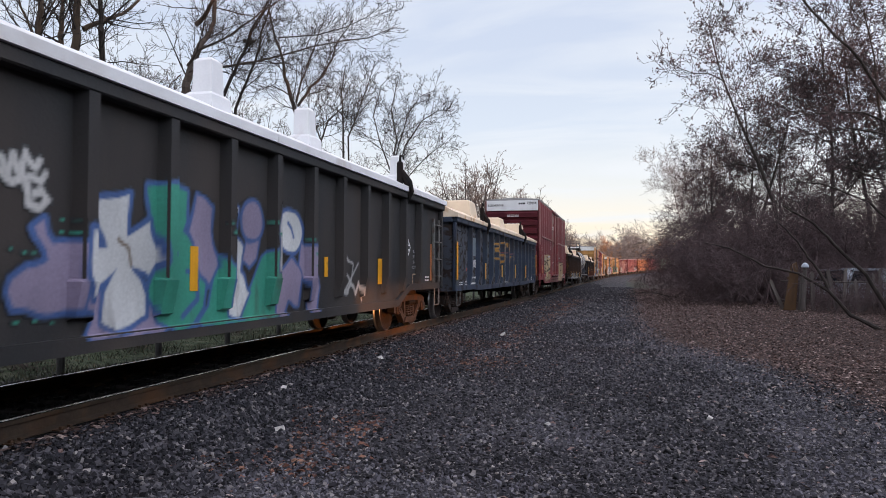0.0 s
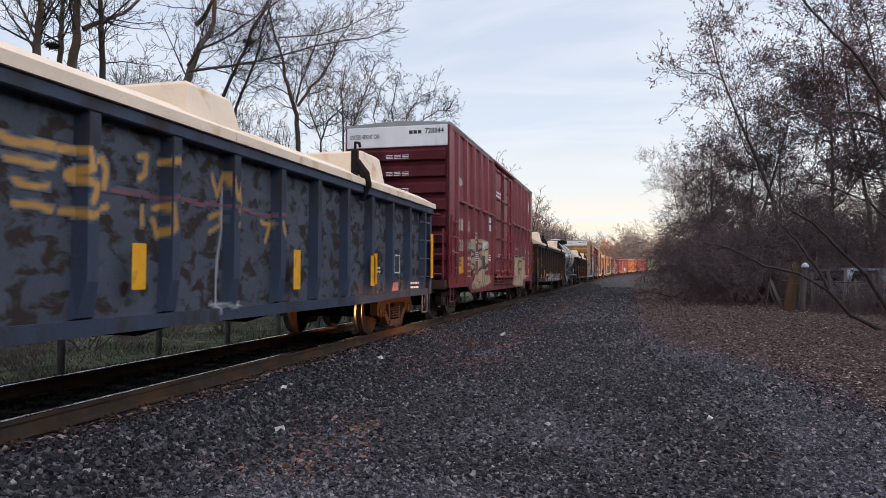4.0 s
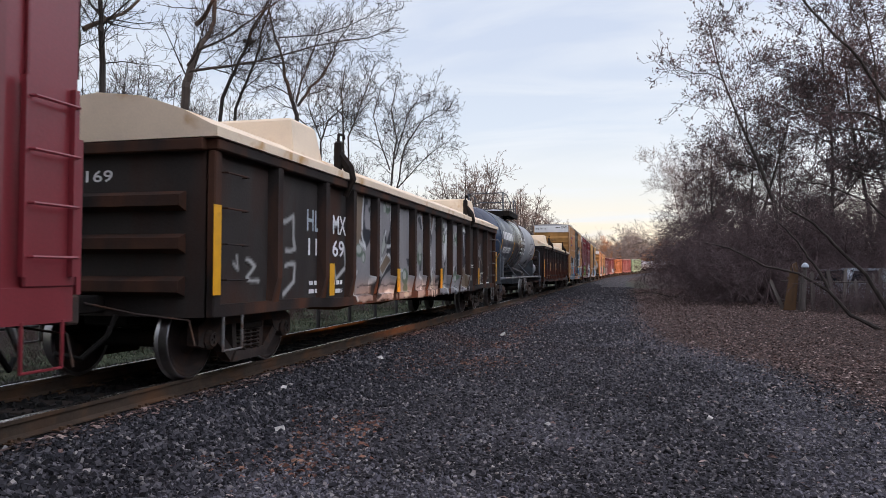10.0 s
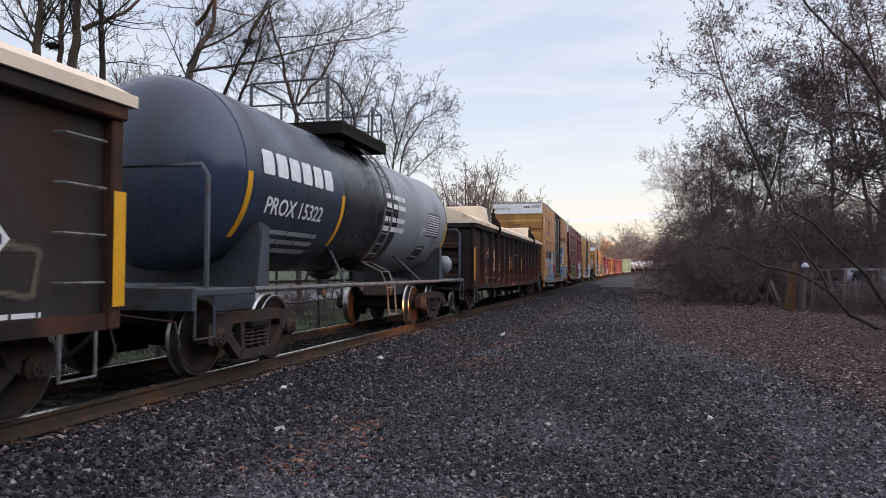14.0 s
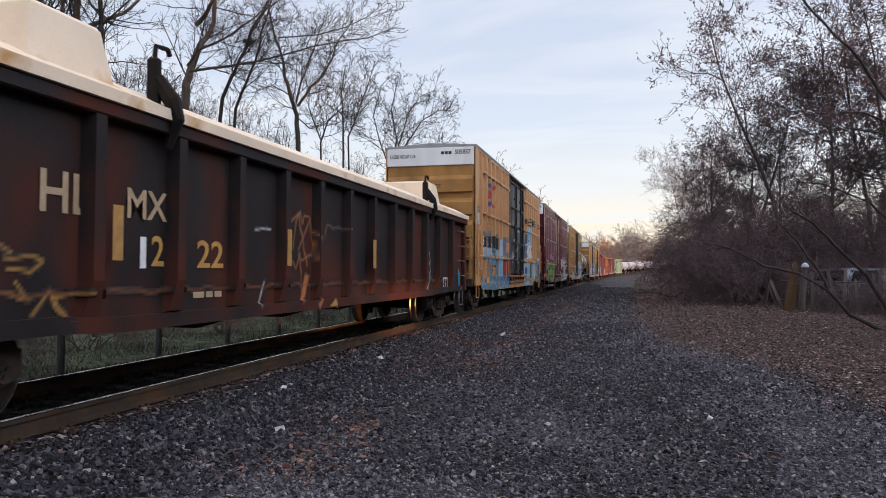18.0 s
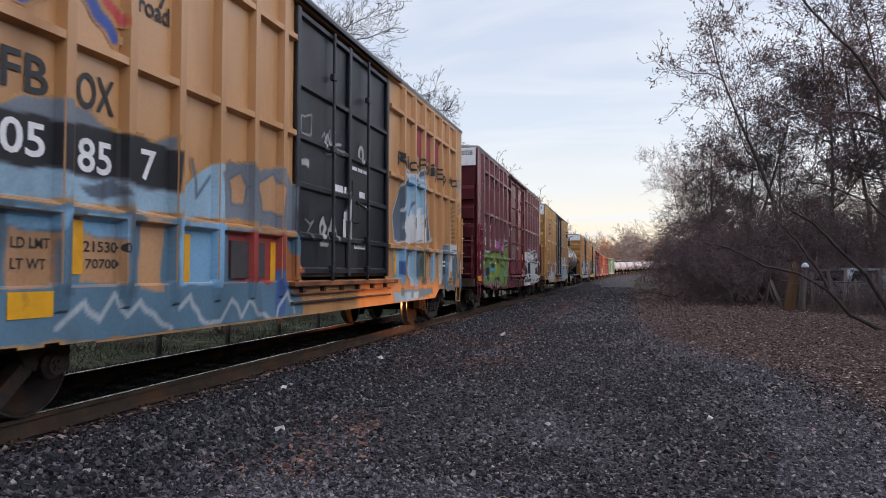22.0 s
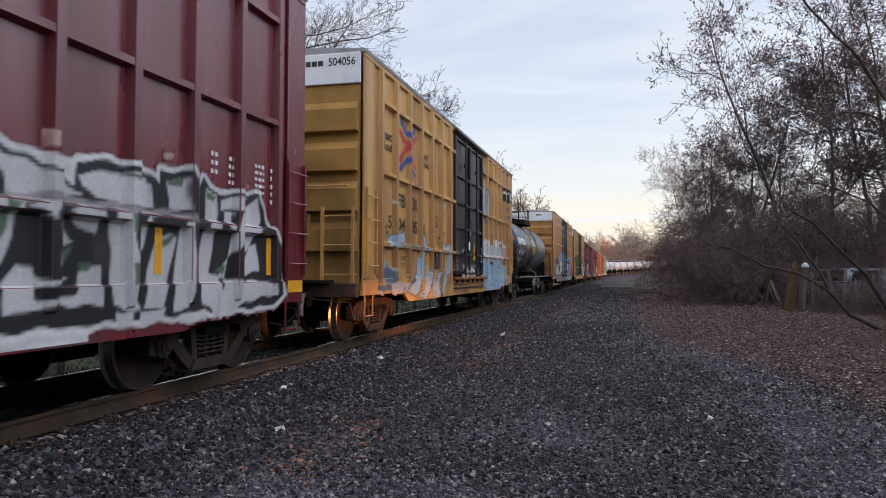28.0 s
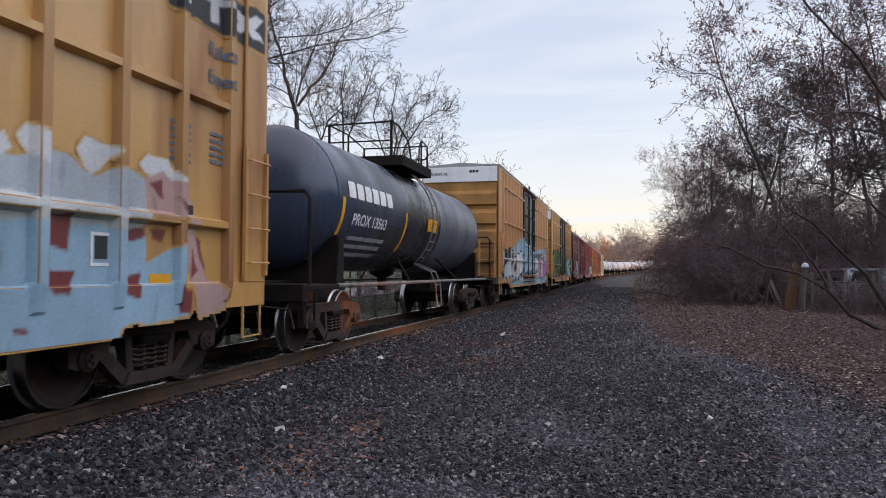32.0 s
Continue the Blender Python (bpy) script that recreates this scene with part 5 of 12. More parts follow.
    for a, b in ((y0 - 0.1, cut - 0.008), (cut + 0.008, y1 + 0.1)):
        lidp = part("lid", MB().prism(sec, 1, a, b), lid, car, lid_label)
        for d, w, h in humps:
            y = y0 + d
            if a < y < b:
                mb, hw = MB(), w / 2
                top = zt + 0.11 + h
                for x0, x1, q in (((-1.2, 1.2, 0.0),) if not tall_humps else ((0.92, 1.16, 0.0), (0.86, 1.22, -0.42))):
                    zt2, fl = top + q, (0.02 if tall_humps else 0.1)
                    mb.poly([(x0 - fl, y - hw - fl, zt + 0.12), (x1 + fl, y - hw - fl, zt + 0.12), (x1 + fl, y + hw + fl, zt + 0.12), (x0 - fl, y + hw + fl, zt + 0.12),
                             (x0, y - hw, zt2 - 0.04), (x1, y - hw, zt2 - 0.04), (x1, y + hw, zt2 - 0.04), (x0, y + hw, zt2 - 0.04),
                             (x0 + 0.04, y - hw + 0.04, zt2), (x1 - 0.04, y - hw + 0.04, zt2), (x1 - 0.04, y + hw - 0.04, zt2), (x0 + 0.04, y + hw - 0.04, zt2)],
                            [(0, 1, 5, 4), (1, 2, 6, 5), (2, 3, 7, 6), (3, 0, 4, 7), (4, 5, 9, 8), (5, 6, 10, 9), (6, 7, 11, 10), (7, 4, 8, 11), (8, 9, 10, 11), (3, 2, 1, 0)])
                    hw += 0.09
                part("hump", mb, lid, lidp)
    for d in clamps:
        y = y0 + d
        mb = MB().tube([(1.44, y, zt - 0.25), (1.56, y, zt + 0.02), (1.5, y - 0.02, zt + 0.2), (1.36, y - 0.06, zt + 0.42)], [0.05, 0.06, 0.09, 0.07], 7)
        mb.box(1.28, 1.40, y - 0.14, y - 0.02, zt + 0.12, zt + 0.62, 0.03).tube([(1.34, y - 0.08, zt + 0.6), (1.34, y - 0.06, zt + 0.74), (1.34, y + 0.12, zt + 0.76), (1.34, y + 0.16, zt + 0.7)], 0.025, 6)
        part("lid_clamp", mb, M["steel_dark"], car, "dark iron clamp holding the lid")
    for y in (y0 + 1.45, y1 - 1.45):
        truck(car, y, 0, keyed)
    for s in (1, -1):
        for y, w in ((y0 + 0.45, 0.5), (y1 - 0.45, 0.5)):
            ladder(car, s * (xs + 0.02), y - w / 2, y + w / 2, (1.15, 1.55, 1.95, 2.35), M["pale_iron"] if s > 0 and y > 0 else post_paint, name="grab_irons", rails=y > 0 and u0 < -70)
            stirrup(car, s * 1.42, y, zb + belly, M["pale_iron"])
    return car, y0, y1


def boxcar(u0, u1, label, paint, roof_paint, door_paint, posts, belts, door, white_end=True, keyed=True, lower=0.74, detail=True, top=5.10, bar=None, pitch=0.43, foot=1.1):
    """A high box car. posts: spacing from the first post; belts: heights of the cross rails; door: from, to, metres from the near end."""
    L = u1 - u0
    bar = bar or door_paint
    car = new_car("box_car", label, "freight car", "cars of the train", (u0 + u1) / 2, L / 2 - 1.65)
    y0, y1, zb, xs = -L / 2, L / 2, 0.84, 1.39
    d0, d1 = y0 + door[0], y0 + door[1]
    dm = (d0 + d1) / 2
    for s in (1, -1):
        def X(a, b):
            return min(s * a, s * b), max(s * a, s * b)
        low = [(y0, zb), (y0 + 2.3, zb), (y0 + 2.7, lower - 0.1), (y1 - 2.7, lower - 0.1), (y1 - 2.3, zb), (y1, zb)]
        for a, b in ((y0, d0), (d1, y1)):
            part("side_wall", MB().box(*X(xs - 0.03, xs), a, b, zb + 0.2, top - 0.1), paint, car)
        part("side_sill", MB().prism(low + [(y1, zb + 0.28), (y0, zb + 0.28)], 0, *X(xs - 0.02, xs + 0.035)), paint, car)
        part("top_rail", MB().box(*X(xs - 0.04, xs + 0.05), y0, y1, top - 0.14, top - 0.02, 0.012), paint, car)
        first, gap = posts
        ps = [y0 + first + gap * i for i in range(40) if y0 + first + gap * i < d0 - 0.25]
        ps += [-p for p in ps if -p > d1 + 0.25]
        me = once(("bpost", s, paint.name, top), lambda: MB().prism([(s * xs, -0.075), (s * 1.485, -0.05), (s * 1.485, 0.05), (s * xs, 0.075)], 2, zb + 0.3, top - 0.14)
                  .poly([(s * xs, -0.09, zb + 0.1), (s * (xs + 0.06), -0.05, zb + 0.1), (s * (xs + 0.06), 0.05, zb + 0.1), (s * xs, 0.09, zb + 0.1),
                         (s * xs, -0.075, zb + 0.31), (s * 1.485, -0.05, zb + 0.31), (s * 1.485, 0.05, zb + 0.31), (s * xs, 0.075, zb + 0.31)],
                        [(0, 1, 5, 4), (1, 2, 6, 5), (2, 3, 7, 6), (0, 3, 2, 1)]).mesh("side_post", paint))
        for p in ps:
            put("side_post", me, car, (0, p, 0))
        for z in belts:
            for a, b in ((ps[0], d0 - 0.06), (d1 + 0.06, -ps[0])):
                part("belt_rail", MB().prism([(s * xs, z - 0.06), (s * 1.478, z - 0.035), (s * 1.478, z + 0.035), (s * xs, z + 0.06)], 1, a, b), paint, car)
        for y in (y0 + 0.25, y1 - 0.25):
            part("corner_panel", MB().box(*X(xs + 0.003, xs + 0.05), y - 0.25, y + 0.25, zb + 0.28, top - 0.14, 0.012), paint, car)
        # plug door: frame, inset panels, rods, rollers
        dr = part("door", MB().box(*X(xs - 0.05, xs + 0.0), d0 + 0.02, d1 - 0.02, zb + 0.33, top - 0.2), door_paint, car, "tall plug door")
        for y in (d0 + 0.06, d1 - 0.06, dm):
            part("door_stile", MB().box(*X(xs, xs + 0.07), y - 0.05, y + 0.05, zb + 0.33, top - 0.2, 0.015), bar, dr)
        for z in (zb + 0.42, 1.75, 2.45, 3.12, 3.85, top - 0.27):
            part("door_rail", MB().prism([(s * xs, z - 0.055), (s * (xs + 0.055), z - 0.03), (s * (xs + 0.055), z + 0.03), (s * xs, z + 0.055)], 1, d0 + 0.1, d1 - 0.1), bar, dr)
        for y in (dm - 0.75, dm + 0.75):
            part("lock_rod", MB().tube([(s * (xs + 0.09), y, zb + 0.25), (s * (xs + 0.09), y, top - 0.22)], 0.025, 7), bar, dr)
            for z in (zb + 0.45, 1.8, 3.1, 4.2):
                part("rod_bracket", MB().box(*X(xs + 0.04, xs + 0.12), y - 0.06, y + 0.06, z - 0.05, z + 0.05, 0.01), bar, dr)
        part("lock_plate", MB().box(*X(xs + 0.01, xs + 0.06), dm + 0.12, dm + 0.42, 2.05, 2.75, 0.01), bar, dr)
        part("lock_handle", MB().tube([(s * (xs + 0.07), dm + 0.27, 2.4), (s * (xs + 0.1), dm + 0.75, 2.3)], 0.018, 6), bar, dr)
        part("door_track", MB().box(*X(xs + 0.036, xs + 0.13), d0 - 0.15, d1 + (d1 - d0) * 0.1, zb + 0.2, zb + 0.27, 0.01), M["sill_rust"] if paint.name.endswith("yellow_paint") else paint, car)
        if detail:
            for z, m in ((zb + 0.09, M["sill_rust"] if paint.name.endswith("yellow_paint") else paint), (zb - 0.03, M["truck_rust"])):
                part("sill_flange", MB().box(*X(xs + 0.036, xs + 0.09), d0 - 0.1, d1 + 0.1, z, z + 0.03, 0.006), m, car)
            for i in range(6):
                y = d0 + 0.2 + (d1 - d0 - 0.4) * i / 5
                part("track_bracket", MB().box(*X(xs + 0.036, xs + 0.1), y - 0.035, y + 0.035, zb + 0.121, zb + 0.199), M["truck_rust"], car)
        part("upper_track", MB().box(*X(xs + 0.05, xs + 0.12), d0 - 0.1, d1 + 0.6, top - 0.13, top - 0.06, 0.01), bar, car)
        for y in (y0 + 0.3, y1 - 0.3):
            ladder(car, s * (xs + 0.05), y - 0.24, y + 0.24, (1.35, 1.75, 2.15, 2.55) if detail else (1.5, 2.2), paint)
            stirrup(car, s * 1.42, y, zb + 0.02, paint)
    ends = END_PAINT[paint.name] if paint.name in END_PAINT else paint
    for s, y in ((-1, y0), (1, y1)):
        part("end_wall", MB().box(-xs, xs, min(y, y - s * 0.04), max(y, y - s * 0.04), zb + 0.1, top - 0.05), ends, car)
        zend = 4.5 if white_end else 5.0
        for i in range(8 if white_end else 9):
            z = foot + i * pitch
            if z + pitch > zend + 0.1:
                break
            e0, e1 = y + s * 0.004, y + s * 0.13
            q = [(e0, z), (e1, z + 0.015), (e1, z + 0.56 * pitch), (e0, z + 0.76 * pitch)]
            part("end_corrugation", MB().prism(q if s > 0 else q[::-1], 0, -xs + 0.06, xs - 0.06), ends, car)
        if white_end:
            part("end_panel", MB().box(-xs + 0.02, xs - 0.02, min(y, y + s * 0.05), max(y, y + s * 0.05), 4.5, top - 0.06, 0.01), M["end_white"], car, "white excess height panel")
        coupler(car, y, s)
        cut_lever(car, y, s)
        if detail:
            end_ladder(car, y, s, 0.75, 1.3, (1.2, 1.7, 2.2), paint, 0.2)
            part("end_grab", MB().tube([(-1.2, y, 2.72), (-1.2, y + s * 0.17, 2.72), (1.2, y + s * 0.17, 2.72), (1.2, y, 2.72)], 0.016, 6), paint, car)
            part("end_platform", MB().box(-0.9, 0.9, min(y, y + s * 0.35), max(y, y + s * 0.35), 1.06, 1.1), M["steel_dark"], car)
            part("end_sill", MB().box(-1.36, 1.36, min(y + s * 0.003, y + s * 0.16), max(y + s * 0.003, y + s * 0.16), 0.80, 1.05, 0.02), M["truck_rust"], car, "rusty end sill")
            part("draft_box", MB().box(-0.3, 0.3, min(y, y + s * 0.2), max(y, y + s * 0.2), 0.66, 0.80, 0.02), M["steel_dark"], car)
            plate = part("placard_board", MB().box(-0.12, 0.46, min(y + s * 0.1, y + s * 0.16), max(y + s * 0.1, y + s * 0.16), 1.86, 2.22, 0.01), M["steel_dark"], car, "dark placard board in a painted frame")
            for z in (1.85, 2.23):
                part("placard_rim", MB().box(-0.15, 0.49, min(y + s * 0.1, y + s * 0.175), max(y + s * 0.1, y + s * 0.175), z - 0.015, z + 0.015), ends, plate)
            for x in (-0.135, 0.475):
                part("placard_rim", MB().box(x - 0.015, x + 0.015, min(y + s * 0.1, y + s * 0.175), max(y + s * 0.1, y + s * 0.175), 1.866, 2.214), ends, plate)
            part("angle_cock", MB().tube([(0.42, y + s * 0.1, 0.86), (0.45, y + s * 0.3, 0.84), (0.47, y + s * 0.38, 0.66), (0.5, y + s * 0.42, 0.5)], [0.04, 0.045, 0.035, 0.03], 7), M["pale_iron"], car, "pale air hose fitting")
    roof = [(-1.45, top - 0.06), (-1.46, top), (0, top + 0.09), (1.46, top), (1.45, top - 0.06)]
    part("roof", MB().prism(roof, 1, y0 - 0.03, y1 + 0.03), roof_paint, car, "ridged steel roof")
    part("floor", MB().box(-xs, xs, y0 + 0.05, y1 - 0.05, zb + 0.08, zb + 0.18), M["under"], car)
    part("centre_sill", MB().box(-0.32, 0.32, y0 + 0.1, y1 - 0.1, 0.62, zb + 0.08, 0.02), M["under"], car, "black centre sill")
    for d in (0.36, 0.5, 0.64):
        part("cross_bearer", MB().prism([(-1.3, zb + 0.08), (-0.3, 0.52), (0.3, 0.52), (1.3, zb + 0.08)], 1, y0 + d * L - 0.05, y0 + d * L + 0.05), M["under"], car)
    part("brake_cylinder", MB().lathe([(-0.3, 0.0), (-0.3, 0.16), (0.3, 0.16), (0.3, 0.0)], 1, (0.6, y0 + L * 0.42, 0.7), 14), M["under"], car, smooth=True)
    for y in (y0 + 1.65, y1 - 1.65):
        truck(car, y, 0, keyed)
    return car, y0, y1


def tank_shell(r, half, n=48):
    prof = [(-half, 0.0)]
    for i in range(1, 9):
        a = i / 8 * math.pi / 2
        prof.append((-half + 0.62 * (1 - math.cos(a)), r * math.sin(a) ** 0.9))
    prof += [(-half + 0.62 + (2 * half - 1.24) * k / 12, r) for k in range(1, 12)]
    prof += [(-h, q) for h, q in prof[8::-1]]
    return prof


def tank_car(mid, label, shell, trim, half=5.55, r=1.36, zc=2.62, sill=6.35, keyed=True, detail=True, dome_white=True, rear=None):
    car = new_car("tank_car", label, "tank car", "cars of the train", mid, sill - 1.95)
    prof = tank_shell(r, half)
    if rear:
        part("tank_shell", MB().lathe([p for p in prof if p[0] < -1.9] + [(-1.9, r)], 1, (0, 0, zc), 48), shell, car, smooth=True)
        part("stained_band", MB().lathe([(-1.9, r), (-0.5, r), (0.9, r), (1.0, r)], 1, (0, 0, zc), 48), P["tank_stain"], car, "black spill stain round the middle", smooth=True)
        part("rear_shell", MB().lathe([(1.0, r)] + [p for p in prof if p[0] > 1.0], 1, (0, 0, zc), 48), rear, car, "light grey rear half of the tank", smooth=True)
    else:
        part("tank_shell", MB().lathe(prof, 1, (0, 0, zc), 48 if detail else 28), shell, car, smooth=True)
    if detail:
        for y in (-half + 0.62, half - 0.62):
            part("weld_seam", MB().lathe([(-0.012, r), (-0.01, r + 0.008), (0.01, r + 0.008), (0.012, r)], 1, (0, y, zc), 48), shell, car)
    for s in (-1, 1):
        y, k = s * (sill - 1.75), r / 1.36
        part("saddle", MB().prism([(-1.3 * k, 1.02), (-1.31 * k, zc - 0.62), (-1.2 * k, zc - 0.64), (-0.7 * k, zc - 1.2 * k), (0.7 * k, zc - 1.2 * k), (1.2 * k, zc - 0.64), (1.31 * k, zc - 0.62), (1.3 * k, 1.02)], 1, y - 0.07, y + 0.07), trim, car, "steel saddle under the tank")
        for q in (-1, 1):
            part("saddle_flange", MB().prism([(y - 0.16, 1.03), (y + 0.16, 1.03), (y + 0.09 - s * 0.06, zc - 0.66), (y - 0.09 - s * 0.06, zc - 0.66)], 0, min(q * 1.3 * k, q * (1.3 * k + 0.03)), max(q * 1.3 * k, q * (1.3 * k + 0.03))), trim, car)
        part("stub_sill", MB().box(-0.35, 0.35, min(s * 3.2, s * sill), max(s * 3.2, s * sill), 0.68, 1.1, 0.02), trim, car)
        part("end_platform", MB().box(-1.42, 1.42, min(s * (sill - 1.2), s * (sill + 0.05)), max(s * (sill - 1.2), s * (sill + 0.05)), 0.98, 1.06, 0.01), trim, car)
        part("end_beam", MB().box(-1.42, 1.42, min(s * sill, s * (sill + 0.08)), max(s * sill, s * (sill + 0.08)), 0.82, 1.08, 0.015), trim, car)
        coupler(car, s * sill, s)
        truck(car, s * (sill - 1.9), 0, keyed)
        for x in (-1.4, 1.4):
            if detail:
                stirrup(car, x, s * (sill - 0.16), 0.98, trim, 0.36, 0.45)
        if detail:
            cut_lever(car, s * sill, s)
            part("end_rail", MB().tube([(-1.36, s * (sill - 0.25), 1.05), (-1.36, s * (sill - 0.25), 2.3), (-1.28, s * (sill - 0.25), 2.42), (1.28, s * (sill - 0.25), 2.42), (1.36, s * (sill - 0.25), 2.3), (1.36, s * (sill - 0.25), 1.05)], 0.03, 8), trim, car, "bent pipe end railing", True)
            part("side_pipe", MB().tube([(s * 1.4, -sill + 1.2, 1.03), (s * 1.4, sill - 1.2, 1.03)], 0.035, 8), M["pale_iron"], car, smooth=True)
            for q in (-1, 1):
                part("sill_brace", MB().tube([(s * 1.4, q * 2.2, 1.03), (s * 0.9, q * 1.7, 1.6)], 0.025, 6), trim, car)
    # manway platform with railing and ladders
    part("top_platform", MB().box(-0.95, 0.95, -1.35, 1.05, zc + r + 0.05, zc + r + 0.09, 0.01).box(0.91, 0.95, -1.35, 1.05, zc + r - 0.06, zc + r + 0.16).box(-0.95, -0.91, -1.35, 1.05, zc + r - 0.06, zc + r + 0.16).box(-0.909, 0.909, -1.35, -1.31, zc + r - 0.06, zc + r + 0.16).box(-0.909, 0.909, 1.01, 1.05, zc + r - 0.06, zc + r + 0.16), M["steel_dark"], car)
    part("manway", MB().lathe([(0, 0.42), (0.28, 0.42), (0.3, 0.45), (0.34, 0.45), (0.36, 0.3), (0.4, 0.0)], 2, (0, 0, zc + r - 0.06), 20), M["end_white"] if dome_white else trim, car, "round manway lid", True)
    if detail:
        h, mb = zc + r + 0.06, MB()
        for x, y, q in ((-0.85, -1.3, 0.86), (0.66, -1.3, 0.92), (0.86, 1.0, 0.7), (-0.86, 1.0, 0.7), (-0.86, -0.1, 0.86), (0.86, 0.45, 0.74)):
            mb.tube([(x, y, h - 0.02), (x, y, h + q)], 0.032 if y < -1 else 0.024, 6)
        mb.tube([(-0.95, -1.3, h + 0.83), (-0.85, -1.3, h + 0.86), (0.66, -1.3, h + 0.88), (0.8, -1.22, h + 0.8), (0.88, -0.7, h + 0.5), (0.9, -0.5, h + 0.02)], 0.022, 6)
        mb.tube([(-0.85, -1.3, h + 0.86), (-0.86, -0.1, h + 0.86), (-0.86, 1.0, h + 0.7), (0.86, 1.0, h + 0.7), (0.86, 0.45, h + 0.74), (0.88, 0.2, h + 0.55), (0.88, 0.15, h)], 0.02, 6)
        mb.tube([(-0.86, 1.0, h + 0.36), (0.86, 1.0, h + 0.36)], 0.018, 6).tube([(-0.85, -1.3, h + 0.45), (0.66, -1.3, h + 0.45)], 0.018, 6)
        part("platform_rail", mb, trim, car, "thin dark railing round the manway")
        for s in (-1, 1):
            mb, path = MB(), []
            for i in range(13):
                a = radians(62) - radians(112) * i / 12
                path.append((s * (r + 0.13) * math.cos(a), zc + (r + 0.13) * math.sin(a)))
            path += [(s * 1.30, 1.25), (s * 1.42, 0.95), (s * 1.46, 0.45)]
            for y in (-0.22, 0.22):
                mb.tube([(x, y, z) for x, z in path], 0.02, 6)
            for i in range(0, len(path), 1):
                mb.tube([(path[i][0], -0.22, path[i][1]), (path[i][0], 0.22, path[i][1])], 0.014, 5)
            part("side_ladder", mb, M["pale_iron"], car, "narrow steel ladder up the tank")
        part("bottom_outlet", MB().lathe([(-0.4, 0.1), (-0.1, 0.12), (0, 0.3), (0.1, 0.3)], 2, (0, 0, zc - r - 0.05), 12), trim, car, smooth=True)
    return car


# ends: darker copies of the side paint, shade put into the colour, with brown dust and soot patches
END_PAINT = {n: surf(n + "_end_shaded_grimy", c, 0.6, 0, 0.2, 1.2, (c[0] * 0.4, c[1] * 0.45, c[2] * 0.55), 0.52, 0.16, 0.8, 1.6, spec=0.2) for n, c in
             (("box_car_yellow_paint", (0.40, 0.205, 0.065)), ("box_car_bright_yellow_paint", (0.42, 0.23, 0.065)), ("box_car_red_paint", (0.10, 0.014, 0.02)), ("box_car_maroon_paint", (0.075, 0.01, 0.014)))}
M["sill_rust"] = surf("rusty_orange_sill", (0.30, 0.115, 0.04), 0.75, 0, 0.3, 2.0, (0.09, 0.04, 0.022), 0.5, 0.14, 1.6, 0.6, bump=0.3, spec=0.3)
M["end_white"] = surf("white_end_panel", (0.72, 0.73, 0.74), 0.55, 0, 0.1, 2, (0.4, 0.36, 0.33), 0.68, 0.1, 1.5, 3.0, bump=0.05)
M["tank_trim"] = surf("blue_grey_trim", (0.06, 0.07, 0.085), 0.55, 0, 0.25, 3, (0.05, 0.035, 0.03), 0.6, 0.12, 3)
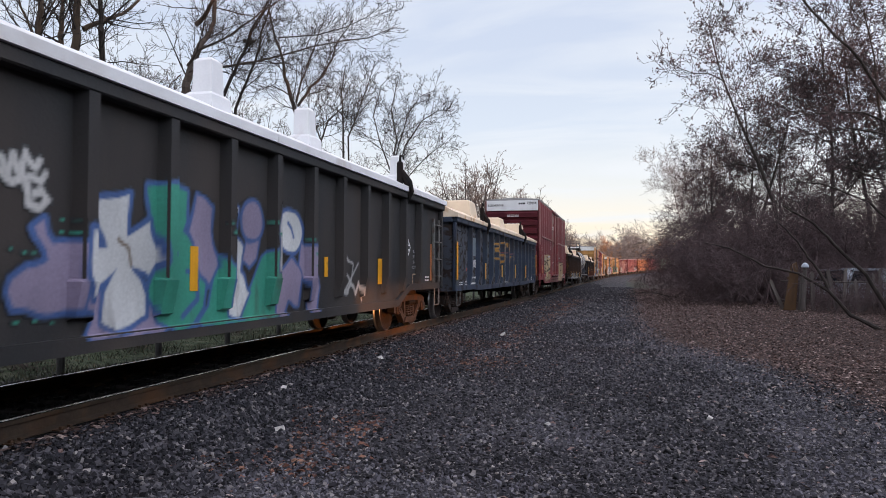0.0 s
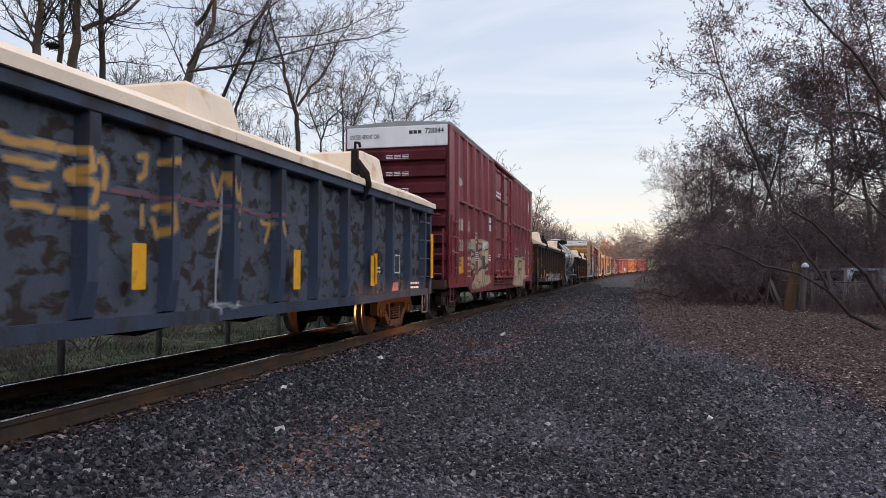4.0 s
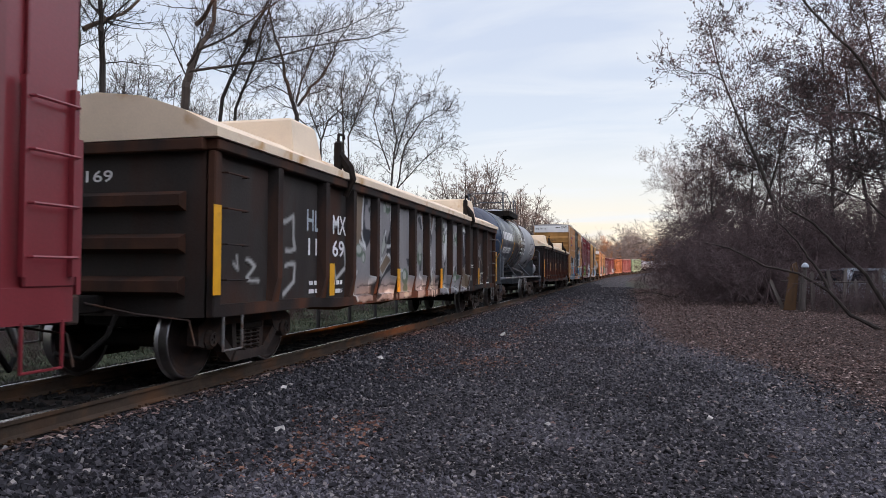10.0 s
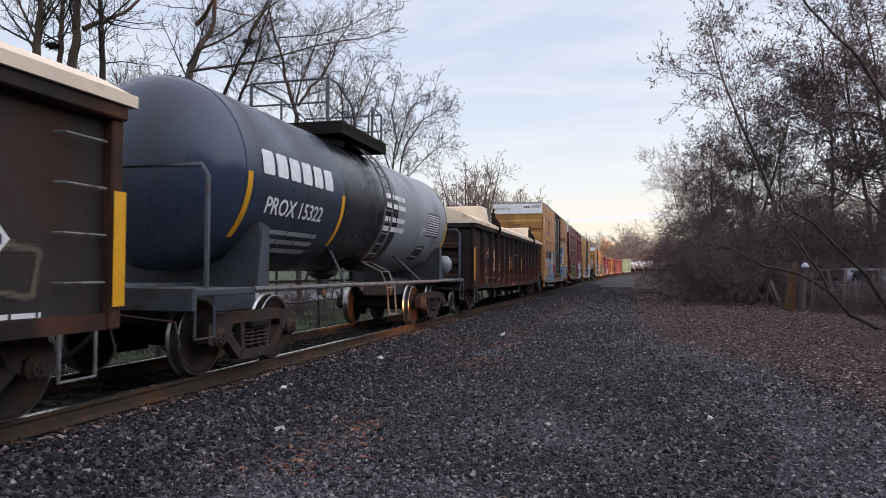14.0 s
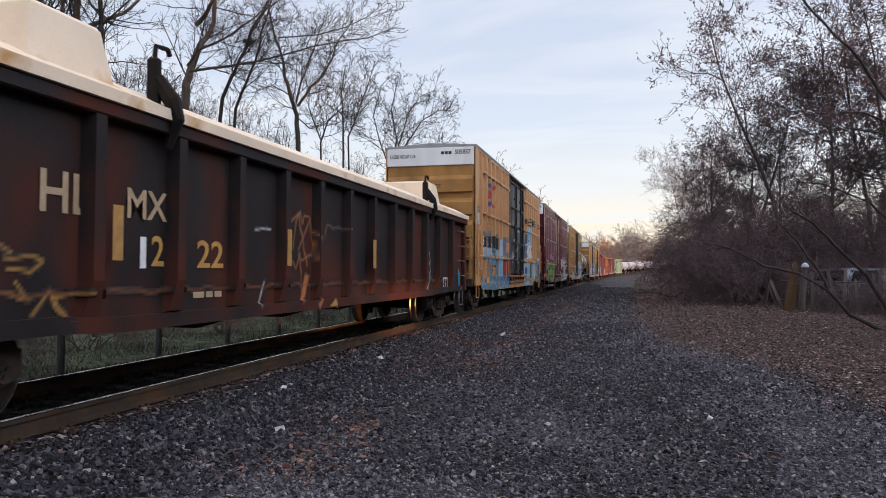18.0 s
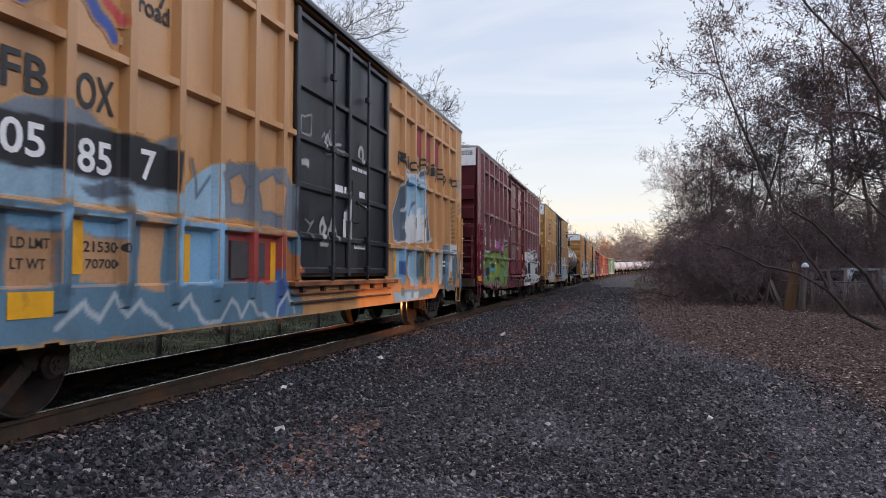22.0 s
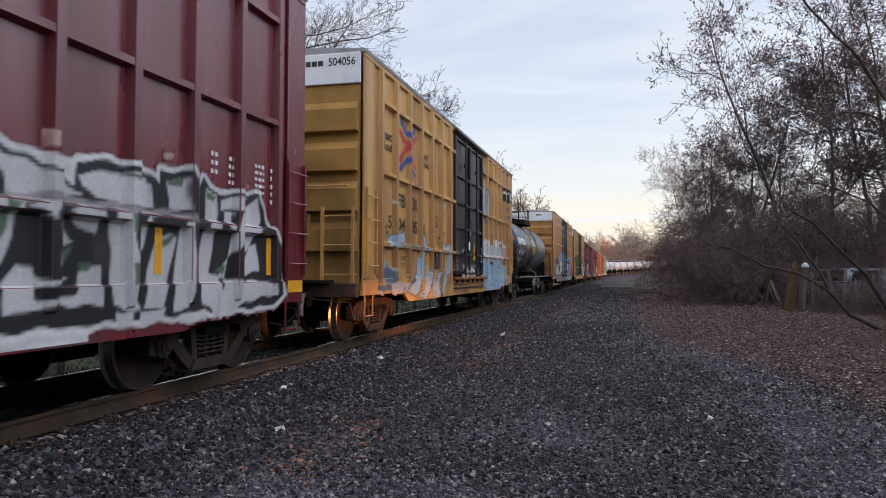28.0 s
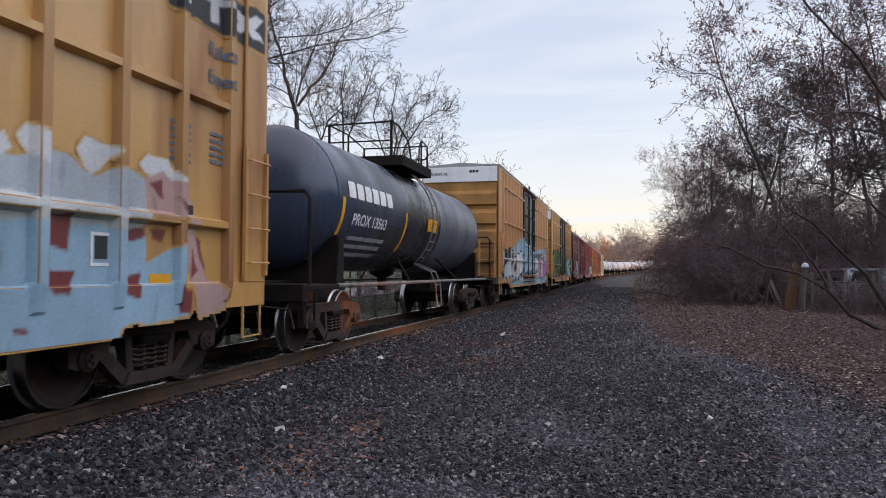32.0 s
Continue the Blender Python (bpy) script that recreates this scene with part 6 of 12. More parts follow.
P = {
    "rust_post": surf("rusty_brown_post_paint", (0.022, 0.016, 0.014), 0.7, 0, 0.3, 1.4, (0.11, 0.045, 0.024), 0.58, 0.12, 1.3, 2.5, spec=0.2),
    "tank_grey": surf("tank_light_grey_paint", (0.25, 0.255, 0.27), 0.4, 0, 0.12, 0.9, (0.13, 0.12, 0.12), 0.63, 0.12, 0.8, 4.0),
    "g1": surf("gondola_black_grey_paint", (0.026, 0.026, 0.027), 0.6, 0, 0.25, 1.2, (0.06, 0.05, 0.044), 0.55, 0.15, 0.9, 3.0, spec=0.3),
    "g2_post": surf("gondola_dark_blue_posts", (0.035, 0.048, 0.075), 0.55, 0, 0.3, 1.5, (0.035, 0.025, 0.02), 0.6, 0.1, 2.0, 2.5, spec=0.3),
    "g2": surf("gondola_blue_paint_peeling", (0.062, 0.07, 0.088), 0.55, 0, 0.3, 1.2, (0.03, 0.021, 0.017), 0.53, 0.05, 4.2, 0.7, spec=0.3),
    "g4": surf("gondola_brown_black_paint", (0.036, 0.03, 0.027), 0.65, 0, 0.3, 1.4, (0.06, 0.028, 0.018), 0.62, 0.12, 1.1, 3.5, spec=0.2),
    "g6": surf("gondola_dark_brown_paint", (0.02, 0.0145, 0.014), 0.62, 0, 0.3, 1.4, (0.075, 0.022, 0.013), 0.54, 0.1, 1.0, 2.0, spec=0.2),
    "red": surf("box_car_red_paint", (0.225, 0.026, 0.034), 0.38, 0, 0.2, 0.8, (0.11, 0.03, 0.03), 0.6, 0.15, 0.8, 4.0, bump=0.06, spec=0.7),
    "maroon": surf("box_car_maroon_paint", (0.16, 0.018, 0.026), 0.26, 0, 0.16, 0.8, (0.07, 0.016, 0.018), 0.6, 0.15, 0.8, 4.0, bump=0.05, spec=1.0),
    "gold": surf("box_car_yellow_paint", (0.52, 0.26, 0.095), 0.36, 0, 0.14, 0.9, (0.33, 0.15, 0.05), 0.62, 0.13, 0.9, 5.0, bump=0.08, spec=0.8),
    "gold2": surf("box_car_bright_yellow_paint", (0.54, 0.3, 0.085), 0.36, 0, 0.16, 0.9, (0.28, 0.12, 0.04), 0.58, 0.14, 1.1, 4.0, bump=0.08, spec=0.8),
    "door_black": surf("box_car_black_door", (0.011, 0.013, 0.018), 0.36, 0, 0.3, 1.0, (0.035, 0.03, 0.028), 0.64, 0.12, 1.2, 3.0, bump=0.09, spec=0.55),
    "roof": surf("galvanised_roof", (0.30, 0.30, 0.31), 0.5, 0.5, 0.15, 1.5, (0.16, 0.1, 0.07), 0.62, 0.1, 1.0),
    "tank": surf("tank_charcoal_blue_paint", (0.036, 0.052, 0.085), 0.22, 0, 0.15, 0.8, (0.03, 0.03, 0.033), 0.6, 0.15, 0.8, 3.0, bump=0.05, spec=0.5),
    "tank_slate": surf("tank_slate_paint", (0.1, 0.112, 0.14), 0.3, 0, 0.15, 0.9, (0.05, 0.05, 0.055), 0.6, 0.1, 0.8, 3.0),
    "tank_stain": surf("tank_spill_black", (0.011, 0.012, 0.015), 0.16, 0, 0.2, 0.9, (0.03, 0.032, 0.038), 0.62, 0.1, 0.9, 4.0),
    "tank_white": surf("tank_white_paint", (0.30, 0.33, 0.38), 0.5, 0, 0.12, 0.8, (0.3, 0.28, 0.26), 0.66, 0.12, 0.8, 3.0),
    "orange": surf("box_car_orange_paint", (0.42, 0.15, 0.04), 0.5, 0, 0.15, 0.9, (0.25, 0.09, 0.04), 0.62, 0.13, 0.9, 4.0),
    "brick": surf("box_car_brick_red_paint", (0.24, 0.045, 0.04), 0.5, 0, 0.15, 0.9, (0.3, 0.2, 0.17), 0.64, 0.13, 0.9, 4.0),
    "green": surf("box_car_pale_green_paint", (0.24, 0.36, 0.22), 0.5, 0, 0.15, 0.9, (0.3, 0.3, 0.26), 0.62, 0.13, 0.9, 4.0),
}

POSTS = {"g1": [1.11 + 1.1 * i for i in range(14)], "g2": [1.95 + 1.13 * i for i in range(14)],
         "g4": [1.45, 2.95, 4.05, 5.2, 6.35, 7.55, 8.64, 9.74, 10.86, 11.95, 13.0, 14.1, 15.6], "g6": [1.5, 2.95, 4.1, 5.25, 6.4, 7.5, 8.65, 9.8, 10.95, 12.1, 13.25, 14.4, 15.7]}
LAYS = {"b3": (0.8, 1.05, (3.18,), 6.48, 10.22), "b7": (0.80, 0.742, (1.74, 3.12, 4.42), 6.38, 10.28), "b8": (0.79, 0.92, (1.74, 3.14, 4.46), 6.42, 10.32),
        "b9": (0.86, 0.885, (1.76, 3.09, 4.4), 6.74, 10.48), "b11": (0.82, 0.78, (1.74, 3.12, 4.42), 6.4, 10.3),
        "f0": (1.05, 1.05, (1.74, 3.1, 4.4), 6.4, 10.2), "f1": (1.05, 1.05, (3.1,), 6.4, 10.2), "f2": (1.05, 1.05, (3.1,), 6.4, 10.2)}


def box(key, u0, u1, label, paint, door):
    first, gap, belts, a, b = LAYS[key]
    return boxcar(u0, u1, label, P[paint], P["roof"], P[door], (first, gap), belts, (a, b), pitch=0.585 if key == "b8" else 0.69 if paint.startswith("gold") else 0.43, foot=1.59 if paint.startswith("gold") else 1.115)


G1 = gondola(-77.6, -60.25, "black steel gondola car with painted letters and white lid", P["g1"], P["g1"], M["cover_white"], POSTS["g1"],
             [(7.85, 0.22, 0.75), (10.45, 0.22, 0.75), (15.0, 0.22, 0.75)], [14.35, 3.0], "white moulded lid", belly=0.12, tall_humps=True, arch=0.44, zt=2.87)
G2 = gondola(-58.85, -41.6, "blue peeling gondola car with cream-edged white lid", P["g2"], P["g2_post"], M["cover_cream"], POSTS["g2"],
             [(3.2, 0.9, 0.62), (8.6, 0.9, 0.5), (13.9, 0.9, 0.62)], [4.2, 12.8], "cream-white moulded lid")
B3 = box("b3", -39.75, -23.15, "dark red high box car with ribbed sides and white markings", "red", "red")
G4 = gondola(-21.15, -3.85, "brown-black gondola car covered in grey painted letters, cream lid", P["g4"], P["rust_post"], M["cover_cream"], POSTS["g4"],
             [(2.7, 0.8, 0.62), (14.2, 0.8, 0.62)], [3.75, 13.1], "cream moulded lid")
T5 = tank_car(3.73, "charcoal blue tank car with white lettering and amber stripes", P["tank"], M["tank_trim"], half=5.7, r=1.25, zc=2.50, rear=P["tank_grey"])
G6 = gondola(11.31, 28.6, "dark brown gondola car with cream lid", P["g6"], P["g6"], M["cover_cream"], POSTS["g6"],
             [(2.85, 0.8, 0.62), (14.6, 0.8, 0.62)], [3.9, 13.6], "cream moulded lid")
B7 = box("b7", 30.12, 46.6, "yellow ochre box car with black door and blue graffiti", "gold", "door_black")
B8 = box("b8", 48.85, 65.35, "maroon box car with green and white graffiti", "maroon", "maroon")
B9 = box("b9", 67.7, 84.2, "bright yellow box car with black door and pale graffiti", "gold2", "door_black")
def tank_gear(car, sill):
    """Hand brake wheel and air reservoir on the far platform."""
    y = sill - 0.55
    part("air_reservoir", MB().lathe([(-0.75, 0.0), (-0.74, 0.12), (-0.66, 0.22), (-0.6, 0.235), (0.6, 0.235), (0.66, 0.22), (0.74, 0.12), (0.75, 0.0)], 0, (0.45, y, 1.45), 22), P["tank_grey"], car, "pale grey air reservoir", True)
    for x in (0.0, 0.9):
        part("reservoir_band", MB().lathe([(-0.03, 0.237), (-0.03, 0.245), (0.03, 0.245), (0.03, 0.237)], 0, (x, y, 1.45), 22), M["pale_iron"], car)
        part("reservoir_foot", MB().box(x - 0.05, x + 0.05, y - 0.2, y + 0.2, 1.05, 1.26, 0.01), M["tank_trim"], car)
    wh = part("brake_wheel", MB().lathe([(-0.015, 0.26), (-0.015, 0.29), (0.015, 0.29), (0.015, 0.26)], 1, (0.25, y - 0.35, 2.0), 24, False), M["steel_dark"], car, "spoked hand brake wheel")
    for i in range(6):
        a = i * math.pi / 3
        part("spoke", MB().tube([(0.25, y - 0.35, 2.0), (0.25 + 0.27 * math.cos(a), y - 0.35, 2.0 + 0.27 * math.sin(a))], 0.012, 5), M["steel_dark"], wh)
    part("brake_stand", MB().box(0.2, 0.3, y - 0.3, y - 0.2, 1.06, 2.05, 0.01), M["tank_trim"], car)


tank_gear(T5, 6.35)
T10 = tank_car(92.7, "charcoal tank car with white lettering and dark platform", P["tank"], M["steel_dark"], half=6.3, r=1.23, zc=2.48, sill=7.3, dome_white=False, rear=P["tank_slate"])
B11 = box("b11", 101.2, 117.7, "orange-yellow box car with graffiti along its sill", "gold", "door_black")
FAR_BOX = [(120.0, "gold2", "door_black", "yellow box car with black door and green graffiti", True), (138.9, "maroon", "maroon", "dark red box car with grey graffiti", False),
           (157.7, "brick", "brick", "brick red box car with faded sides", False), (176.5, "orange", "orange", "faded orange box car", False),
           (195.3, "brick", "brick", "red box car with pale patches", False), (214.1, "green", "green", "pale green box car", False)]
FARS = [boxcar(u, u + 16.5, lab, P[p], P["roof"], P[d], (1.05, 1.05), [3.1] if not w else [1.74, 3.1, 4.4], (6.4, 10.2), white_end=w, keyed=False, detail=False, top=5.1 if w else 4.75)
        for u, p, d, lab, w in FAR_BOX]
for i in range(11):
    tank_car(239.5 + 14.4 * i, "white tank car with black underframe", P["tank_white"], M["under"], half=5.6, r=1.4, zc=2.6, sill=6.1, keyed=False, detail=False)
# ---- painted letters and patches: fills, ovals and lines in metres from the near end and above the rail ----
import collections

INK = {
    'lav': (0.3, 0.25, 0.35),
    'wht': (0.62, 0.63, 0.62),
    'cream': (0.52, 0.38, 0.235),
    'teal': (0.05, 0.3, 0.21),
    'blue': (0.06, 0.12, 0.3),
    'drk': (0.018, 0.018, 0.02),
    'gry': (0.27, 0.255, 0.25),
    'tan': (0.2, 0.145, 0.095),
    'grn': (0.1, 0.15, 0.1),
    'pale': (0.45, 0.47, 0.42),
    'steel': (0.11, 0.2, 0.27),
    'lblue': (0.3, 0.45, 0.55),
    'sky': (0.22, 0.42, 0.6),
    'cloud': (0.17, 0.19, 0.22),
    'gold': (0.5, 0.26, 0.06),
    'leaf': (0.16, 0.24, 0.05),
    'pink': (0.45, 0.16, 0.36),
    'aqua': (0.04, 0.33, 0.55),
    'silver': (0.53, 0.53, 0.53),
    'brn': (0.19, 0.045, 0.04),
    'mist': (0.42, 0.47, 0.5),
    'slate': (0.1, 0.13, 0.17),
    'rose': (0.42, 0.17, 0.14),
    'red': (0.35, 0.05, 0.04),
    'tagw': (0.48, 0.47, 0.45),
    'door': (0.022, 0.023, 0.026),
    'xred': (0.5, 0.06, 0.06),
    'xblue': (0.05, 0.09, 0.33),
    'orng': (0.45, 0.16, 0.05),
    'fog': (0.36, 0.37, 0.38),
    'gry2': (0.29, 0.275, 0.275),
    'brn2': (0.13, 0.075, 0.055),
    'inky': (0.03, 0.033, 0.04),
    'gold2': (0.5, 0.3, 0.1),
    'orng2': (0.5, 0.27, 0.13),
    'steel2': (0.09, 0.15, 0.2),
    'rose2': (0.45, 0.3, 0.27),
}
ART = collections.defaultdict(list)


def ink(car, kind, colour, width, edge, *pts):
    ART[car].append((kind, colour, width, edge, [(pts[i], pts[i + 1]) for i in range(0, len(pts), 2)]))


ink('g1', 'f', 'lav', 0.05, 'blue', 5.04, 1.59, 5.11, 1.63, 5.14, 1.53, 5.23, 1.46, 5.5, 1.47, 5.51, 0.93, 5.05, 0.93, 4.86, 0.97, 4.79, 1.08, 4.82, 1.16, 4.98, 1.27, 5.19, 1.33, 5.17, 1.42, 5.06, 1.51)
ink('g1', 'f', 'lav', 0.04, 'blue', 5.51, 1.15, 6.63, 1.11, 6.73, 0.8, 6.55, 0.65, 5.58, 0.66, 5.68, 0.86, 5.51, 0.94)
ink('g1', 'f', 'teal', 0.05, 'blue', 6.36, 2.05, 6.78, 2.13, 6.98, 2.04, 7, 1.78, 6.94, 1.66, 7.19, 1.49, 7.36, 1.25, 7.33, 0.89, 7.11, 0.69, 6.82, 0.65, 6.55, 0.78, 6.39, 1.03, 6.58, 1.41, 6.42, 1.68)
ink('g1', 'f', 'teal', 0.04, 'blue', 7.57, 1.41, 7.87, 1.25, 8.26, 0.98, 8.59, 1.43, 8.93, 1.55, 8.98, 0.67, 8.14, 0.64, 7.53, 0.66, 7.21, 0.68, 7.44, 0.88)
ink('g1', 'f', 'lav', 0.045, 'blue', 7.18, 2.06, 7.48, 1.97, 7.42, 1.68, 7.57, 1.31, 7.41, 1.1, 7.22, 1.31, 7.14, 1.58, 7.04, 1.66)
ink('g1', 'f', 'wht', 0.06, 'blue', 5.67, 1.83, 6.11, 1.95, 6.09, 1.56, 6.4, 1.71, 6.53, 1.36, 6.41, 1.22, 6.13, 1.3, 6.36, 1.03, 6.34, 0.82, 5.96, 0.72, 5.78, 0.81, 5.81, 1.05, 5.94, 1.25, 5.57, 1.03, 5.5, 1.2, 5.53, 1.6, 5.64, 1.58, 5.66, 1.44, 5.83, 1.44)
ink('g1', 'l', 'tan', 0.02, '', 5.97, 1.53, 6.09, 1.45, 6.14, 1.3)
ink('g1', 'f', 'wht', 0.045, 'blue', 7.88, 2.02, 8, 1.98, 7.93, 1.65, 8.11, 1.52, 8.06, 1.25, 8.26, 0.98, 8.07, 0.72, 7.82, 0.73, 7.78, 1.12, 7.86, 1.51, 7.8, 1.77)
ink('g1', 'e', 'lav', 0.05, 'blue', 8.33, 1.86, 0.24, 0.23)
ink('g1', 'f', 'lav', 0.04, 'blue', 8.2, 1.59, 8.49, 1.62, 8.45, 1.43, 8.25, 1.29, 8.12, 1.39)
ink('g1', 'f', 'wht', 0.03, 'blue', 8.99, 2.3, 9.08, 2.07, 8.96, 1.47, 8.97, 1.18, 8.82, 1.25, 8.83, 1.83)
ink('g1', 'e', 'wht', 0.055, 'blue', 9.36, 1.79, 0.35, 0.27)
ink('g1', 'f', 'lav', 0.05, 'blue', 9, 1.18, 9.37, 1.41, 9.72, 1.26, 9.61, 0.79, 9.3, 0.87, 9.11, 0.6, 8.98, 0.67)
ink('g1', 'f', 'lav', 0.045, 'blue', 9.71, 1.65, 10, 1.58, 10.3, 1.01, 10.21, 0.6, 9.92, 0.65, 9.82, 1.1, 9.63, 1.33)
ink('g1', 'l', 'blue', 0.035, '', 7.02, 1.25, 7.22, 1.19, 7.21, 0.95, 6.96, 0.79)
ink('g1', 'l', 'blue', 0.03, '', 6.69, 1.42, 6.78, 1.39, 6.71, 1.35)
ink('g1', 'l', 'blue', 0.03, '', 9.28, 1.9, 9.45, 1.72)
ink('g1', 'e', 'teal', 0, '', 4.82, 1.41, 0.01, 0.01)
ink('g1', 'e', 'teal', 0, '', 4.95, 1.39, 0.02, 0.01)
ink('g1', 'e', 'teal', 0, '', 5.04, 1.38, 0.02, 0.01)
ink('g1', 'e', 'teal', 0, '', 4.88, 0.86, 0.02, 0.01)
ink('g1', 'e', 'teal', 0, '', 5.06, 0.86, 0.02, 0.01)
ink('g1', 'e', 'teal', 0, '', 5.23, 0.83, 0.02, 0.01)
ink('g1', 'e', 'teal', 0, '', 5.32, 1.66, 0.02, 0.01)
ink('g1', 'e', 'teal', 0, '', 5.43, 1.65, 0.02, 0.01)
ink('g1', 'e', 'teal', 0, '', 5.31, 1.56, 0.02, 0.01)
ink('g1', 'e', 'teal', 0, '', 5.42, 1.56, 0.02, 0.01)
ink('g1', 'e', 'teal', 0, '', 7.68, 1.79, 0.04, 0.02)
ink('g1', 'e', 'teal', 0, '', 7.74, 1.69, 0.04, 0.02)
ink('g1', 'e', 'teal', 0, '', 8.77, 1.87, 0.05, 0.02)
ink('g1', 'e', 'teal', 0, '', 8.84, 1.73, 0.05, 0.02)
ink('g1', 'e', 'teal', 0, '', 9.84, 1.7, 0.06, 0.02)
ink('g1', 'e', 'teal', 0, '', 9.96, 1.5, 0.06, 0.02)
ink('g1', 'e', 'teal', 0, '', 9.96, 1.34, 0.06, 0.02)
ink('g1', 'l', 'tagw', 0.03, '', 4.71, 2.08, 4.79, 1.95, 4.81, 2.1, 4.9, 1.97, 4.93, 2.14, 5.02, 2.02, 5.07, 2.1)
ink('g1', 'l', 'tagw', 0.03, '', 4.71, 1.98, 4.84, 1.92, 4.96, 1.95, 5.07, 1.92, 5.13, 2)
ink('g1', 'l', 'tagw', 0.03, '', 4.94, 1.89, 4.97, 1.76, 5.08, 1.73, 5.16, 1.8, 5.1, 1.86, 5.02, 1.83)
ink('g1', 'l', 'tagw', 0.018, '', 11.33, 1.49, 11.65, 1.35, 11.58, 1.07, 11.33, 1.26, 11.25, 0.89, 11.91, 1.4)
ink('g1', 'l', 'tagw', 0.03, '', 11.41, 0.94, 11.58, 1.07, 11.79, 0.88, 11.92, 1.07, 12.06, 0.77)
ink('g1', 'e', 'tagw', 0, '', 11.39, 0.92, 0.1, 0.06)
ink('g2', 'f', 'gold', 0, '', 5.55, 2.25, 6.19, 2.27, 6.16, 2.2, 5.64, 2.18)
ink('g2', 'f', 'gold', 0, '', 5.66, 2.1, 6.19, 2.12, 6.17, 2.06, 5.72, 2.04)
ink('g2', 'f', 'gold', 0, '', 5.72, 1.93, 6.13, 1.94, 6.12, 1.89, 5.77, 1.87)
ink('g2', 'f', 'gold', 0, '', 5.75, 1.77, 6.2, 1.78, 6.18, 1.72, 5.79, 1.71)
ink('g2', 'l', 'gold', 0.035, '', 6.21, 2.22, 6.41, 2.23, 6.46, 2.11, 6.29, 2.02, 6.5, 1.95, 6.44, 1.81)
ink('g2', 'l', 'gold', 0.035, '', 6.53, 2.19, 6.69, 2.22, 6.77, 2.13, 6.75, 2)
ink('g2', 'l', 'gold', 0.03, '', 6.26, 1.74, 6.44, 1.7, 6.77, 1.81)
ink('g2', 'l', 'gold', 0.03, '', 7.18, 2.32, 7.31, 2.35, 7.29, 2.18, 7.2, 2.12)
ink('g2', 'l', 'gold', 0.03, '', 7.47, 2.29, 7.66, 2.34, 7.73, 2.15, 7.7, 2.05)
ink('g2', 'l', 'gold', 0.03, '', 7.23, 1.83, 7.24, 1.69)
ink('g2', 'l', 'gold', 0.035, '', 7.42, 1.86, 7.54, 1.89, 7.61, 1.7, 7.45, 1.59, 7.39, 1.73)
ink('g2', 'l', 'gold', 0.03, '', 8.4, 2.3, 8.48, 2.07, 8.63, 2.34, 8.76, 2.08, 8.88, 2.34, 9.01, 2.07)
ink('g2', 'l', 'gold', 0.025, '', 8.36, 1.84, 8.56, 1.9, 8.57, 1.75, 8.38, 1.7)
ink('g2', 'l', 'gold', 0.025, '', 8.76, 1.94, 8.97, 1.91, 8.77, 1.78)
ink('g2', 'l', 'gold', 0.03, '', 9.5, 1.88, 9.73, 1.85, 9.6, 1.62)
ink('g2', 'l', 'gold', 0.03, '', 9.83, 1.86, 10.03, 1.59)
ink('g2', 'l', 'tagw', 0.015, '', 8.6, 2.17, 8.57, 1.59, 8.5, 1.17, 8.51, 0.77)
ink('g2', 'l', 'tagw', 0.015, '', 8.38, 0.88, 8.97, 0.86)
ink('g2', 'l', 'red', 0.01, '', 6.83, 1.96, 8.26, 1.98, 9.98, 1.96)
ink('b8', 'f', 'pink', 0, '', 0.38, 1.82, 0.57, 1.88, 0.66, 1.75, 0.58, 1.61, 0.42, 1.54, 0.35, 1.67)
ink('b8', 'l', 'tagw', 0.02, '', 0.27, 1.95, 0.32, 1.83, 0.38, 1.89, 0.42, 1.68, 0.26, 1.67)
ink('b8', 'l', 'tagw', 0.015, '', 0.27, 1.8, 0.44, 1.75)
ink('b8', 'l', 'pink', 0.03, '', 0.71, 1.82, 0.77, 1.65)
ink('b8', 'f', 'pink', 0, '', 1.93, 1.9, 1.95, 2.05, 2.03, 2.1, 2.16, 2.05, 2.31, 2, 2.23, 1.87, 2.42, 1.85, 2.04, 1.79)
ink('b8', 'f', 'pink', 0, '', 3.27, 2.16, 3.41, 2.32, 3.68, 2.35, 3.76, 2.21, 3.39, 2.03)
ink('b8', 'f', 'pink', 0, '', 4.35, 2.03, 4.43, 2.28, 4.7, 2.35, 4.82, 2.07, 4.62, 1.9)
ink('b8', 'f', 'pink', 0, '', 5.42, 1.86, 5.53, 2.04, 5.71, 1.83, 6.23, 1.72, 6.36, 1.59, 6.05, 1.26, 5.77, 1.26)
ink('b8', 'f', 'pink', 0, '', 1.96, 0.86, 2.11, 1.01, 2.33, 0.85, 2.42, 0.7, 1.91, 0.81)
ink('b8', 'f', 'pink', 0, '', 3.01, 0.75, 3.07, 0.95, 3.21, 0.7)
ink('b8', 'f', 'pink', 0, '', 3.49, 0.68, 3.56, 0.82, 3.87, 0.72)
ink('b8', 'f', 'pink', 0, '', 2.63, 0.83, 2.75, 0.92, 2.81, 0.76)
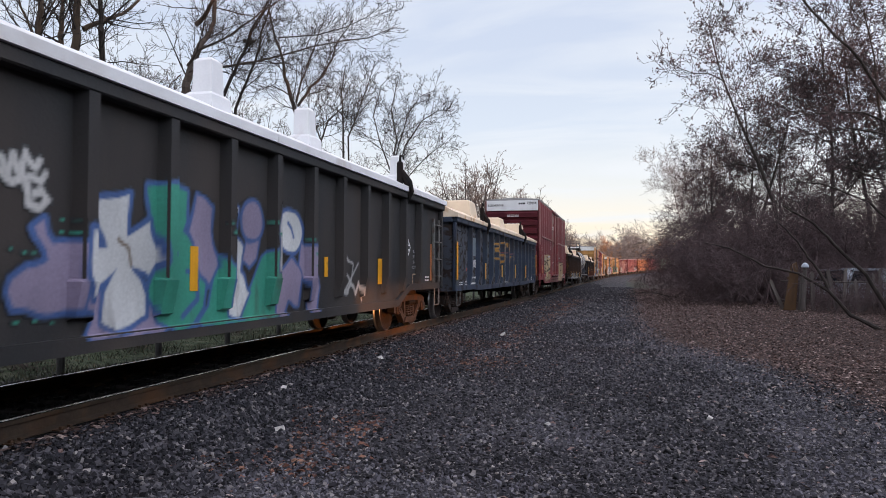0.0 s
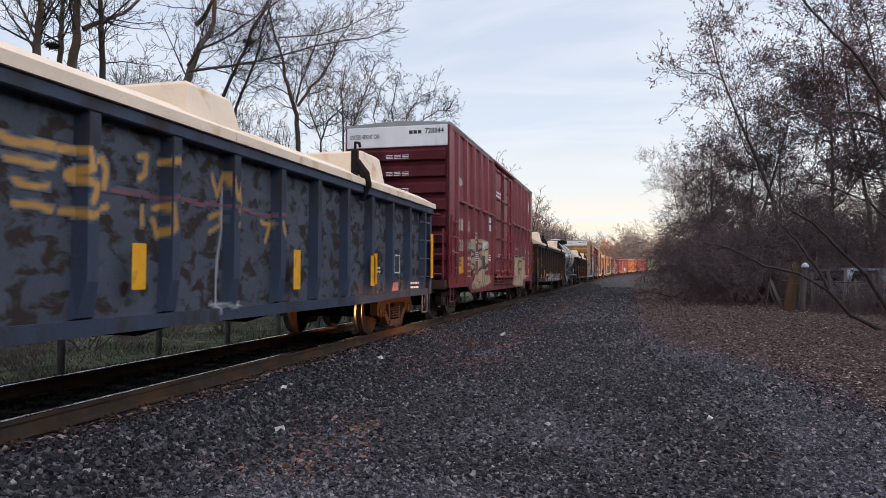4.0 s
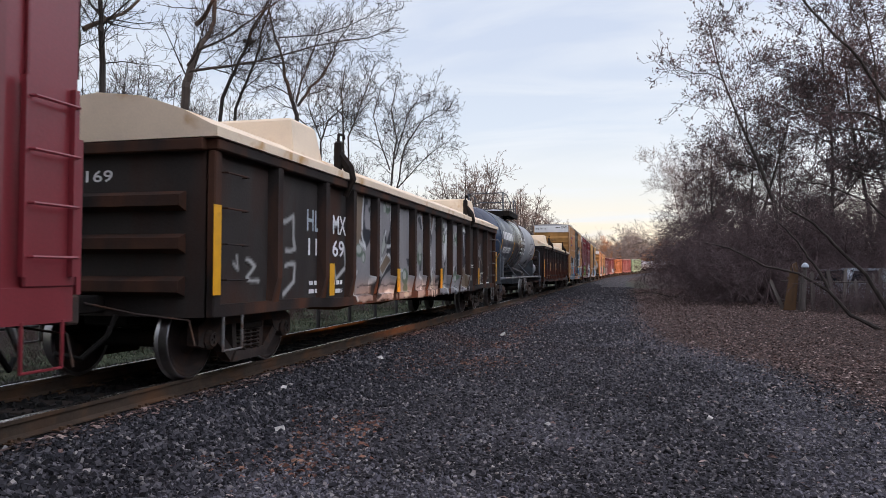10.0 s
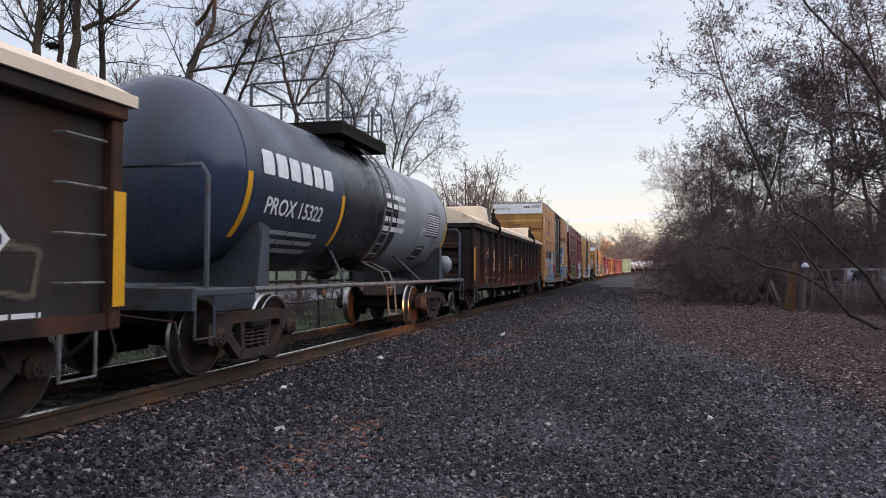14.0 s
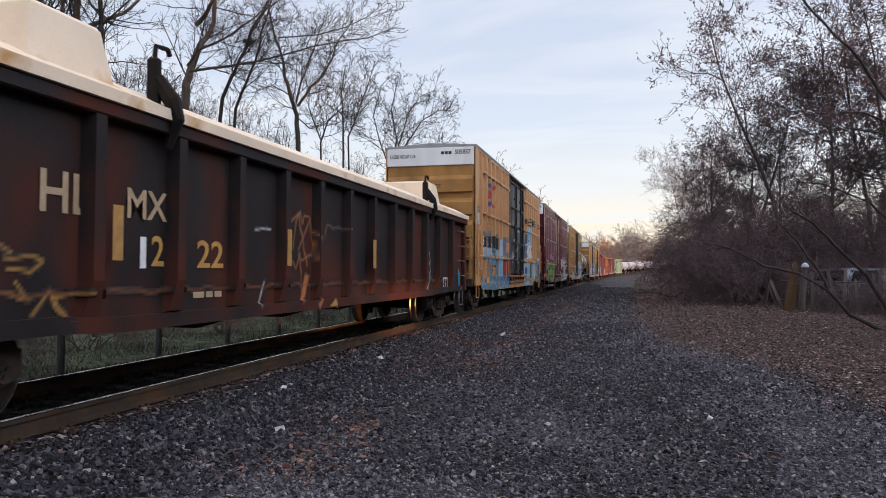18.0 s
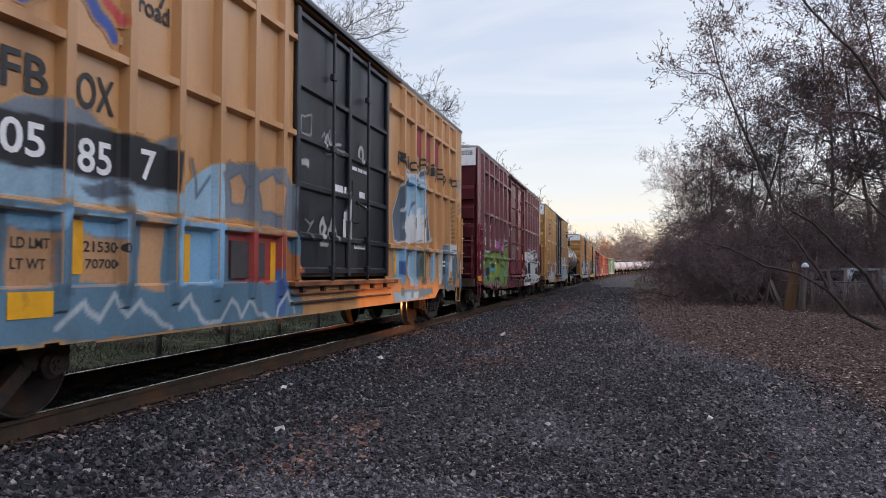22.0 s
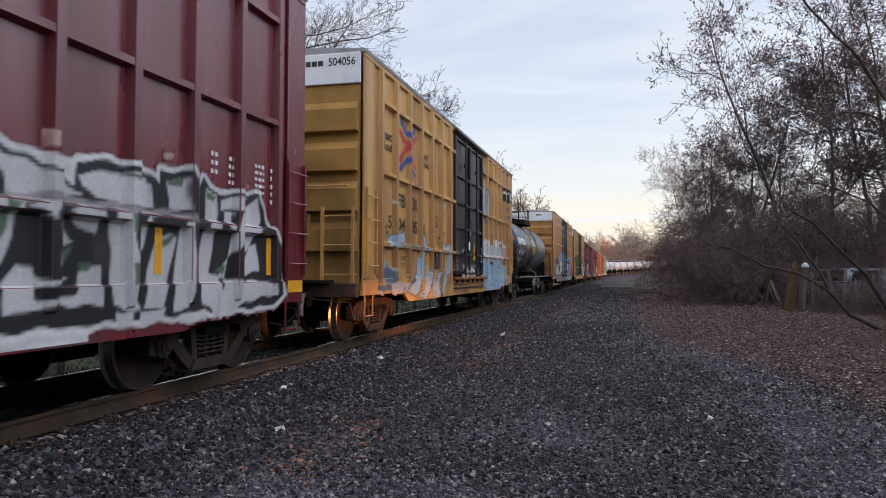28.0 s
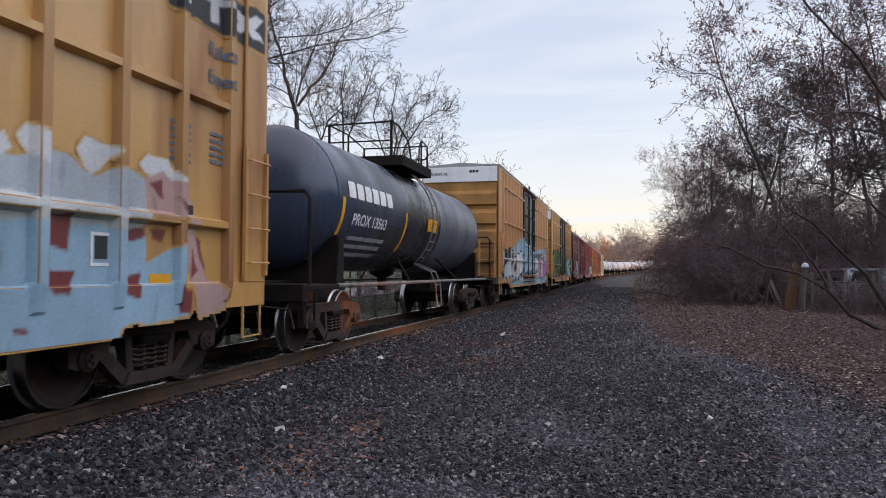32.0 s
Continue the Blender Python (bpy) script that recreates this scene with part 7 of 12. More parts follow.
ink('b8', 'f', 'leaf', 0.05, 'drk', 0.94, 2.13, 1.03, 2.03, 1.32, 1.96, 1.78, 1.88, 1.96, 1.82, 2, 1.76, 2.78, 1.96, 2.97, 2.05, 3.18, 2.02, 3.39, 1.92, 3.61, 1.87, 3.84, 2.29, 3.93, 1.93, 4.17, 2.16, 4.35, 1.84, 4.67, 1.94, 4.82, 2.14, 5.52, 2.2, 5.53, 1.95, 5.75, 1.79, 6.04, 1.58, 5.76, 1.35, 5.89, 1.08, 5.55, 0.74, 4.93, 0.72, 4.65, 0.71, 4.2, 0.8, 3.87, 0.74, 3.41, 1.11, 3.21, 0.74, 3.01, 0.75, 2.74, 1.12, 2.51, 0.81, 2.28, 0.88, 1.95, 1.13, 1.86, 0.81, 1.14, 0.85, 0.91, 0.99, 0.97, 1.14, 0.85, 1.4, 0.63, 1.37, 0.39, 1.37, 0.27, 1.43, 0.42, 1.48, 0.59, 1.5, 0.7, 1.59, 0.81, 1.58, 0.76, 1.8, 0.83, 1.96)
ink('b8', 'f', 'drk', 0, '', 1, 1.69, 1.37, 1.77, 1.55, 1.7, 1.42, 1.55, 1.35, 1.69, 1.04, 1.68)
ink('b8', 'f', 'drk', 0, '', 1.47, 1.39, 1.7, 1.39, 1.75, 1.25, 1.55, 1.08, 1.48, 1.03)
ink('b8', 'f', 'drk', 0, '', 2.2, 1.68, 2.49, 1.51, 2.73, 1.57, 2.49, 1.31, 2.26, 1.44)
ink('b8', 'f', 'drk', 0, '', 1.97, 1.4, 2.18, 1.13, 2.06, 0.8, 1.91, 0.9)
ink('b8', 'f', 'drk', 0, '', 2.85, 1.78, 2.99, 1.52, 2.89, 1.25, 2.74, 1.32)
ink('b8', 'f', 'drk', 0, '', 3.69, 1.69, 3.86, 1.4, 4.06, 1.1, 3.78, 1.18)
ink('b8', 'f', 'drk', 0, '', 4.53, 1.65, 4.92, 1.5, 5.11, 1.76, 5.22, 1.34, 4.92, 1.09)
ink('b8', 'f', 'drk', 0, '', 4.83, 1.09, 5.23, 1.13, 5.03, 0.76, 4.74, 0.73)
ink('b8', 'f', 'drk', 0, '', 5.76, 1.48, 5.96, 1.08, 5.68, 0.91)
ink('b8', 'f', 'drk', 0, '', 2.87, 1.05, 3.87, 1.07, 4.2, 0.91, 3, 0.98)
ink('b8', 'f', 'drk', 0, '', 0.89, 1.2, 1.05, 1.25, 1.05, 1.04, 0.91, 1.04)
ink('b8', 'f', 'aqua', 0, '', 2.32, 1.5, 2.55, 1.38, 2.84, 1.32, 2.8, 1.26, 2.44, 1.28)
ink('b8', 'f', 'aqua', 0, '', 3.81, 1.55, 4.02, 1.52, 4.19, 1.25, 4.02, 1.18)
ink('b8', 'f', 'aqua', 0, '', 1.21, 1.25, 1.45, 1.26, 1.48, 1.05, 1.34, 1.03)
ink('b8', 'f', 'aqua', 0, '', 4.92, 1.17, 5.33, 1.3, 5.23, 1.09)
ink('b8', 'l', 'wht', 0.025, '', 1.03, 2.08, 1.32, 1.96, 1.78, 1.88, 1.94, 1.78)
ink('b8', 'l', 'wht', 0.02, '', 1.89, 1.52, 2.04, 1.7, 2.21, 1.31, 2.18, 1.13, 1.91, 0.87)
ink('b8', 'l', 'wht', 0.02, '', 0.33, 1.45, 0.59, 1.5, 0.75, 1.57, 0.96, 1.56)
ink('b8', 'l', 'wht', 0.02, '', 3.41, 0.97, 3.51, 0.72)
ink('b8', 'l', 'wht', 0.02, '', 2.04, 1.78, 1.99, 1.49)
ink('b8', 'l', 'wht', 0.018, '', 4.63, 1.54, 4.92, 1.42, 4.96, 1.09, 4.7, 0.73)
ink('b8', 'l', 'wht', 0.018, '', 5.75, 1.79, 6.04, 1.58)
ink('b8', 'l', 'wht', 0.018, '', 4.18, 1.64, 4.1, 1.33, 4.23, 1.1)
ink('b8', 'l', 'drk', 0.025, '', 2.97, 1.99, 3.12, 1.66, 3.1, 1.25, 3, 1.12)
ink('b8', 'l', 'drk', 0.025, '', 3.39, 1.89, 3.55, 1.54, 3.53, 0.97, 3.42, 0.72)
ink('b8', 'l', 'drk', 0.025, '', 3.92, 2.26, 4.01, 1.71, 4.63, 1.34, 4.55, 0.74)
ink('b8', 'l', 'drk', 0.025, '', 4.35, 1.84, 4.54, 1.57, 4.78, 0.73)
ink('b8', 'l', 'drk', 0.025, '', 1.46, 1.72, 1.66, 1.02, 1.86, 0.87)
ink('b8', 'l', 'tagw', 0.018, '', 4.7, 2.47, 4.93, 2.41, 4.8, 2.23, 5.1, 2.3, 5.19, 2.61, 5.35, 2.37, 5.51, 2.61)
ink('b8', 'l', 'tagw', 0.018, '', 4.9, 2.37, 5.2, 2.19, 5.52, 2.37, 5.86, 2.42)
ink('b8', 'l', 'tagw', 0.018, '', 5.13, 2.69, 5.26, 2.41)
ink('b8', 'l', 'tagw', 0.025, '', 7.16, 2.01, 7.45, 2.08, 7.31, 1.66)
ink('b8', 'l', 'tagw', 0.025, '', 7.67, 2.09, 7.93, 1.79, 7.55, 1.83)
ink('b8', 'l', 'tagw', 0.025, '', 8.25, 2.29, 8.42, 2.08)
ink('b8', 'f', 'silver', 0.05, 'wht', 10.5, 2.14, 11.2, 2.1, 12.4, 2.12, 12.4, 0.68, 10.5, 0.66, 10.42, 1.2)
ink('b8', 'f', 'drk', 0, '', 10.7, 1.9, 10.9, 1.95, 11.1, 1.3, 10.95, 1.0, 10.7, 1.2)
ink('b8', 'f', 'drk', 0, '', 11.25, 1.95, 11.5, 1.9, 11.6, 1.5, 11.35, 1.1)
ink('b8', 'f', 'drk', 0, '', 10.6, 0.95, 11.3, 0.9, 11.2, 0.8, 10.6, 0.82)
ink('b8', 'e', 'rose', 0, '', 15.71, 1.65, 0.11, 0.07)
ink('b8', 'e', 'rose', 0, '', 15.03, 2.26, 0.07, 0.04)
ink('b9', 'l', 'mist', 0.012, '', 6.82, 1.45, 6.92, 1.39, 6.88, 1.35, 7.01, 1.41, 6.98, 1.32, 7.09, 1.38)
ink('b9', 'l', 'mist', 0.012, '', 9.21, 1.66, 9.29, 1.58, 9.35, 1.68, 9.43, 1.59, 9.54, 1.68)
ink('b9', 'f', 'pale', 0, '', 7.71, 1.89, 7.89, 1.9, 7.89, 1.81, 7.71, 1.8)
ink('b9', 'f', 'drk', 0, '', 7.73, 1.87, 7.87, 1.88, 7.87, 1.87, 7.73, 1.86)
ink('b9', 'f', 'drk', 0, '', 7.73, 1.84, 7.87, 1.85, 7.87, 1.84, 7.73, 1.83)
ink('b9', 'f', 'drk', 0, '', 7.73, 1.81, 7.87, 1.82, 7.87, 1.81, 7.73, 1.8)
ink('b9', 'f', 'rose2', 0, '', 10.63, 2.09, 10.91, 2.32, 11.04, 1.75, 10.86, 1.34, 10.64, 1.57)
ink('b9', 'f', 'rose2', 0, '', 10.71, 1.34, 10.9, 1.17, 10.79, 0.93, 10.66, 1.02)
ink('b9', 'l', 'wht', 0.022, '', 7.84, 1.42, 7.96, 1.45, 7.9, 1.3, 7.86, 1.13, 7.95, 1.15)
ink('b9', 'l', 'wht', 0.022, '', 8.02, 1.41, 7.99, 1.19, 8.04, 1.13, 8.09, 1.18)
ink('b9', 'l', 'wht', 0.022, '', 8.03, 1.29, 8.09, 1.31)
ink('b9', 'l', 'wht', 0.022, '', 8.12, 1.13, 8.15, 1.43, 8.2, 1.15, 8.23, 1.42)
ink('b9', 'l', 'wht', 0.022, '', 8.28, 1.42, 8.33, 1.42, 8.31, 1.13, 8.38, 1.15)
ink('b9', 'l', 'wht', 0.022, '', 8.44, 1.31, 8.48, 1.4, 8.53, 1.35, 8.48, 1.25, 8.55, 1.15, 8.47, 1.11)
ink('b9', 'l', 'wht', 0.022, '', 8.58, 1.25, 8.62, 1.26)
ink('b9', 'l', 'wht', 0.022, '', 8.7, 1.12, 8.72, 1.41, 8.81, 1.43, 8.85, 1.29, 8.75, 1.23, 8.79, 1.12, 8.86, 1.15)
ink('b9', 'l', 'wht', 0.022, '', 8.92, 1.12, 8.97, 1.44, 9.04, 1.15)
ink('b9', 'l', 'wht', 0.022, '', 8.94, 1.25, 9.01, 1.27)
ink('b9', 'l', 'wht', 0.022, '', 9.1, 1.13, 9.11, 1.44, 9.2, 1.16, 9.23, 1.46)
ink('b9', 'l', 'wht', 0.022, '', 9.3, 1.39, 9.26, 1.21, 9.32, 1.11, 9.41, 1.16)
ink('b9', 'l', 'wht', 0.022, '', 9.29, 1.28, 9.37, 1.29)
ink('b9', 'l', 'wht', 0.022, '', 9.45, 1.45, 9.56, 1.41, 9.53, 1.28, 9.61, 1.17, 9.5, 1.11, 9.44, 1.18)
ink('b9', 'f', 'rose2', 0, '', 7.04, 2.03, 7.12, 2.05, 7.12, 1.96, 7.05, 1.94)
ink('b9', 'f', 'rose2', 0, '', 7.02, 1.84, 7.14, 1.84, 7.13, 1.71, 7.04, 1.69)
ink('b9', 'f', 'rose2', 0, '', 7.01, 1.54, 7.23, 1.57, 7.23, 1.52, 7.02, 1.51)
ink('b9', 'f', 'rose2', 0, '', 7.12, 1.43, 7.23, 1.45, 7.22, 1.3, 7.16, 1.3)
ink('b9', 'f', 'brn', 0, '', 6.68, 1.52, 6.74, 1.49, 6.76, 1.3, 6.7, 1.3)
ink('b9', 'f', 'brn', 0, '', 8.02, 2.21, 8.17, 2.25, 8.17, 2.19, 8.04, 2.16)
ink('b9', 'f', 'rose2', 0, '', 9.76, 2.02, 9.84, 2.04, 9.85, 1.62, 9.78, 1.62)
ink('b9', 'f', 'mist', 0.035, 'slate', 1.26, 1.74, 1.37, 1.88, 1.63, 1.95, 2.43, 2.04, 2.49, 1.81, 2.06, 1.75)
ink('b9', 'f', 'lblue', 0, '', 1.63, 1.93, 1.84, 1.97, 1.85, 1.73, 1.6, 1.73)
ink('b9', 'f', 'lblue', 0, '', 2.15, 1.98, 2.39, 2.01, 2.42, 1.82, 2.29, 1.8)
ink('b9', 'f', 'slate', 0.03, 'mist', 1.17, 1.42, 1.31, 1.39, 1.57, 1.31, 1.82, 1.25, 1.92, 1.14, 1.86, 1.06, 1.5, 1.02, 1.25, 1.03, 1.11, 1.13)
ink('b9', 'f', 'mist', 0, '', 1.82, 1.25, 1.95, 1.19, 1.89, 1.06, 1.8, 1.14)
ink('b9', 'f', 'lblue', 0, '', 1.17, 1.42, 1.27, 1.4, 1.24, 1.27, 1.16, 1.32)
ink('b9', 'f', 'slate', 0, '', 0.76, 1.01, 1.56, 1, 1.55, 0.88, 0.73, 0.91)
ink('b9', 'f', 'lblue', 0, '', 0.82, 0.9, 1.08, 0.89, 1.07, 0.84, 0.83, 0.84)
ink('b9', 'f', 'fog', 0, '', 1.56, 1.02, 2.08, 1.05, 2.66, 1.01, 2.72, 0.84, 1.59, 0.83)
ink('b9', 'f', 'mist', 0.03, 'slate', 2.94, 1, 3.17, 1.06, 3.34, 1.25, 3.49, 1.58, 3.61, 2, 3.78, 2.07, 4.07, 2.04, 4.18, 1.84, 4.12, 1.68, 3.93, 1.53, 3.8, 1.18, 3.47, 1.05, 3.42, 0.82, 3.06, 0.75, 2.67, 0.84)
ink('b9', 'f', 'lblue', 0, '', 3.11, 0.93, 3.35, 1.02, 3.42, 0.82, 3.17, 0.79)
ink('b9', 'f', 'lblue', 0, '', 3.4, 1.58, 3.59, 1.59, 3.53, 1.25, 3.37, 1.32)
ink('b9', 'f', 'mist', 0.03, 'slate', 4.15, 1.47, 4.39, 1.25, 4.32, 0.82, 3.96, 0.66, 3.48, 0.69, 3.74, 0.98, 4.01, 1.18)
ink('b9', 'f', 'gold2', 0, '', 3.6, 1.05, 4.02, 1.15, 3.88, 0.84, 3.61, 0.78)
ink('b9', 'f', 'mist', 0.03, 'slate', 4.47, 1.33, 4.89, 1.02, 5.15, 1.18, 5.24, 1.26, 5.16, 0.86, 5.54, 0.72, 6.26, 1.35, 6.36, 1.7, 6.13, 1.91, 5.61, 1.92, 5.48, 1.75, 5.71, 1.84, 6.03, 1.69, 5.97, 1.34, 5.53, 0.93, 5.25, 0.62, 4.56, 0.69)
ink('b9', 'l', 'slate', 0.03, '', 1.93, 1.81, 2.75, 1.79, 4, 1.78)
ink('b9', 'l', 'slate', 0.03, '', 2.56, 1.13, 2.88, 1, 3.28, 1.19)
ink('b9', 'l', 'drk', 0.012, '', 1.18, 2.08, 1.36, 2.13, 1.26, 1.99, 1.44, 1.99, 1.19, 1.91)
ink('b9', 'l', 'drk', 0.012, '', 4.86, 2.03, 4.95, 2.11, 5.04, 1.92, 5.22, 2.1, 5.13, 1.89, 5.32, 1.98)
ink('b9', 'l', 'drk', 0.01, '', 5.61, 2.13, 5.81, 2.25, 5.75, 2.1)
ink('b9', 'l', 'drk', 0.012, '', 2.27, 0.88, 2.41, 0.93, 2.51, 0.85, 2.67, 0.92)
ink('b9', 'l', 'drk', 0.012, '', 3.61, 0.81, 3.74, 0.88, 3.68, 0.74, 3.88, 0.77)
ink('b9', 'l', 'drk', 0.012, '', 4.72, 0.72, 4.89, 0.75, 4.98, 0.67)
ink('b9', 'l', 'mist', 0.02, '', 1.42, 2.73, 1.71, 2.6)
ink('b9', 'f', 'wht', 0, '', 5.59, 2.88, 5.79, 2.95, 5.9, 2.81)
ink('b9', 'f', 'pink', 0, '', 5.61, 2.75, 5.8, 2.74, 5.74, 2.52, 5.62, 2.55)
ink('b9', 'f', 'mist', 0, '', 10.52, 1.74, 10.52, 2.1, 10.6, 2.19, 10.71, 2.17, 10.83, 2.17, 11.13, 2.18, 11.44, 2.28, 11.64, 2.12, 11.88, 2.2, 11.96, 2.11, 12.15, 2.19, 12.36, 2.06, 12.96, 2.13, 13.16, 2.21, 13.61, 2.05, 13.84, 2.17, 14.26, 2.14, 14.27, 1.84, 14.24, 1.73, 12.41, 1.74, 10.62, 1.77, 10.52, 1.8)
ink('b9', 'f', 'lblue', 0, '', 10.52, 1.49, 10.52, 1.77, 12.41, 1.73, 14.24, 1.72, 14.28, 1.32, 14.83, 1.54, 14.92, 0.78, 14, 0.75, 11.48, 0.78, 10.65, 0.8, 10.52, 0.74)
ink('b9', 'f', 'pale', 0, '', 10.62, 1.76, 11.38, 1.79, 12.24, 1.79, 14.24, 1.74, 14.25, 1.63, 11.45, 1.62, 10.62, 1.61)
ink('b9', 'f', 'wht', 0, '', 10.72, 1.8, 11.51, 1.82, 12.32, 1.83, 14.24, 1.8, 14.24, 1.74, 12.41, 1.73, 10.72, 1.76)
ink('b9', 'f', 'wht', 0, '', 10.83, 2.26, 10.91, 2.34, 10.99, 2.2, 11.1, 2.36, 11.16, 2.21, 11.08, 2.08, 10.97, 2.09)
ink('b9', 'f', 'wht', 0, '', 11.28, 2.34, 11.37, 2.42, 11.43, 2.37, 11.4, 2.25, 11.31, 2.27)
ink('b9', 'f', 'wht', 0, '', 11.47, 2.36, 11.6, 2.31, 11.62, 2.12, 11.53, 2.2)
ink('b9', 'f', 'wht', 0, '', 11.63, 2.31, 11.88, 2.33, 11.96, 2.11, 11.71, 2.13)
ink('b9', 'f', 'wht', 0, '', 12.11, 2.29, 12.19, 2.41, 12.24, 2.34, 12.19, 2.2)
ink('b9', 'f', 'wht', 0, '', 12.15, 2.19, 12.44, 2.34, 12.58, 2.08, 12.32, 2.05)
ink('b9', 'f', 'wht', 0, '', 12.49, 2.07, 12.66, 2.26, 12.76, 2.16, 12.62, 2.06)
ink('b9', 'f', 'wht', 0, '', 12.8, 2.28, 12.9, 2.39, 13.1, 2.27, 13.06, 2.08, 12.91, 2.12)
ink('b9', 'f', 'wht', 0, '', 13.37, 2.24, 13.48, 2.38, 13.66, 2.37, 13.84, 2.3, 13.66, 2.12, 13.55, 2.07)
ink('b9', 'f', 'wht', 0, '', 14.16, 2.24, 14.3, 2.37, 14.58, 2.32, 14.81, 2.13, 14.52, 2.1)
ink('b9', 'f', 'wht', 0, '', 10.62, 1.85, 10.66, 2.02, 10.71, 1.99, 10.69, 1.82)
ink('b9', 'f', 'brn', 0, '', 10.76, 2.16, 10.86, 2.05, 10.97, 1.94, 10.95, 1.83, 10.84, 1.92)
ink('b9', 'f', 'brn', 0, '', 10.73, 1.51, 10.82, 1.58, 10.9, 1.48, 10.99, 1.35, 10.85, 1.41)
ink('b9', 'f', 'brn', 0, '', 10.73, 1.53, 10.81, 1.33, 10.84, 0.91, 10.87, 0.91, 10.85, 1.16, 10.77, 1.45)
ink('b9', 'f', 'brn', 0, '', 11.28, 1.25, 11.46, 1.27, 11.56, 1.34, 11.65, 1.3, 11.61, 1.21, 11.31, 1.22)
ink('b9', 'f', 'brn', 0, '', 11.45, 1.57, 11.68, 1.69, 11.76, 1.52, 11.55, 1.6)
ink('b9', 'f', 'brn', 0, '', 11.9, 1.65, 12.13, 1.56, 12.42, 1.55, 12.09, 1.43)
ink('b9', 'f', 'brn', 0, '', 12.22, 1.22, 12.47, 1.33, 12.51, 1.28, 12.34, 1.19)
ink('b9', 'f', 'brn', 0, '', 13.03, 1.25, 13.4, 1.25, 13.29, 1.04, 13.14, 1.04)
ink('b9', 'f', 'brn', 0, '', 13.07, 1.7, 13.33, 1.74, 13.34, 1.43, 13.07, 1.43)
ink('b9', 'f', 'brn', 0, '', 13.92, 1.61, 14.25, 1.66, 14.25, 1.56, 13.99, 1.52)
ink('b9', 'f', 'brn', 0, '', 13.99, 1.19, 14.23, 1.25, 14.19, 1.01, 13.97, 1.02)
ink('b9', 'f', 'brn', 0, '', 14.32, 1.63, 14.6, 1.68, 14.53, 1.54, 14.36, 1.53)
ink('b9', 'f', 'brn', 0, '', 14.82, 1.69, 15.15, 1.56, 15.24, 1.25, 14.99, 1.18)
ink('b9', 'f', 'brn', 0, '', 14.76, 1.11, 15, 1.07, 14.97, 0.81, 14.77, 0.82)
ink('b9', 'f', 'brn', 0, '', 11.81, 0.85, 11.99, 0.85, 12.04, 0.68, 11.85, 0.68)
ink('b9', 'f', 'brn', 0, '', 12.11, 0.86, 12.35, 0.85, 12.35, 0.71, 12.19, 0.67)
ink('b9', 'f', 'brn', 0, '', 12.75, 0.82, 12.89, 0.83, 12.99, 0.69, 12.8, 0.68)
ink('b9', 'f', 'brn', 0, '', 10.63, 1.45, 10.68, 1.45, 10.69, 1.16, 10.63, 1.24)
ink('b9', 'f', 'rose2', 0, '', 14.26, 2.14, 14.51, 2.21, 14.81, 2.09, 15.01, 1.96, 15.06, 1.55, 15.24, 1.18, 15.64, 1.06, 15.59, 0.82, 15.13, 0.77, 14.99, 1.18, 14.86, 1.55, 14.85, 1.8, 14.31, 1.77)
ink('b9', 'f', 'brn', 0, '', 14.3, 2.08, 14.51, 2.14, 14.55, 1.96)
ink('b9', 'f', 'brn', 0, '', 14.67, 1.97, 14.82, 1.91, 14.79, 1.83)
ink('b9', 'f', 'brn', 0, '', 14.99, 1.48, 15.12, 1.25, 15.02, 1.18)
ink('b7', 'f', 'cloud', 0, '', 1.01, 2.37, 1.16, 2.51, 1.38, 2.57, 1.56, 2.51, 1.71, 2.45, 1.91, 2.56, 2.3, 2.63, 2.6, 2.56, 2.86, 2.47, 3.42, 2.47, 3.72, 2.59, 3.74, 1.88, 1.01, 1.79)
ink('b7', 'f', 'drk', 0, '', 1.03, 2.36, 1.61, 2.42, 2.36, 2.45, 3.06, 2.49, 3.81, 2.46, 3.74, 2.03, 3.07, 2.05, 1.62, 2.03, 1.07, 2.05)
ink('b7', 'f', 'lblue', 0, '', 1.02, 2.02, 1.62, 2.03, 3.07, 2.02, 3.74, 2.01, 4.5, 2.46, 4.69, 2.32, 4.61, 1.82, 2.38, 1.82, 1.02, 1.79)
ink('b7', 'f', 'wht', 0, '', 1.26, 1.99, 1.48, 2.02, 1.26, 1.84, 1.07, 1.83)
ink('b7', 'f', 'slate', 0, '', 1.07, 1.97, 1.34, 2, 1.17, 1.91)
ink('b7', 'f', 'slate', 0, '', 2.49, 1.96, 2.87, 2.03, 3.07, 1.94, 2.74, 1.85)
ink('b7', 'f', 'orng2', 0.04, 'slate', 4.83, 2.33, 4.99, 2.45, 5.15, 2.41, 5.25, 1.94, 4.96, 1.97)
ink('b7', 'f', 'orng2', 0.04, 'slate', 5.41, 2.35, 5.77, 2.5, 5.99, 2.43, 5.93, 1.97, 5.53, 1.96)
ink('b7', 'f', 'cloud', 0, '', 4.5, 2.34, 4.79, 2.49, 5.19, 2.54, 5.41, 2.43, 5.63, 2.55, 6.11, 2.6, 6.42, 2.4, 6.38, 1.78, 4.65, 1.86)
ink('b7', 'f', 'orng2', 0.03, 'slate', 4.79, 2.28, 5.03, 2.39, 5.16, 2.28, 5.08, 2.02, 4.84, 2.04)
ink('b7', 'f', 'orng2', 0.03, 'slate', 5.46, 2.32, 5.82, 2.48, 6.01, 2.34, 5.97, 1.99, 5.55, 2.01)
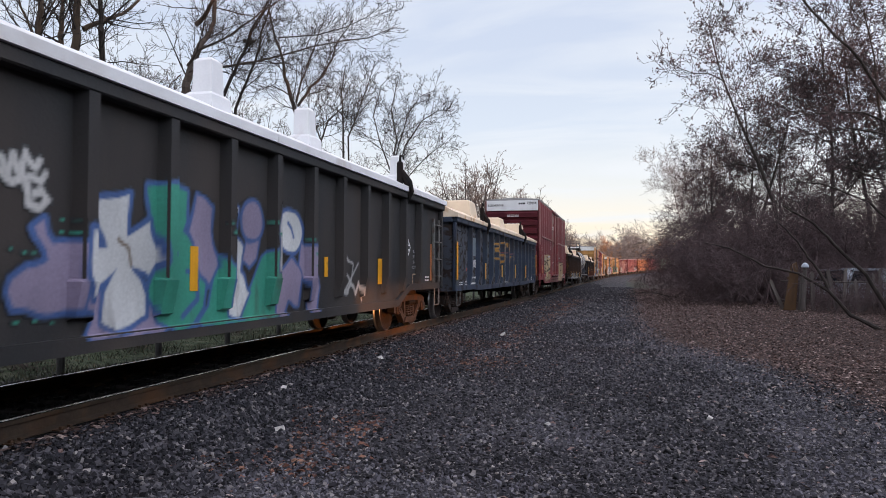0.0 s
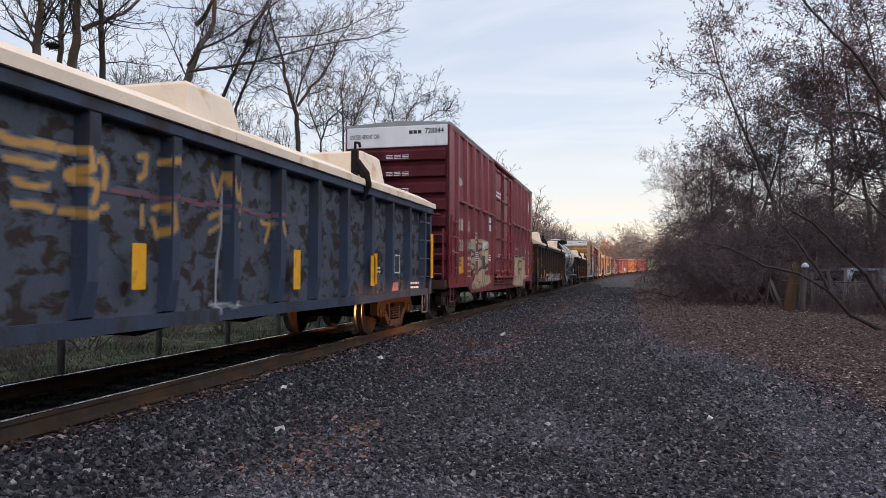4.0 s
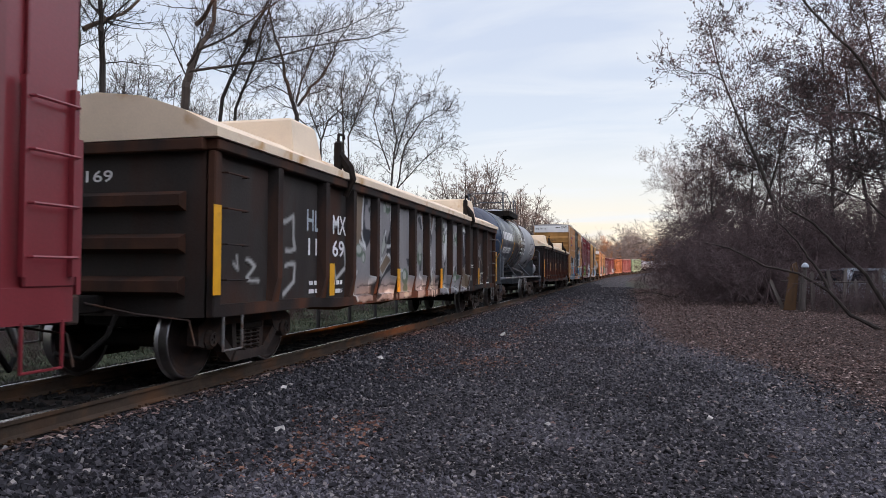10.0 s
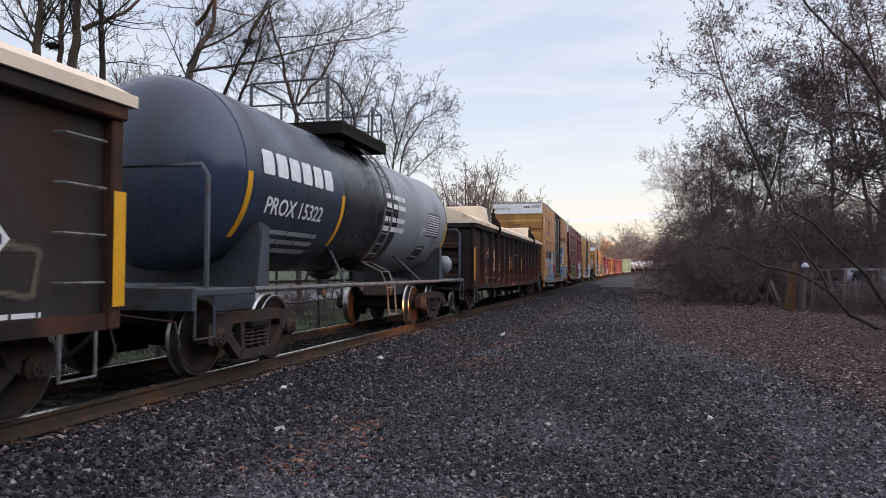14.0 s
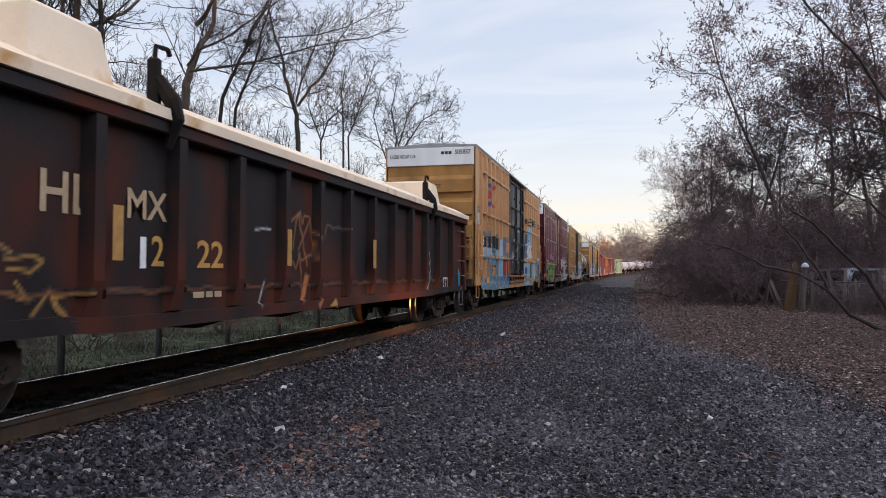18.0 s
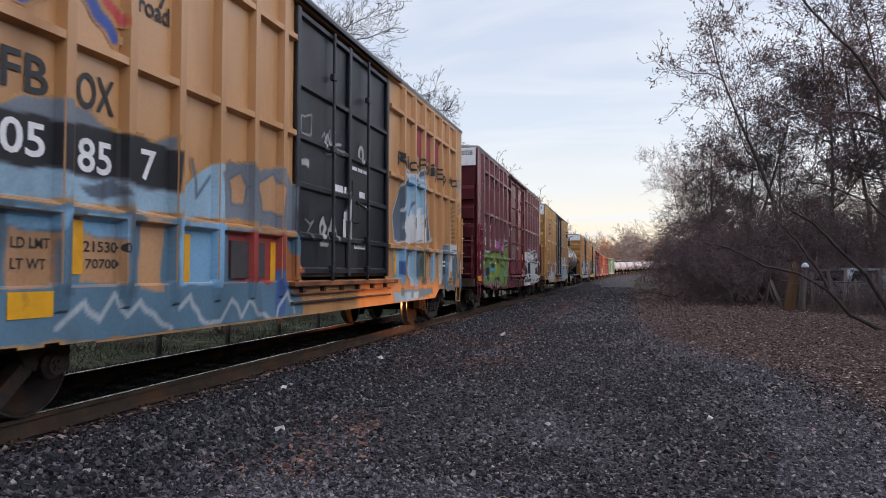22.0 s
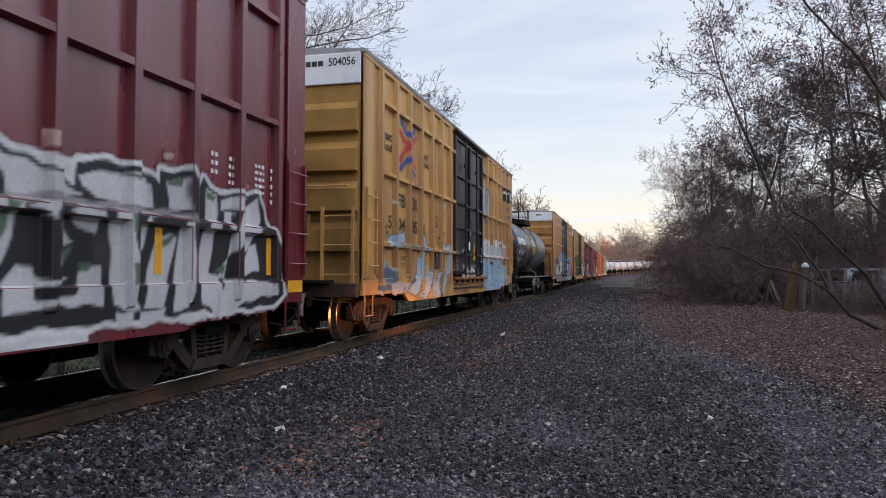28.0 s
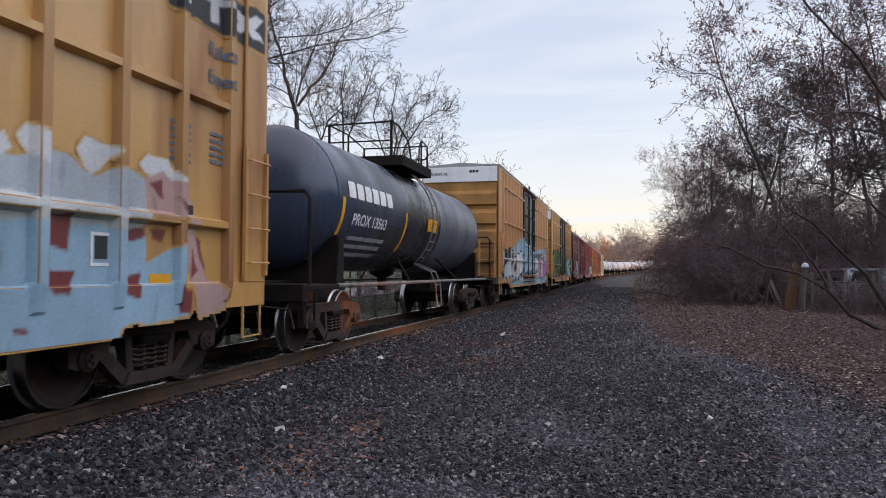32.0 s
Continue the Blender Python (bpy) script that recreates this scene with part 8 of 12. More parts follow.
ink('b7', 'f', 'steel', 0, '', 0.75, 1.04, 0.85, 1.77, 1.35, 1.78, 2.62, 1.77, 4.8, 1.75, 6.13, 1.72, 6.64, 1.74, 6.66, 0.63, 3.04, 0.65, 1.38, 0.72, 0.88, 0.73)
ink('b7', 'f', 'orng2', 0, '', 1.05, 1.7, 1.56, 1.72, 1.48, 1.02, 1.04, 1.01)
ink('b7', 'f', 'orng2', 0, '', 1.78, 1.56, 2.24, 1.55, 2.21, 1.13, 1.78, 1.1)
ink('b7', 'f', 'orng2', 0, '', 2.53, 1.56, 3.01, 1.53, 3, 1.13, 2.51, 1.14)
ink('b7', 'f', 'orng2', 0, '', 3.26, 1.75, 3.62, 1.73, 3.57, 1.04, 3.23, 1.08)
ink('b7', 'f', 'sky', 0, '', 1.73, 1.72, 2.32, 1.72, 2.27, 1.58, 1.75, 1.57)
ink('b7', 'f', 'sky', 0, '', 2.44, 1.73, 3.01, 1.72, 3.01, 1.54, 2.5, 1.57)
ink('b7', 'f', 'steel2', 0, '', 1.54, 1.76, 1.78, 1.77, 1.7, 1.02, 1.51, 1.02)
ink('b7', 'f', 'steel2', 0, '', 2.32, 1.76, 2.5, 1.75, 2.44, 1.06, 2.28, 1.06)
ink('b7', 'f', 'steel2', 0, '', 3.08, 1.77, 3.26, 1.76, 3.19, 1.01, 3.03, 1.03)
ink('b7', 'f', 'sky', 0, '', 3.74, 1.77, 4.61, 1.76, 4.59, 1.09, 3.76, 1.11)
ink('b7', 'f', 'red', 0, '', 4.77, 1.71, 6.25, 1.73, 6.26, 1.26, 5.66, 1.08, 4.78, 1.17)
ink('b7', 'f', 'orng', 0, '', 6, 1.72, 6.65, 1.36, 6.66, 0.88, 6.02, 1.17)
ink('b7', 'f', 'blue', 0, '', 5.89, 1.26, 6.19, 1.26, 6.15, 0.71, 5.86, 0.67)
ink('b7', 'l', 'mist', 0.025, '', 0.91, 0.78, 1.05, 0.93, 1.11, 0.85, 1.28, 0.98, 1.47, 0.83, 1.65, 0.93)
ink('b7', 'l', 'mist', 0.025, '', 2.23, 0.78, 2.4, 0.9, 2.54, 0.99, 2.7, 0.82, 2.89, 1.04, 3.06, 0.84, 3.24, 0.97, 3.46, 0.79, 3.69, 0.67)
ink('b7', 'l', 'mist', 0.025, '', 3.84, 0.88, 4.01, 0.99, 4.18, 0.75, 4.36, 0.67, 4.6, 0.71, 4.82, 0.93, 5.03, 0.71, 5.23, 0.92, 5.45, 0.74, 5.86, 0.6, 5.95, 0.8, 6.19, 0.96, 6.4, 0.69)
ink('b7', 'l', 'slate', 0.02, '', 4.06, 2.4, 4.15, 2.03, 4.41, 2.29)
ink('b7', 'e', 'wht', 0.02, 'drk', 0.41, 1.49, 0.08, 0.07)
ink('b7', 'e', 'grn', 0, '', 0.41, 1.49, 0.04, 0.04)
ink('b3', 'l', 'wht', 0.02, '', 13.96, 1.04, 14.1, 1.14, 14.22, 0.96, 14.44, 1.1)
ink('b3', 'f', 'red', 0, '', 6.4, 2.52, 6.64, 2.64, 6.6, 2.44, 6.42, 2.4)
ink('b3', 'l', 'red', 0.05, '', 6.48, 2.08, 6.5, 1.88, 6.52, 1.72)
ink('b3', 'l', 'red', 0.03, '', 6.72, 1.96, 6.82, 1.88)
ink('b3', 'l', 'fog', 0.02, '', 6.38, 1.88, 6.54, 1.8, 6.72, 1.8)
ink('b3', 'f', 'cream', 0, '', 2.62, 2.17, 3.01, 2.26, 3.05, 1.8, 3.03, 1.18, 3.31, 1.18, 3.77, 1.17, 3.81, 0.74, 2.91, 0.73, 2.72, 0.79, 2.9, 1.12, 2.7, 1.65, 2.78, 1.92)
ink('b3', 'f', 'cream', 0, '', 3.77, 2.26, 4.07, 2.29, 4.11, 2.18, 4.51, 2.29, 4.8, 2.26, 5, 2.22, 5.31, 2.19, 5.21, 2.02, 5.01, 1.93, 4.98, 1.34, 4.82, 1.17, 5.67, 1.15, 5.79, 0.9, 4.83, 0.81, 3.86, 0.75, 3.76, 1.25, 3.83, 1.85)
ink('b3', 'l', 'drk', 0.02, '', 2.6, 2.13, 2.77, 2.12, 2.75, 1.91, 2.89, 1.79, 2.74, 1.58, 2.89, 1.42, 2.8, 1.19)
ink('b3', 'l', 'drk', 0.02, '', 3.01, 2.24, 2.99, 1.8)
ink('b3', 'l', 'drk', 0.02, '', 3.31, 1.17, 3.47, 0.93, 3.61, 1.07, 3.78, 0.81)
ink('b3', 'l', 'drk', 0.02, '', 2.91, 0.77, 3.07, 0.91, 3.21, 0.75, 3.35, 0.86)
ink('b3', 'l', 'drk', 0.02, '', 3.77, 2.22, 3.99, 2.09, 3.83, 1.85, 3.95, 1.56, 3.84, 1.25)
ink('b3', 'l', 'drk', 0.02, '', 4.16, 2.18, 4.11, 1.87, 4.52, 1.93, 4.57, 2.2)
ink('b3', 'l', 'drk', 0.02, '', 4.61, 2.22, 4.52, 2.01, 4.81, 1.91, 5.11, 2.06)
ink('b3', 'l', 'drk', 0.02, '', 4.81, 1.91, 4.72, 1.66, 4.97, 1.51, 4.86, 1.26)
ink('b3', 'l', 'drk', 0.02, '', 4.09, 1.25, 4.27, 1.02, 4.54, 1.22, 4.64, 0.93, 4.82, 1.17)
ink('b3', 'l', 'drk', 0.02, '', 3.85, 0.96, 4.1, 0.76, 4.36, 0.98, 4.6, 0.77)
ink('b3', 'l', 'drk', 0.02, '', 5.21, 2.18, 5.05, 1.97, 5.43, 2.02)
ink('b3', 'l', 'drk', 0.02, '', 5.67, 1.17, 5.77, 0.86)
ink('b3', 'f', 'wht', 0, '', 4.14, 2.16, 4.51, 2.23, 4.54, 1.96, 4.15, 1.92)
ink('b3', 'f', 'wht', 0, '', 4.65, 2.23, 4.96, 2.19, 4.84, 1.98, 4.61, 2)
ink('b3', 'f', 'slate', 0, '', 4.08, 1.73, 4.81, 1.78, 4.86, 1.35, 4.16, 1.33)
ink('b3', 'l', 'tagw', 0.014, '', 0.85, 2.33, 0.97, 2.38, 0.93, 2.27, 1.09, 2.37, 1.05, 2.23, 1.26, 2.37, 1.22, 2.23)
ink('b3', 'l', 'tagw', 0.014, '', 0.2, 1.83, 0.29, 1.86, 0.26, 1.76, 0.39, 1.85, 0.38, 1.75, 0.51, 1.81)
ink('b3', 'l', 'tagw', 0.014, '', 0.23, 1.69, 0.4, 1.73, 0.53, 1.68)
ink('b3', 'f', 'red', 0, '', 7.07, 1.36, 8.5, 1.32, 9.25, 1.21, 9.33, 1.03, 7.22, 1.06)
ink('b3', 'f', 'red', 0, '', 6.42, 2.49, 6.58, 2.5, 6.54, 1.83, 6.43, 1.73)
ink('b3', 'f', 'red', 0, '', 8.15, 1.8, 8.42, 1.81, 8.43, 1.62, 8.15, 1.59)
ink('b3', 'f', 'cream', 0, '', 10.7, 1.92, 10.91, 2.01, 11.07, 2, 11.19, 1.9, 11.32, 1.86, 11.4, 1.89, 11.53, 1.96, 11.67, 2.03, 11.85, 2.07, 12.05, 2.04, 12.25, 1.99, 12.51, 1.94, 12.79, 1.93, 13.01, 1.96, 13.33, 1.97, 13.76, 1.92, 13.83, 1.74, 13.76, 1.25, 13.68, 0.86, 13.36, 0.86, 12.58, 0.86, 11.65, 0.85, 11.12, 0.84, 10.73, 0.83)
ink('b3', 'f', 'cream', 0, '', 10.73, 0.83, 11.12, 0.84, 13.66, 0.86, 13.37, 0.67, 11.13, 0.71, 10.73, 0.72)
ink('b3', 'f', 'tan', 0, '', 11.58, 1.6, 11.68, 1.74, 11.89, 1.81, 12, 1.63, 12.03, 1.39, 11.91, 1.2, 11.74, 1.18, 11.63, 1.29)
ink('b3', 'l', 'drk', 0.028, '', 11.3, 1.56, 11.4, 1.76, 11.53, 1.9, 11.73, 2.02, 11.92, 2.03, 12.05, 1.99)
ink('b3', 'l', 'drk', 0.028, '', 11.6, 1.51, 11.58, 1.69, 11.68, 1.79, 11.86, 1.81, 11.99, 1.65, 12.05, 1.44, 11.97, 1.25, 11.81, 1.16, 11.68, 1.25, 11.61, 1.4)
ink('b3', 'l', 'drk', 0.028, '', 11.67, 1.63, 11.74, 1.66, 11.83, 1.61, 11.92, 1.43)
ink('b3', 'l', 'drk', 0.028, '', 11.69, 1.29, 11.8, 1.2, 11.9, 1.39)
ink('b3', 'l', 'drk', 0.028, '', 11.04, 1.93, 11.17, 1.88, 11.25, 1.75, 11.27, 1.58)
ink('b3', 'l', 'drk', 0.028, '', 11.08, 1.55, 11.2, 1.57, 11.27, 1.6)
ink('b3', 'l', 'drk', 0.028, '', 11.11, 1.45, 11.23, 1.39, 11.3, 1.41)
ink('b3', 'l', 'drk', 0.028, '', 11.41, 1.25, 11.32, 0.91)
ink('b3', 'l', 'drk', 0.028, '', 12.12, 1.97, 12.14, 1.73, 12.2, 1.44, 12.14, 0.96)
ink('b3', 'l', 'drk', 0.028, '', 12.25, 1.94, 12.55, 1.91, 12.96, 1.95)
ink('b3', 'l', 'drk', 0.028, '', 12.2, 1.39, 12.73, 1.4)
ink('b3', 'l', 'drk', 0.028, '', 12.32, 1.67, 12.37, 1.71, 12.44, 1.66, 12.43, 1.55, 12.5, 1.49)
ink('b3', 'l', 'drk', 0.028, '', 12.56, 1.74, 12.68, 1.67, 12.79, 1.62)
ink('b3', 'l', 'drk', 0.028, '', 12.53, 1.49, 12.47, 1.5)
ink('b3', 'l', 'drk', 0.028, '', 12.31, 1.15, 12.36, 1.27, 12.45, 1.32, 12.53, 1.2, 12.41, 1.12)
ink('b3', 'l', 'drk', 0.028, '', 12.8, 1.84, 12.76, 1.51, 12.72, 0.93)
ink('b3', 'l', 'drk', 0.028, '', 12.84, 1.87, 12.97, 1.92, 13.15, 1.87, 13.2, 1.59)
ink('b3', 'l', 'drk', 0.028, '', 13.38, 1.86, 13.3, 1.54, 13.35, 1.42)
ink('b3', 'l', 'drk', 0.028, '', 13.58, 1.86, 13.77, 1.8, 13.75, 1.74)
ink('b3', 'l', 'drk', 0.028, '', 13.07, 1.47, 13.15, 1.59, 13.23, 1.31)
ink('b3', 'l', 'drk', 0.028, '', 13.73, 1.61, 13.68, 1.13)
ink('b3', 'f', 'slate', 0, '', 11.34, 1.58, 11.41, 1.74, 11.5, 1.86, 11.4, 1.59, 11.31, 1.37, 11.28, 1.41)
ink('b3', 'f', 'slate', 0, '', 12.09, 1.97, 12.17, 1.95, 12.19, 1.69, 12.12, 1.66)
ink('b3', 'f', 'slate', 0, '', 11.79, 1.62, 11.85, 1.62, 11.9, 1.39, 11.83, 1.2, 11.79, 1.22, 11.84, 1.41)
ink('b3', 'f', 'slate', 0, '', 11.76, 0.97, 11.8, 1.13, 11.86, 1.13, 11.77, 0.93, 11.71, 0.92)
ink('b3', 'f', 'slate', 0, '', 13.07, 1.19, 13.16, 1.22, 13.18, 1.14, 13.08, 0.97)
ink('b3', 'f', 'slate', 0, '', 11.67, 2, 11.92, 2.02, 11.92, 1.99, 11.68, 1.97)
ink('b3', 'l', 'wht', 0.015, '', 11.78, 1.89, 11.92, 1.95)
ink('b3', 'l', 'wht', 0.015, '', 11.81, 1.85, 11.93, 1.91)
ink('b3', 'l', 'wht', 0.015, '', 12.93, 1.66, 13.06, 1.72)
ink('b3', 'l', 'wht', 0.015, '', 13.16, 1.5, 13.49, 1.6)
ink('b3', 'l', 'tagw', 0.02, '', 11.49, 2.23, 11.58, 2.18, 11.6, 2.11)
ink('b3', 'l', 'tagw', 0.02, '', 12.17, 2.37, 12.21, 2.29, 12.32, 2.25, 12.34, 2.17)
ink('b3', 'l', 'tagw', 0.02, '', 12.96, 2.26, 13.12, 2.25, 13.1, 2.14)
ink('b3', 'l', 'tagw', 0.02, '', 11.41, 2.21, 11.44, 2.17)
ink('b3', 'f', 'drk', 0, '', 12.3, 1.69, 12.52, 1.68, 12.55, 1.6, 12.35, 1.6)
ink('b3', 'f', 'drk', 0, '', 12.45, 1.35, 12.57, 1.38, 12.54, 1.22, 12.46, 1.2)
ink('b3', 'l', 'wht', 0.014, '', 14, 1.15, 14.12, 1.16, 14.03, 1.07, 14.15, 1.03)
ink('b3', 'l', 'wht', 0.014, '', 14.22, 1.03, 14.23, 1.14, 14.34, 1.12, 14.24, 1.07)
ink('b3', 'l', 'wht', 0.014, '', 14.39, 1.04, 14.46, 1.12, 14.49, 1.03)
ink('b3', 'l', 'wht', 0.014, '', 14.56, 1.04, 14.54, 1.15, 14.68, 1.04, 14.73, 1.16)
ink('g4', 'f', 'gry2', 0, '', 6.63, 2.49, 7.58, 2.56, 7.65, 0.78, 6.65, 0.73)
ink('g4', 'f', 'gry2', 0, '', 4.37, 2.63, 6.45, 2.72, 6.5, 0.74, 4.37, 0.75)
ink('g4', 'f', 'tan', 0, '', 4.42, 2.6, 4.7, 2.63, 4.68, 2.05, 4.62, 1.64, 4.45, 1.58, 4.37, 0.87, 4.31, 0.78, 4.29, 1.43)
ink('g4', 'f', 'inky', 0, '', 4.75, 2.64, 4.92, 2.63, 4.78, 2.16, 4.86, 2.02, 5.14, 1.94, 5.13, 1.84, 4.91, 1.66, 4.72, 1.77, 4.61, 1.84, 4.72, 1.95)
ink('g4', 'f', 'inky', 0, '', 5.07, 1.14, 5.41, 1.47, 5.5, 1.56, 5.56, 0.8, 5.34, 0.76, 5.05, 0.83)
ink('g4', 'f', 'inky', 0, '', 5.82, 1.81, 5.97, 2.03, 6, 1.79, 6.18, 2.05, 6.2, 2.36, 6.3, 1.75, 6.36, 1.56, 5.89, 1.31, 6.03, 1.76)
ink('g4', 'f', 'inky', 0, '', 5.51, 1.02, 6.25, 1.47, 6.29, 1.31, 5.79, 1.13, 5.56, 0.91)
ink('g4', 'f', 'inky', 0, '', 6.56, 1.41, 6.85, 1.32, 6.85, 1.15, 6.61, 1.06)
ink('g4', 'f', 'inky', 0, '', 7.24, 1.5, 7.6, 1.54, 7.61, 1.33, 7.39, 1.36)
ink('g4', 'l', 'wht', 0.03, '', 4.74, 2.64, 4.7, 2)
ink('g4', 'l', 'wht', 0.03, '', 4.68, 1.92, 4.87, 1.66, 4.69, 1.75)
ink('g4', 'l', 'wht', 0.03, '', 4.58, 1.76, 4.69, 1.67)
ink('g4', 'l', 'wht', 0.03, '', 5.97, 2.03, 5.73, 1.71, 5.73, 1.48)
ink('g4', 'l', 'wht', 0.03, '', 6.19, 2.73, 6.3, 1.78, 6.03, 1.73)
ink('g4', 'l', 'wht', 0.03, '', 5.69, 1.36, 6.14, 1.59, 6.25, 1.5, 5.79, 1.25)
ink('g4', 'l', 'wht', 0.03, '', 5.16, 1.19, 5.46, 1.47)
ink('g4', 'l', 'wht', 0.03, '', 5.01, 0.99, 5.16, 1.25)
ink('g4', 'l', 'wht', 0.03, '', 4.37, 0.77, 4.24, 0.92, 4.3, 1.11, 4.46, 1.25)
ink('g4', 'l', 'wht', 0.03, '', 5.9, 0.87, 6.23, 0.88, 6.24, 0.79)
ink('g4', 'l', 'wht', 0.03, '', 6.69, 1.09, 6.91, 1.29, 7.18, 1.25)
ink('g4', 'e', 'inky', 0, '', 4.91, 2.49, 0.06, 0.07)
ink('g4', 'e', 'inky', 0, '', 5.05, 2.35, 0.05, 0.05)
ink('g4', 'e', 'grn', 0, '', 4.55, 1.61, 0.17, 0.11)
ink('g4', 'e', 'grn', 0, '', 4.78, 1.5, 0.09, 0.1)
ink('g4', 'e', 'grn', 0, '', 6.01, 2.49, 0.19, 0.13)
ink('g4', 'e', 'grn', 0, '', 7.18, 1.15, 0.2, 0.17)
ink('g4', 'e', 'grn', 0, '', 7.21, 0.91, 0.17, 0.1)
ink('g4', 'e', 'pale', 0, '', 4.55, 1.63, 0.13, 0.07)
ink('g4', 'e', 'pale', 0, '', 4.77, 1.49, 0.06, 0.07)
ink('g4', 'e', 'pale', 0, '', 6.06, 2.54, 0.11, 0.07)
ink('g4', 'e', 'pale', 0, '', 5.88, 2.44, 0.08, 0.08)
ink('g4', 'e', 'pale', 0, '', 7.15, 1.18, 0.12, 0.1)
ink('g4', 'e', 'pale', 0, '', 7.12, 0.79, 0.19, 0.05)
ink('g4', 'f', 'pale', 0.02, 'inky', 5.73, 1.71, 5.85, 2.02, 5.93, 1.73, 5.73, 1.54)
ink('g4', 'f', 'tan', 0.02, 'wht', 5.6, 1.31, 6, 1.58, 6.25, 1.47, 5.79, 1.22)
ink('g4', 'f', 'tan', 0, '', 5.5, 1.61, 5.59, 1.48, 5.52, 1.25)
ink('g4', 'l', 'inky', 0.012, '', 4.5, 1.01, 5.01, 1, 6.43, 1)
ink('g4', 'l', 'inky', 0.012, '', 4.44, 0.86, 5.17, 0.85)
ink('g4', 'f', 'gry2', 0, '', 7.91, 2.53, 8.72, 2.57, 9.78, 2.55, 10.92, 2.61, 12.67, 2.61, 13.19, 2.53, 13.23, 0.74, 10.97, 0.72, 9.83, 0.74, 8.54, 0.73, 7.96, 0.7)
ink('g4', 'f', 'brn2', 0.03, 'wht', 8.36, 2.58, 8.66, 2.56, 8.5, 2.19)
ink('g4', 'f', 'brn2', 0.03, 'wht', 9.15, 2.65, 9.47, 2.65, 9.25, 2.14)
ink('g4', 'f', 'inky', 0, '', 8.87, 2.47, 9.2, 2.15, 9.34, 2.24, 9.18, 1.68)
ink('g4', 'f', 'inky', 0, '', 8.87, 1.43, 9.16, 1.17, 9.33, 1.3, 9.52, 0.74, 9.14, 0.72, 9.06, 1.01, 8.95, 0.74, 8.88, 0.88)
ink('g4', 'f', 'inky', 0, '', 10.07, 1.3, 10.53, 1.37, 10.43, 1.48, 10.63, 1.55, 10.4, 1.02, 10.03, 1.14)
ink('g4', 'f', 'inky', 0, '', 10.26, 2.56, 10.46, 2.48, 10.41, 2.24, 10.22, 2.27)
ink('g4', 'f', 'inky', 0, '', 11.15, 2.59, 11.53, 2.05, 11.39, 2.43)
ink('g4', 'f', 'inky', 0, '', 11.24, 1.32, 11.74, 1.39, 11.81, 1.25, 11.36, 1.12)
ink('g4', 'f', 'inky', 0, '', 12.15, 1.54, 12.62, 1.33, 12.43, 2.43, 12.93, 2.34, 12.94, 1.56, 12.54, 1.11, 12.32, 0.68)
ink('g4', 'f', 'inky', 0, '', 8.1, 2.41, 8.28, 2.54, 8.5, 2.2, 8.29, 2.2)
ink('g4', 'f', 'inky', 0, '', 8.22, 1.45, 8.44, 1.67, 8.4, 1.29, 8.22, 1.24)
ink('g4', 'f', 'inky', 0, '', 11.43, 0.86, 11.68, 0.91, 11.63, 0.62, 11.4, 0.63)
ink('g4', 'l', 'wht', 0.036, '', 8.19, 2.49, 8.28, 2.56, 8.5, 2.19, 8.61, 2.39)
ink('g4', 'l', 'wht', 0.036, '', 8.9, 2.55, 9.03, 2.29, 9.18, 1.66)
ink('g4', 'l', 'wht', 0.036, '', 8.91, 2.17, 9.19, 1.66)
ink('g4', 'l', 'wht', 0.036, '', 9.47, 2.65, 9.37, 2.35, 9.25, 2.14)
ink('g4', 'l', 'wht', 0.036, '', 9.98, 1.36, 10.2, 1.39, 10.37, 2.03, 10.56, 2.31, 10.76, 2.4)
ink('g4', 'l', 'wht', 0.036, '', 10.03, 1.11, 10.4, 0.9, 10.7, 0.71)
ink('g4', 'l', 'wht', 0.036, '', 8.22, 1.16, 8.45, 1.07, 8.48, 0.97, 8.33, 0.85)
ink('g4', 'l', 'wht', 0.036, '', 9.14, 0.72, 9.2, 0.96, 9.34, 0.7)
ink('g4', 'l', 'wht', 0.036, '', 9.33, 1.32, 9.23, 1.15, 9.52, 0.77)
ink('g4', 'l', 'wht', 0.036, '', 12.28, 2.41, 12.92, 2.41, 13.37, 2.35)
ink('g4', 'l', 'wht', 0.036, '', 12.21, 2.33, 12.3, 1.61)
ink('g4', 'l', 'wht', 0.036, '', 12.68, 2.27, 12.77, 1.71)
ink('g4', 'l', 'wht', 0.036, '', 12.46, 1.47, 12.62, 1.1, 12.96, 0.79)
ink('g4', 'l', 'wht', 0.036, '', 11.21, 2.53, 11.53, 2.12)
ink('g4', 'l', 'wht', 0.036, '', 11.36, 1.25, 11.54, 1.38, 11.43, 1.05)
ink('g4', 'l', 'wht', 0.036, '', 12.09, 1.11, 12.63, 0.77)
ink('g4', 'l', 'wht', 0.036, '', 11.31, 0.83, 11.69, 0.78)
ink('g4', 'f', 'wht', 0, '', 8.86, 2.59, 9.12, 2.6, 9.2, 2.22, 8.9, 2.27)
ink('g4', 'f', 'wht', 0, '', 10.47, 2.13, 10.72, 2.22, 10.68, 1.73, 10.53, 1.54, 10.38, 1.71)
ink('g4', 'f', 'pale', 0.02, 'inky', 9.28, 1.1, 9.36, 1.25, 9.45, 0.85, 9.2, 0.91)
ink('g4', 'e', 'grn', 0, '', 8.25, 1.57, 0.19, 0.17)
ink('g4', 'e', 'grn', 0, '', 10.16, 2.43, 0.22, 0.2)
ink('g4', 'e', 'grn', 0, '', 10.42, 2.09, 0.14, 0.13)
ink('g4', 'e', 'grn', 0, '', 11.72, 2.14, 0.19, 0.15)
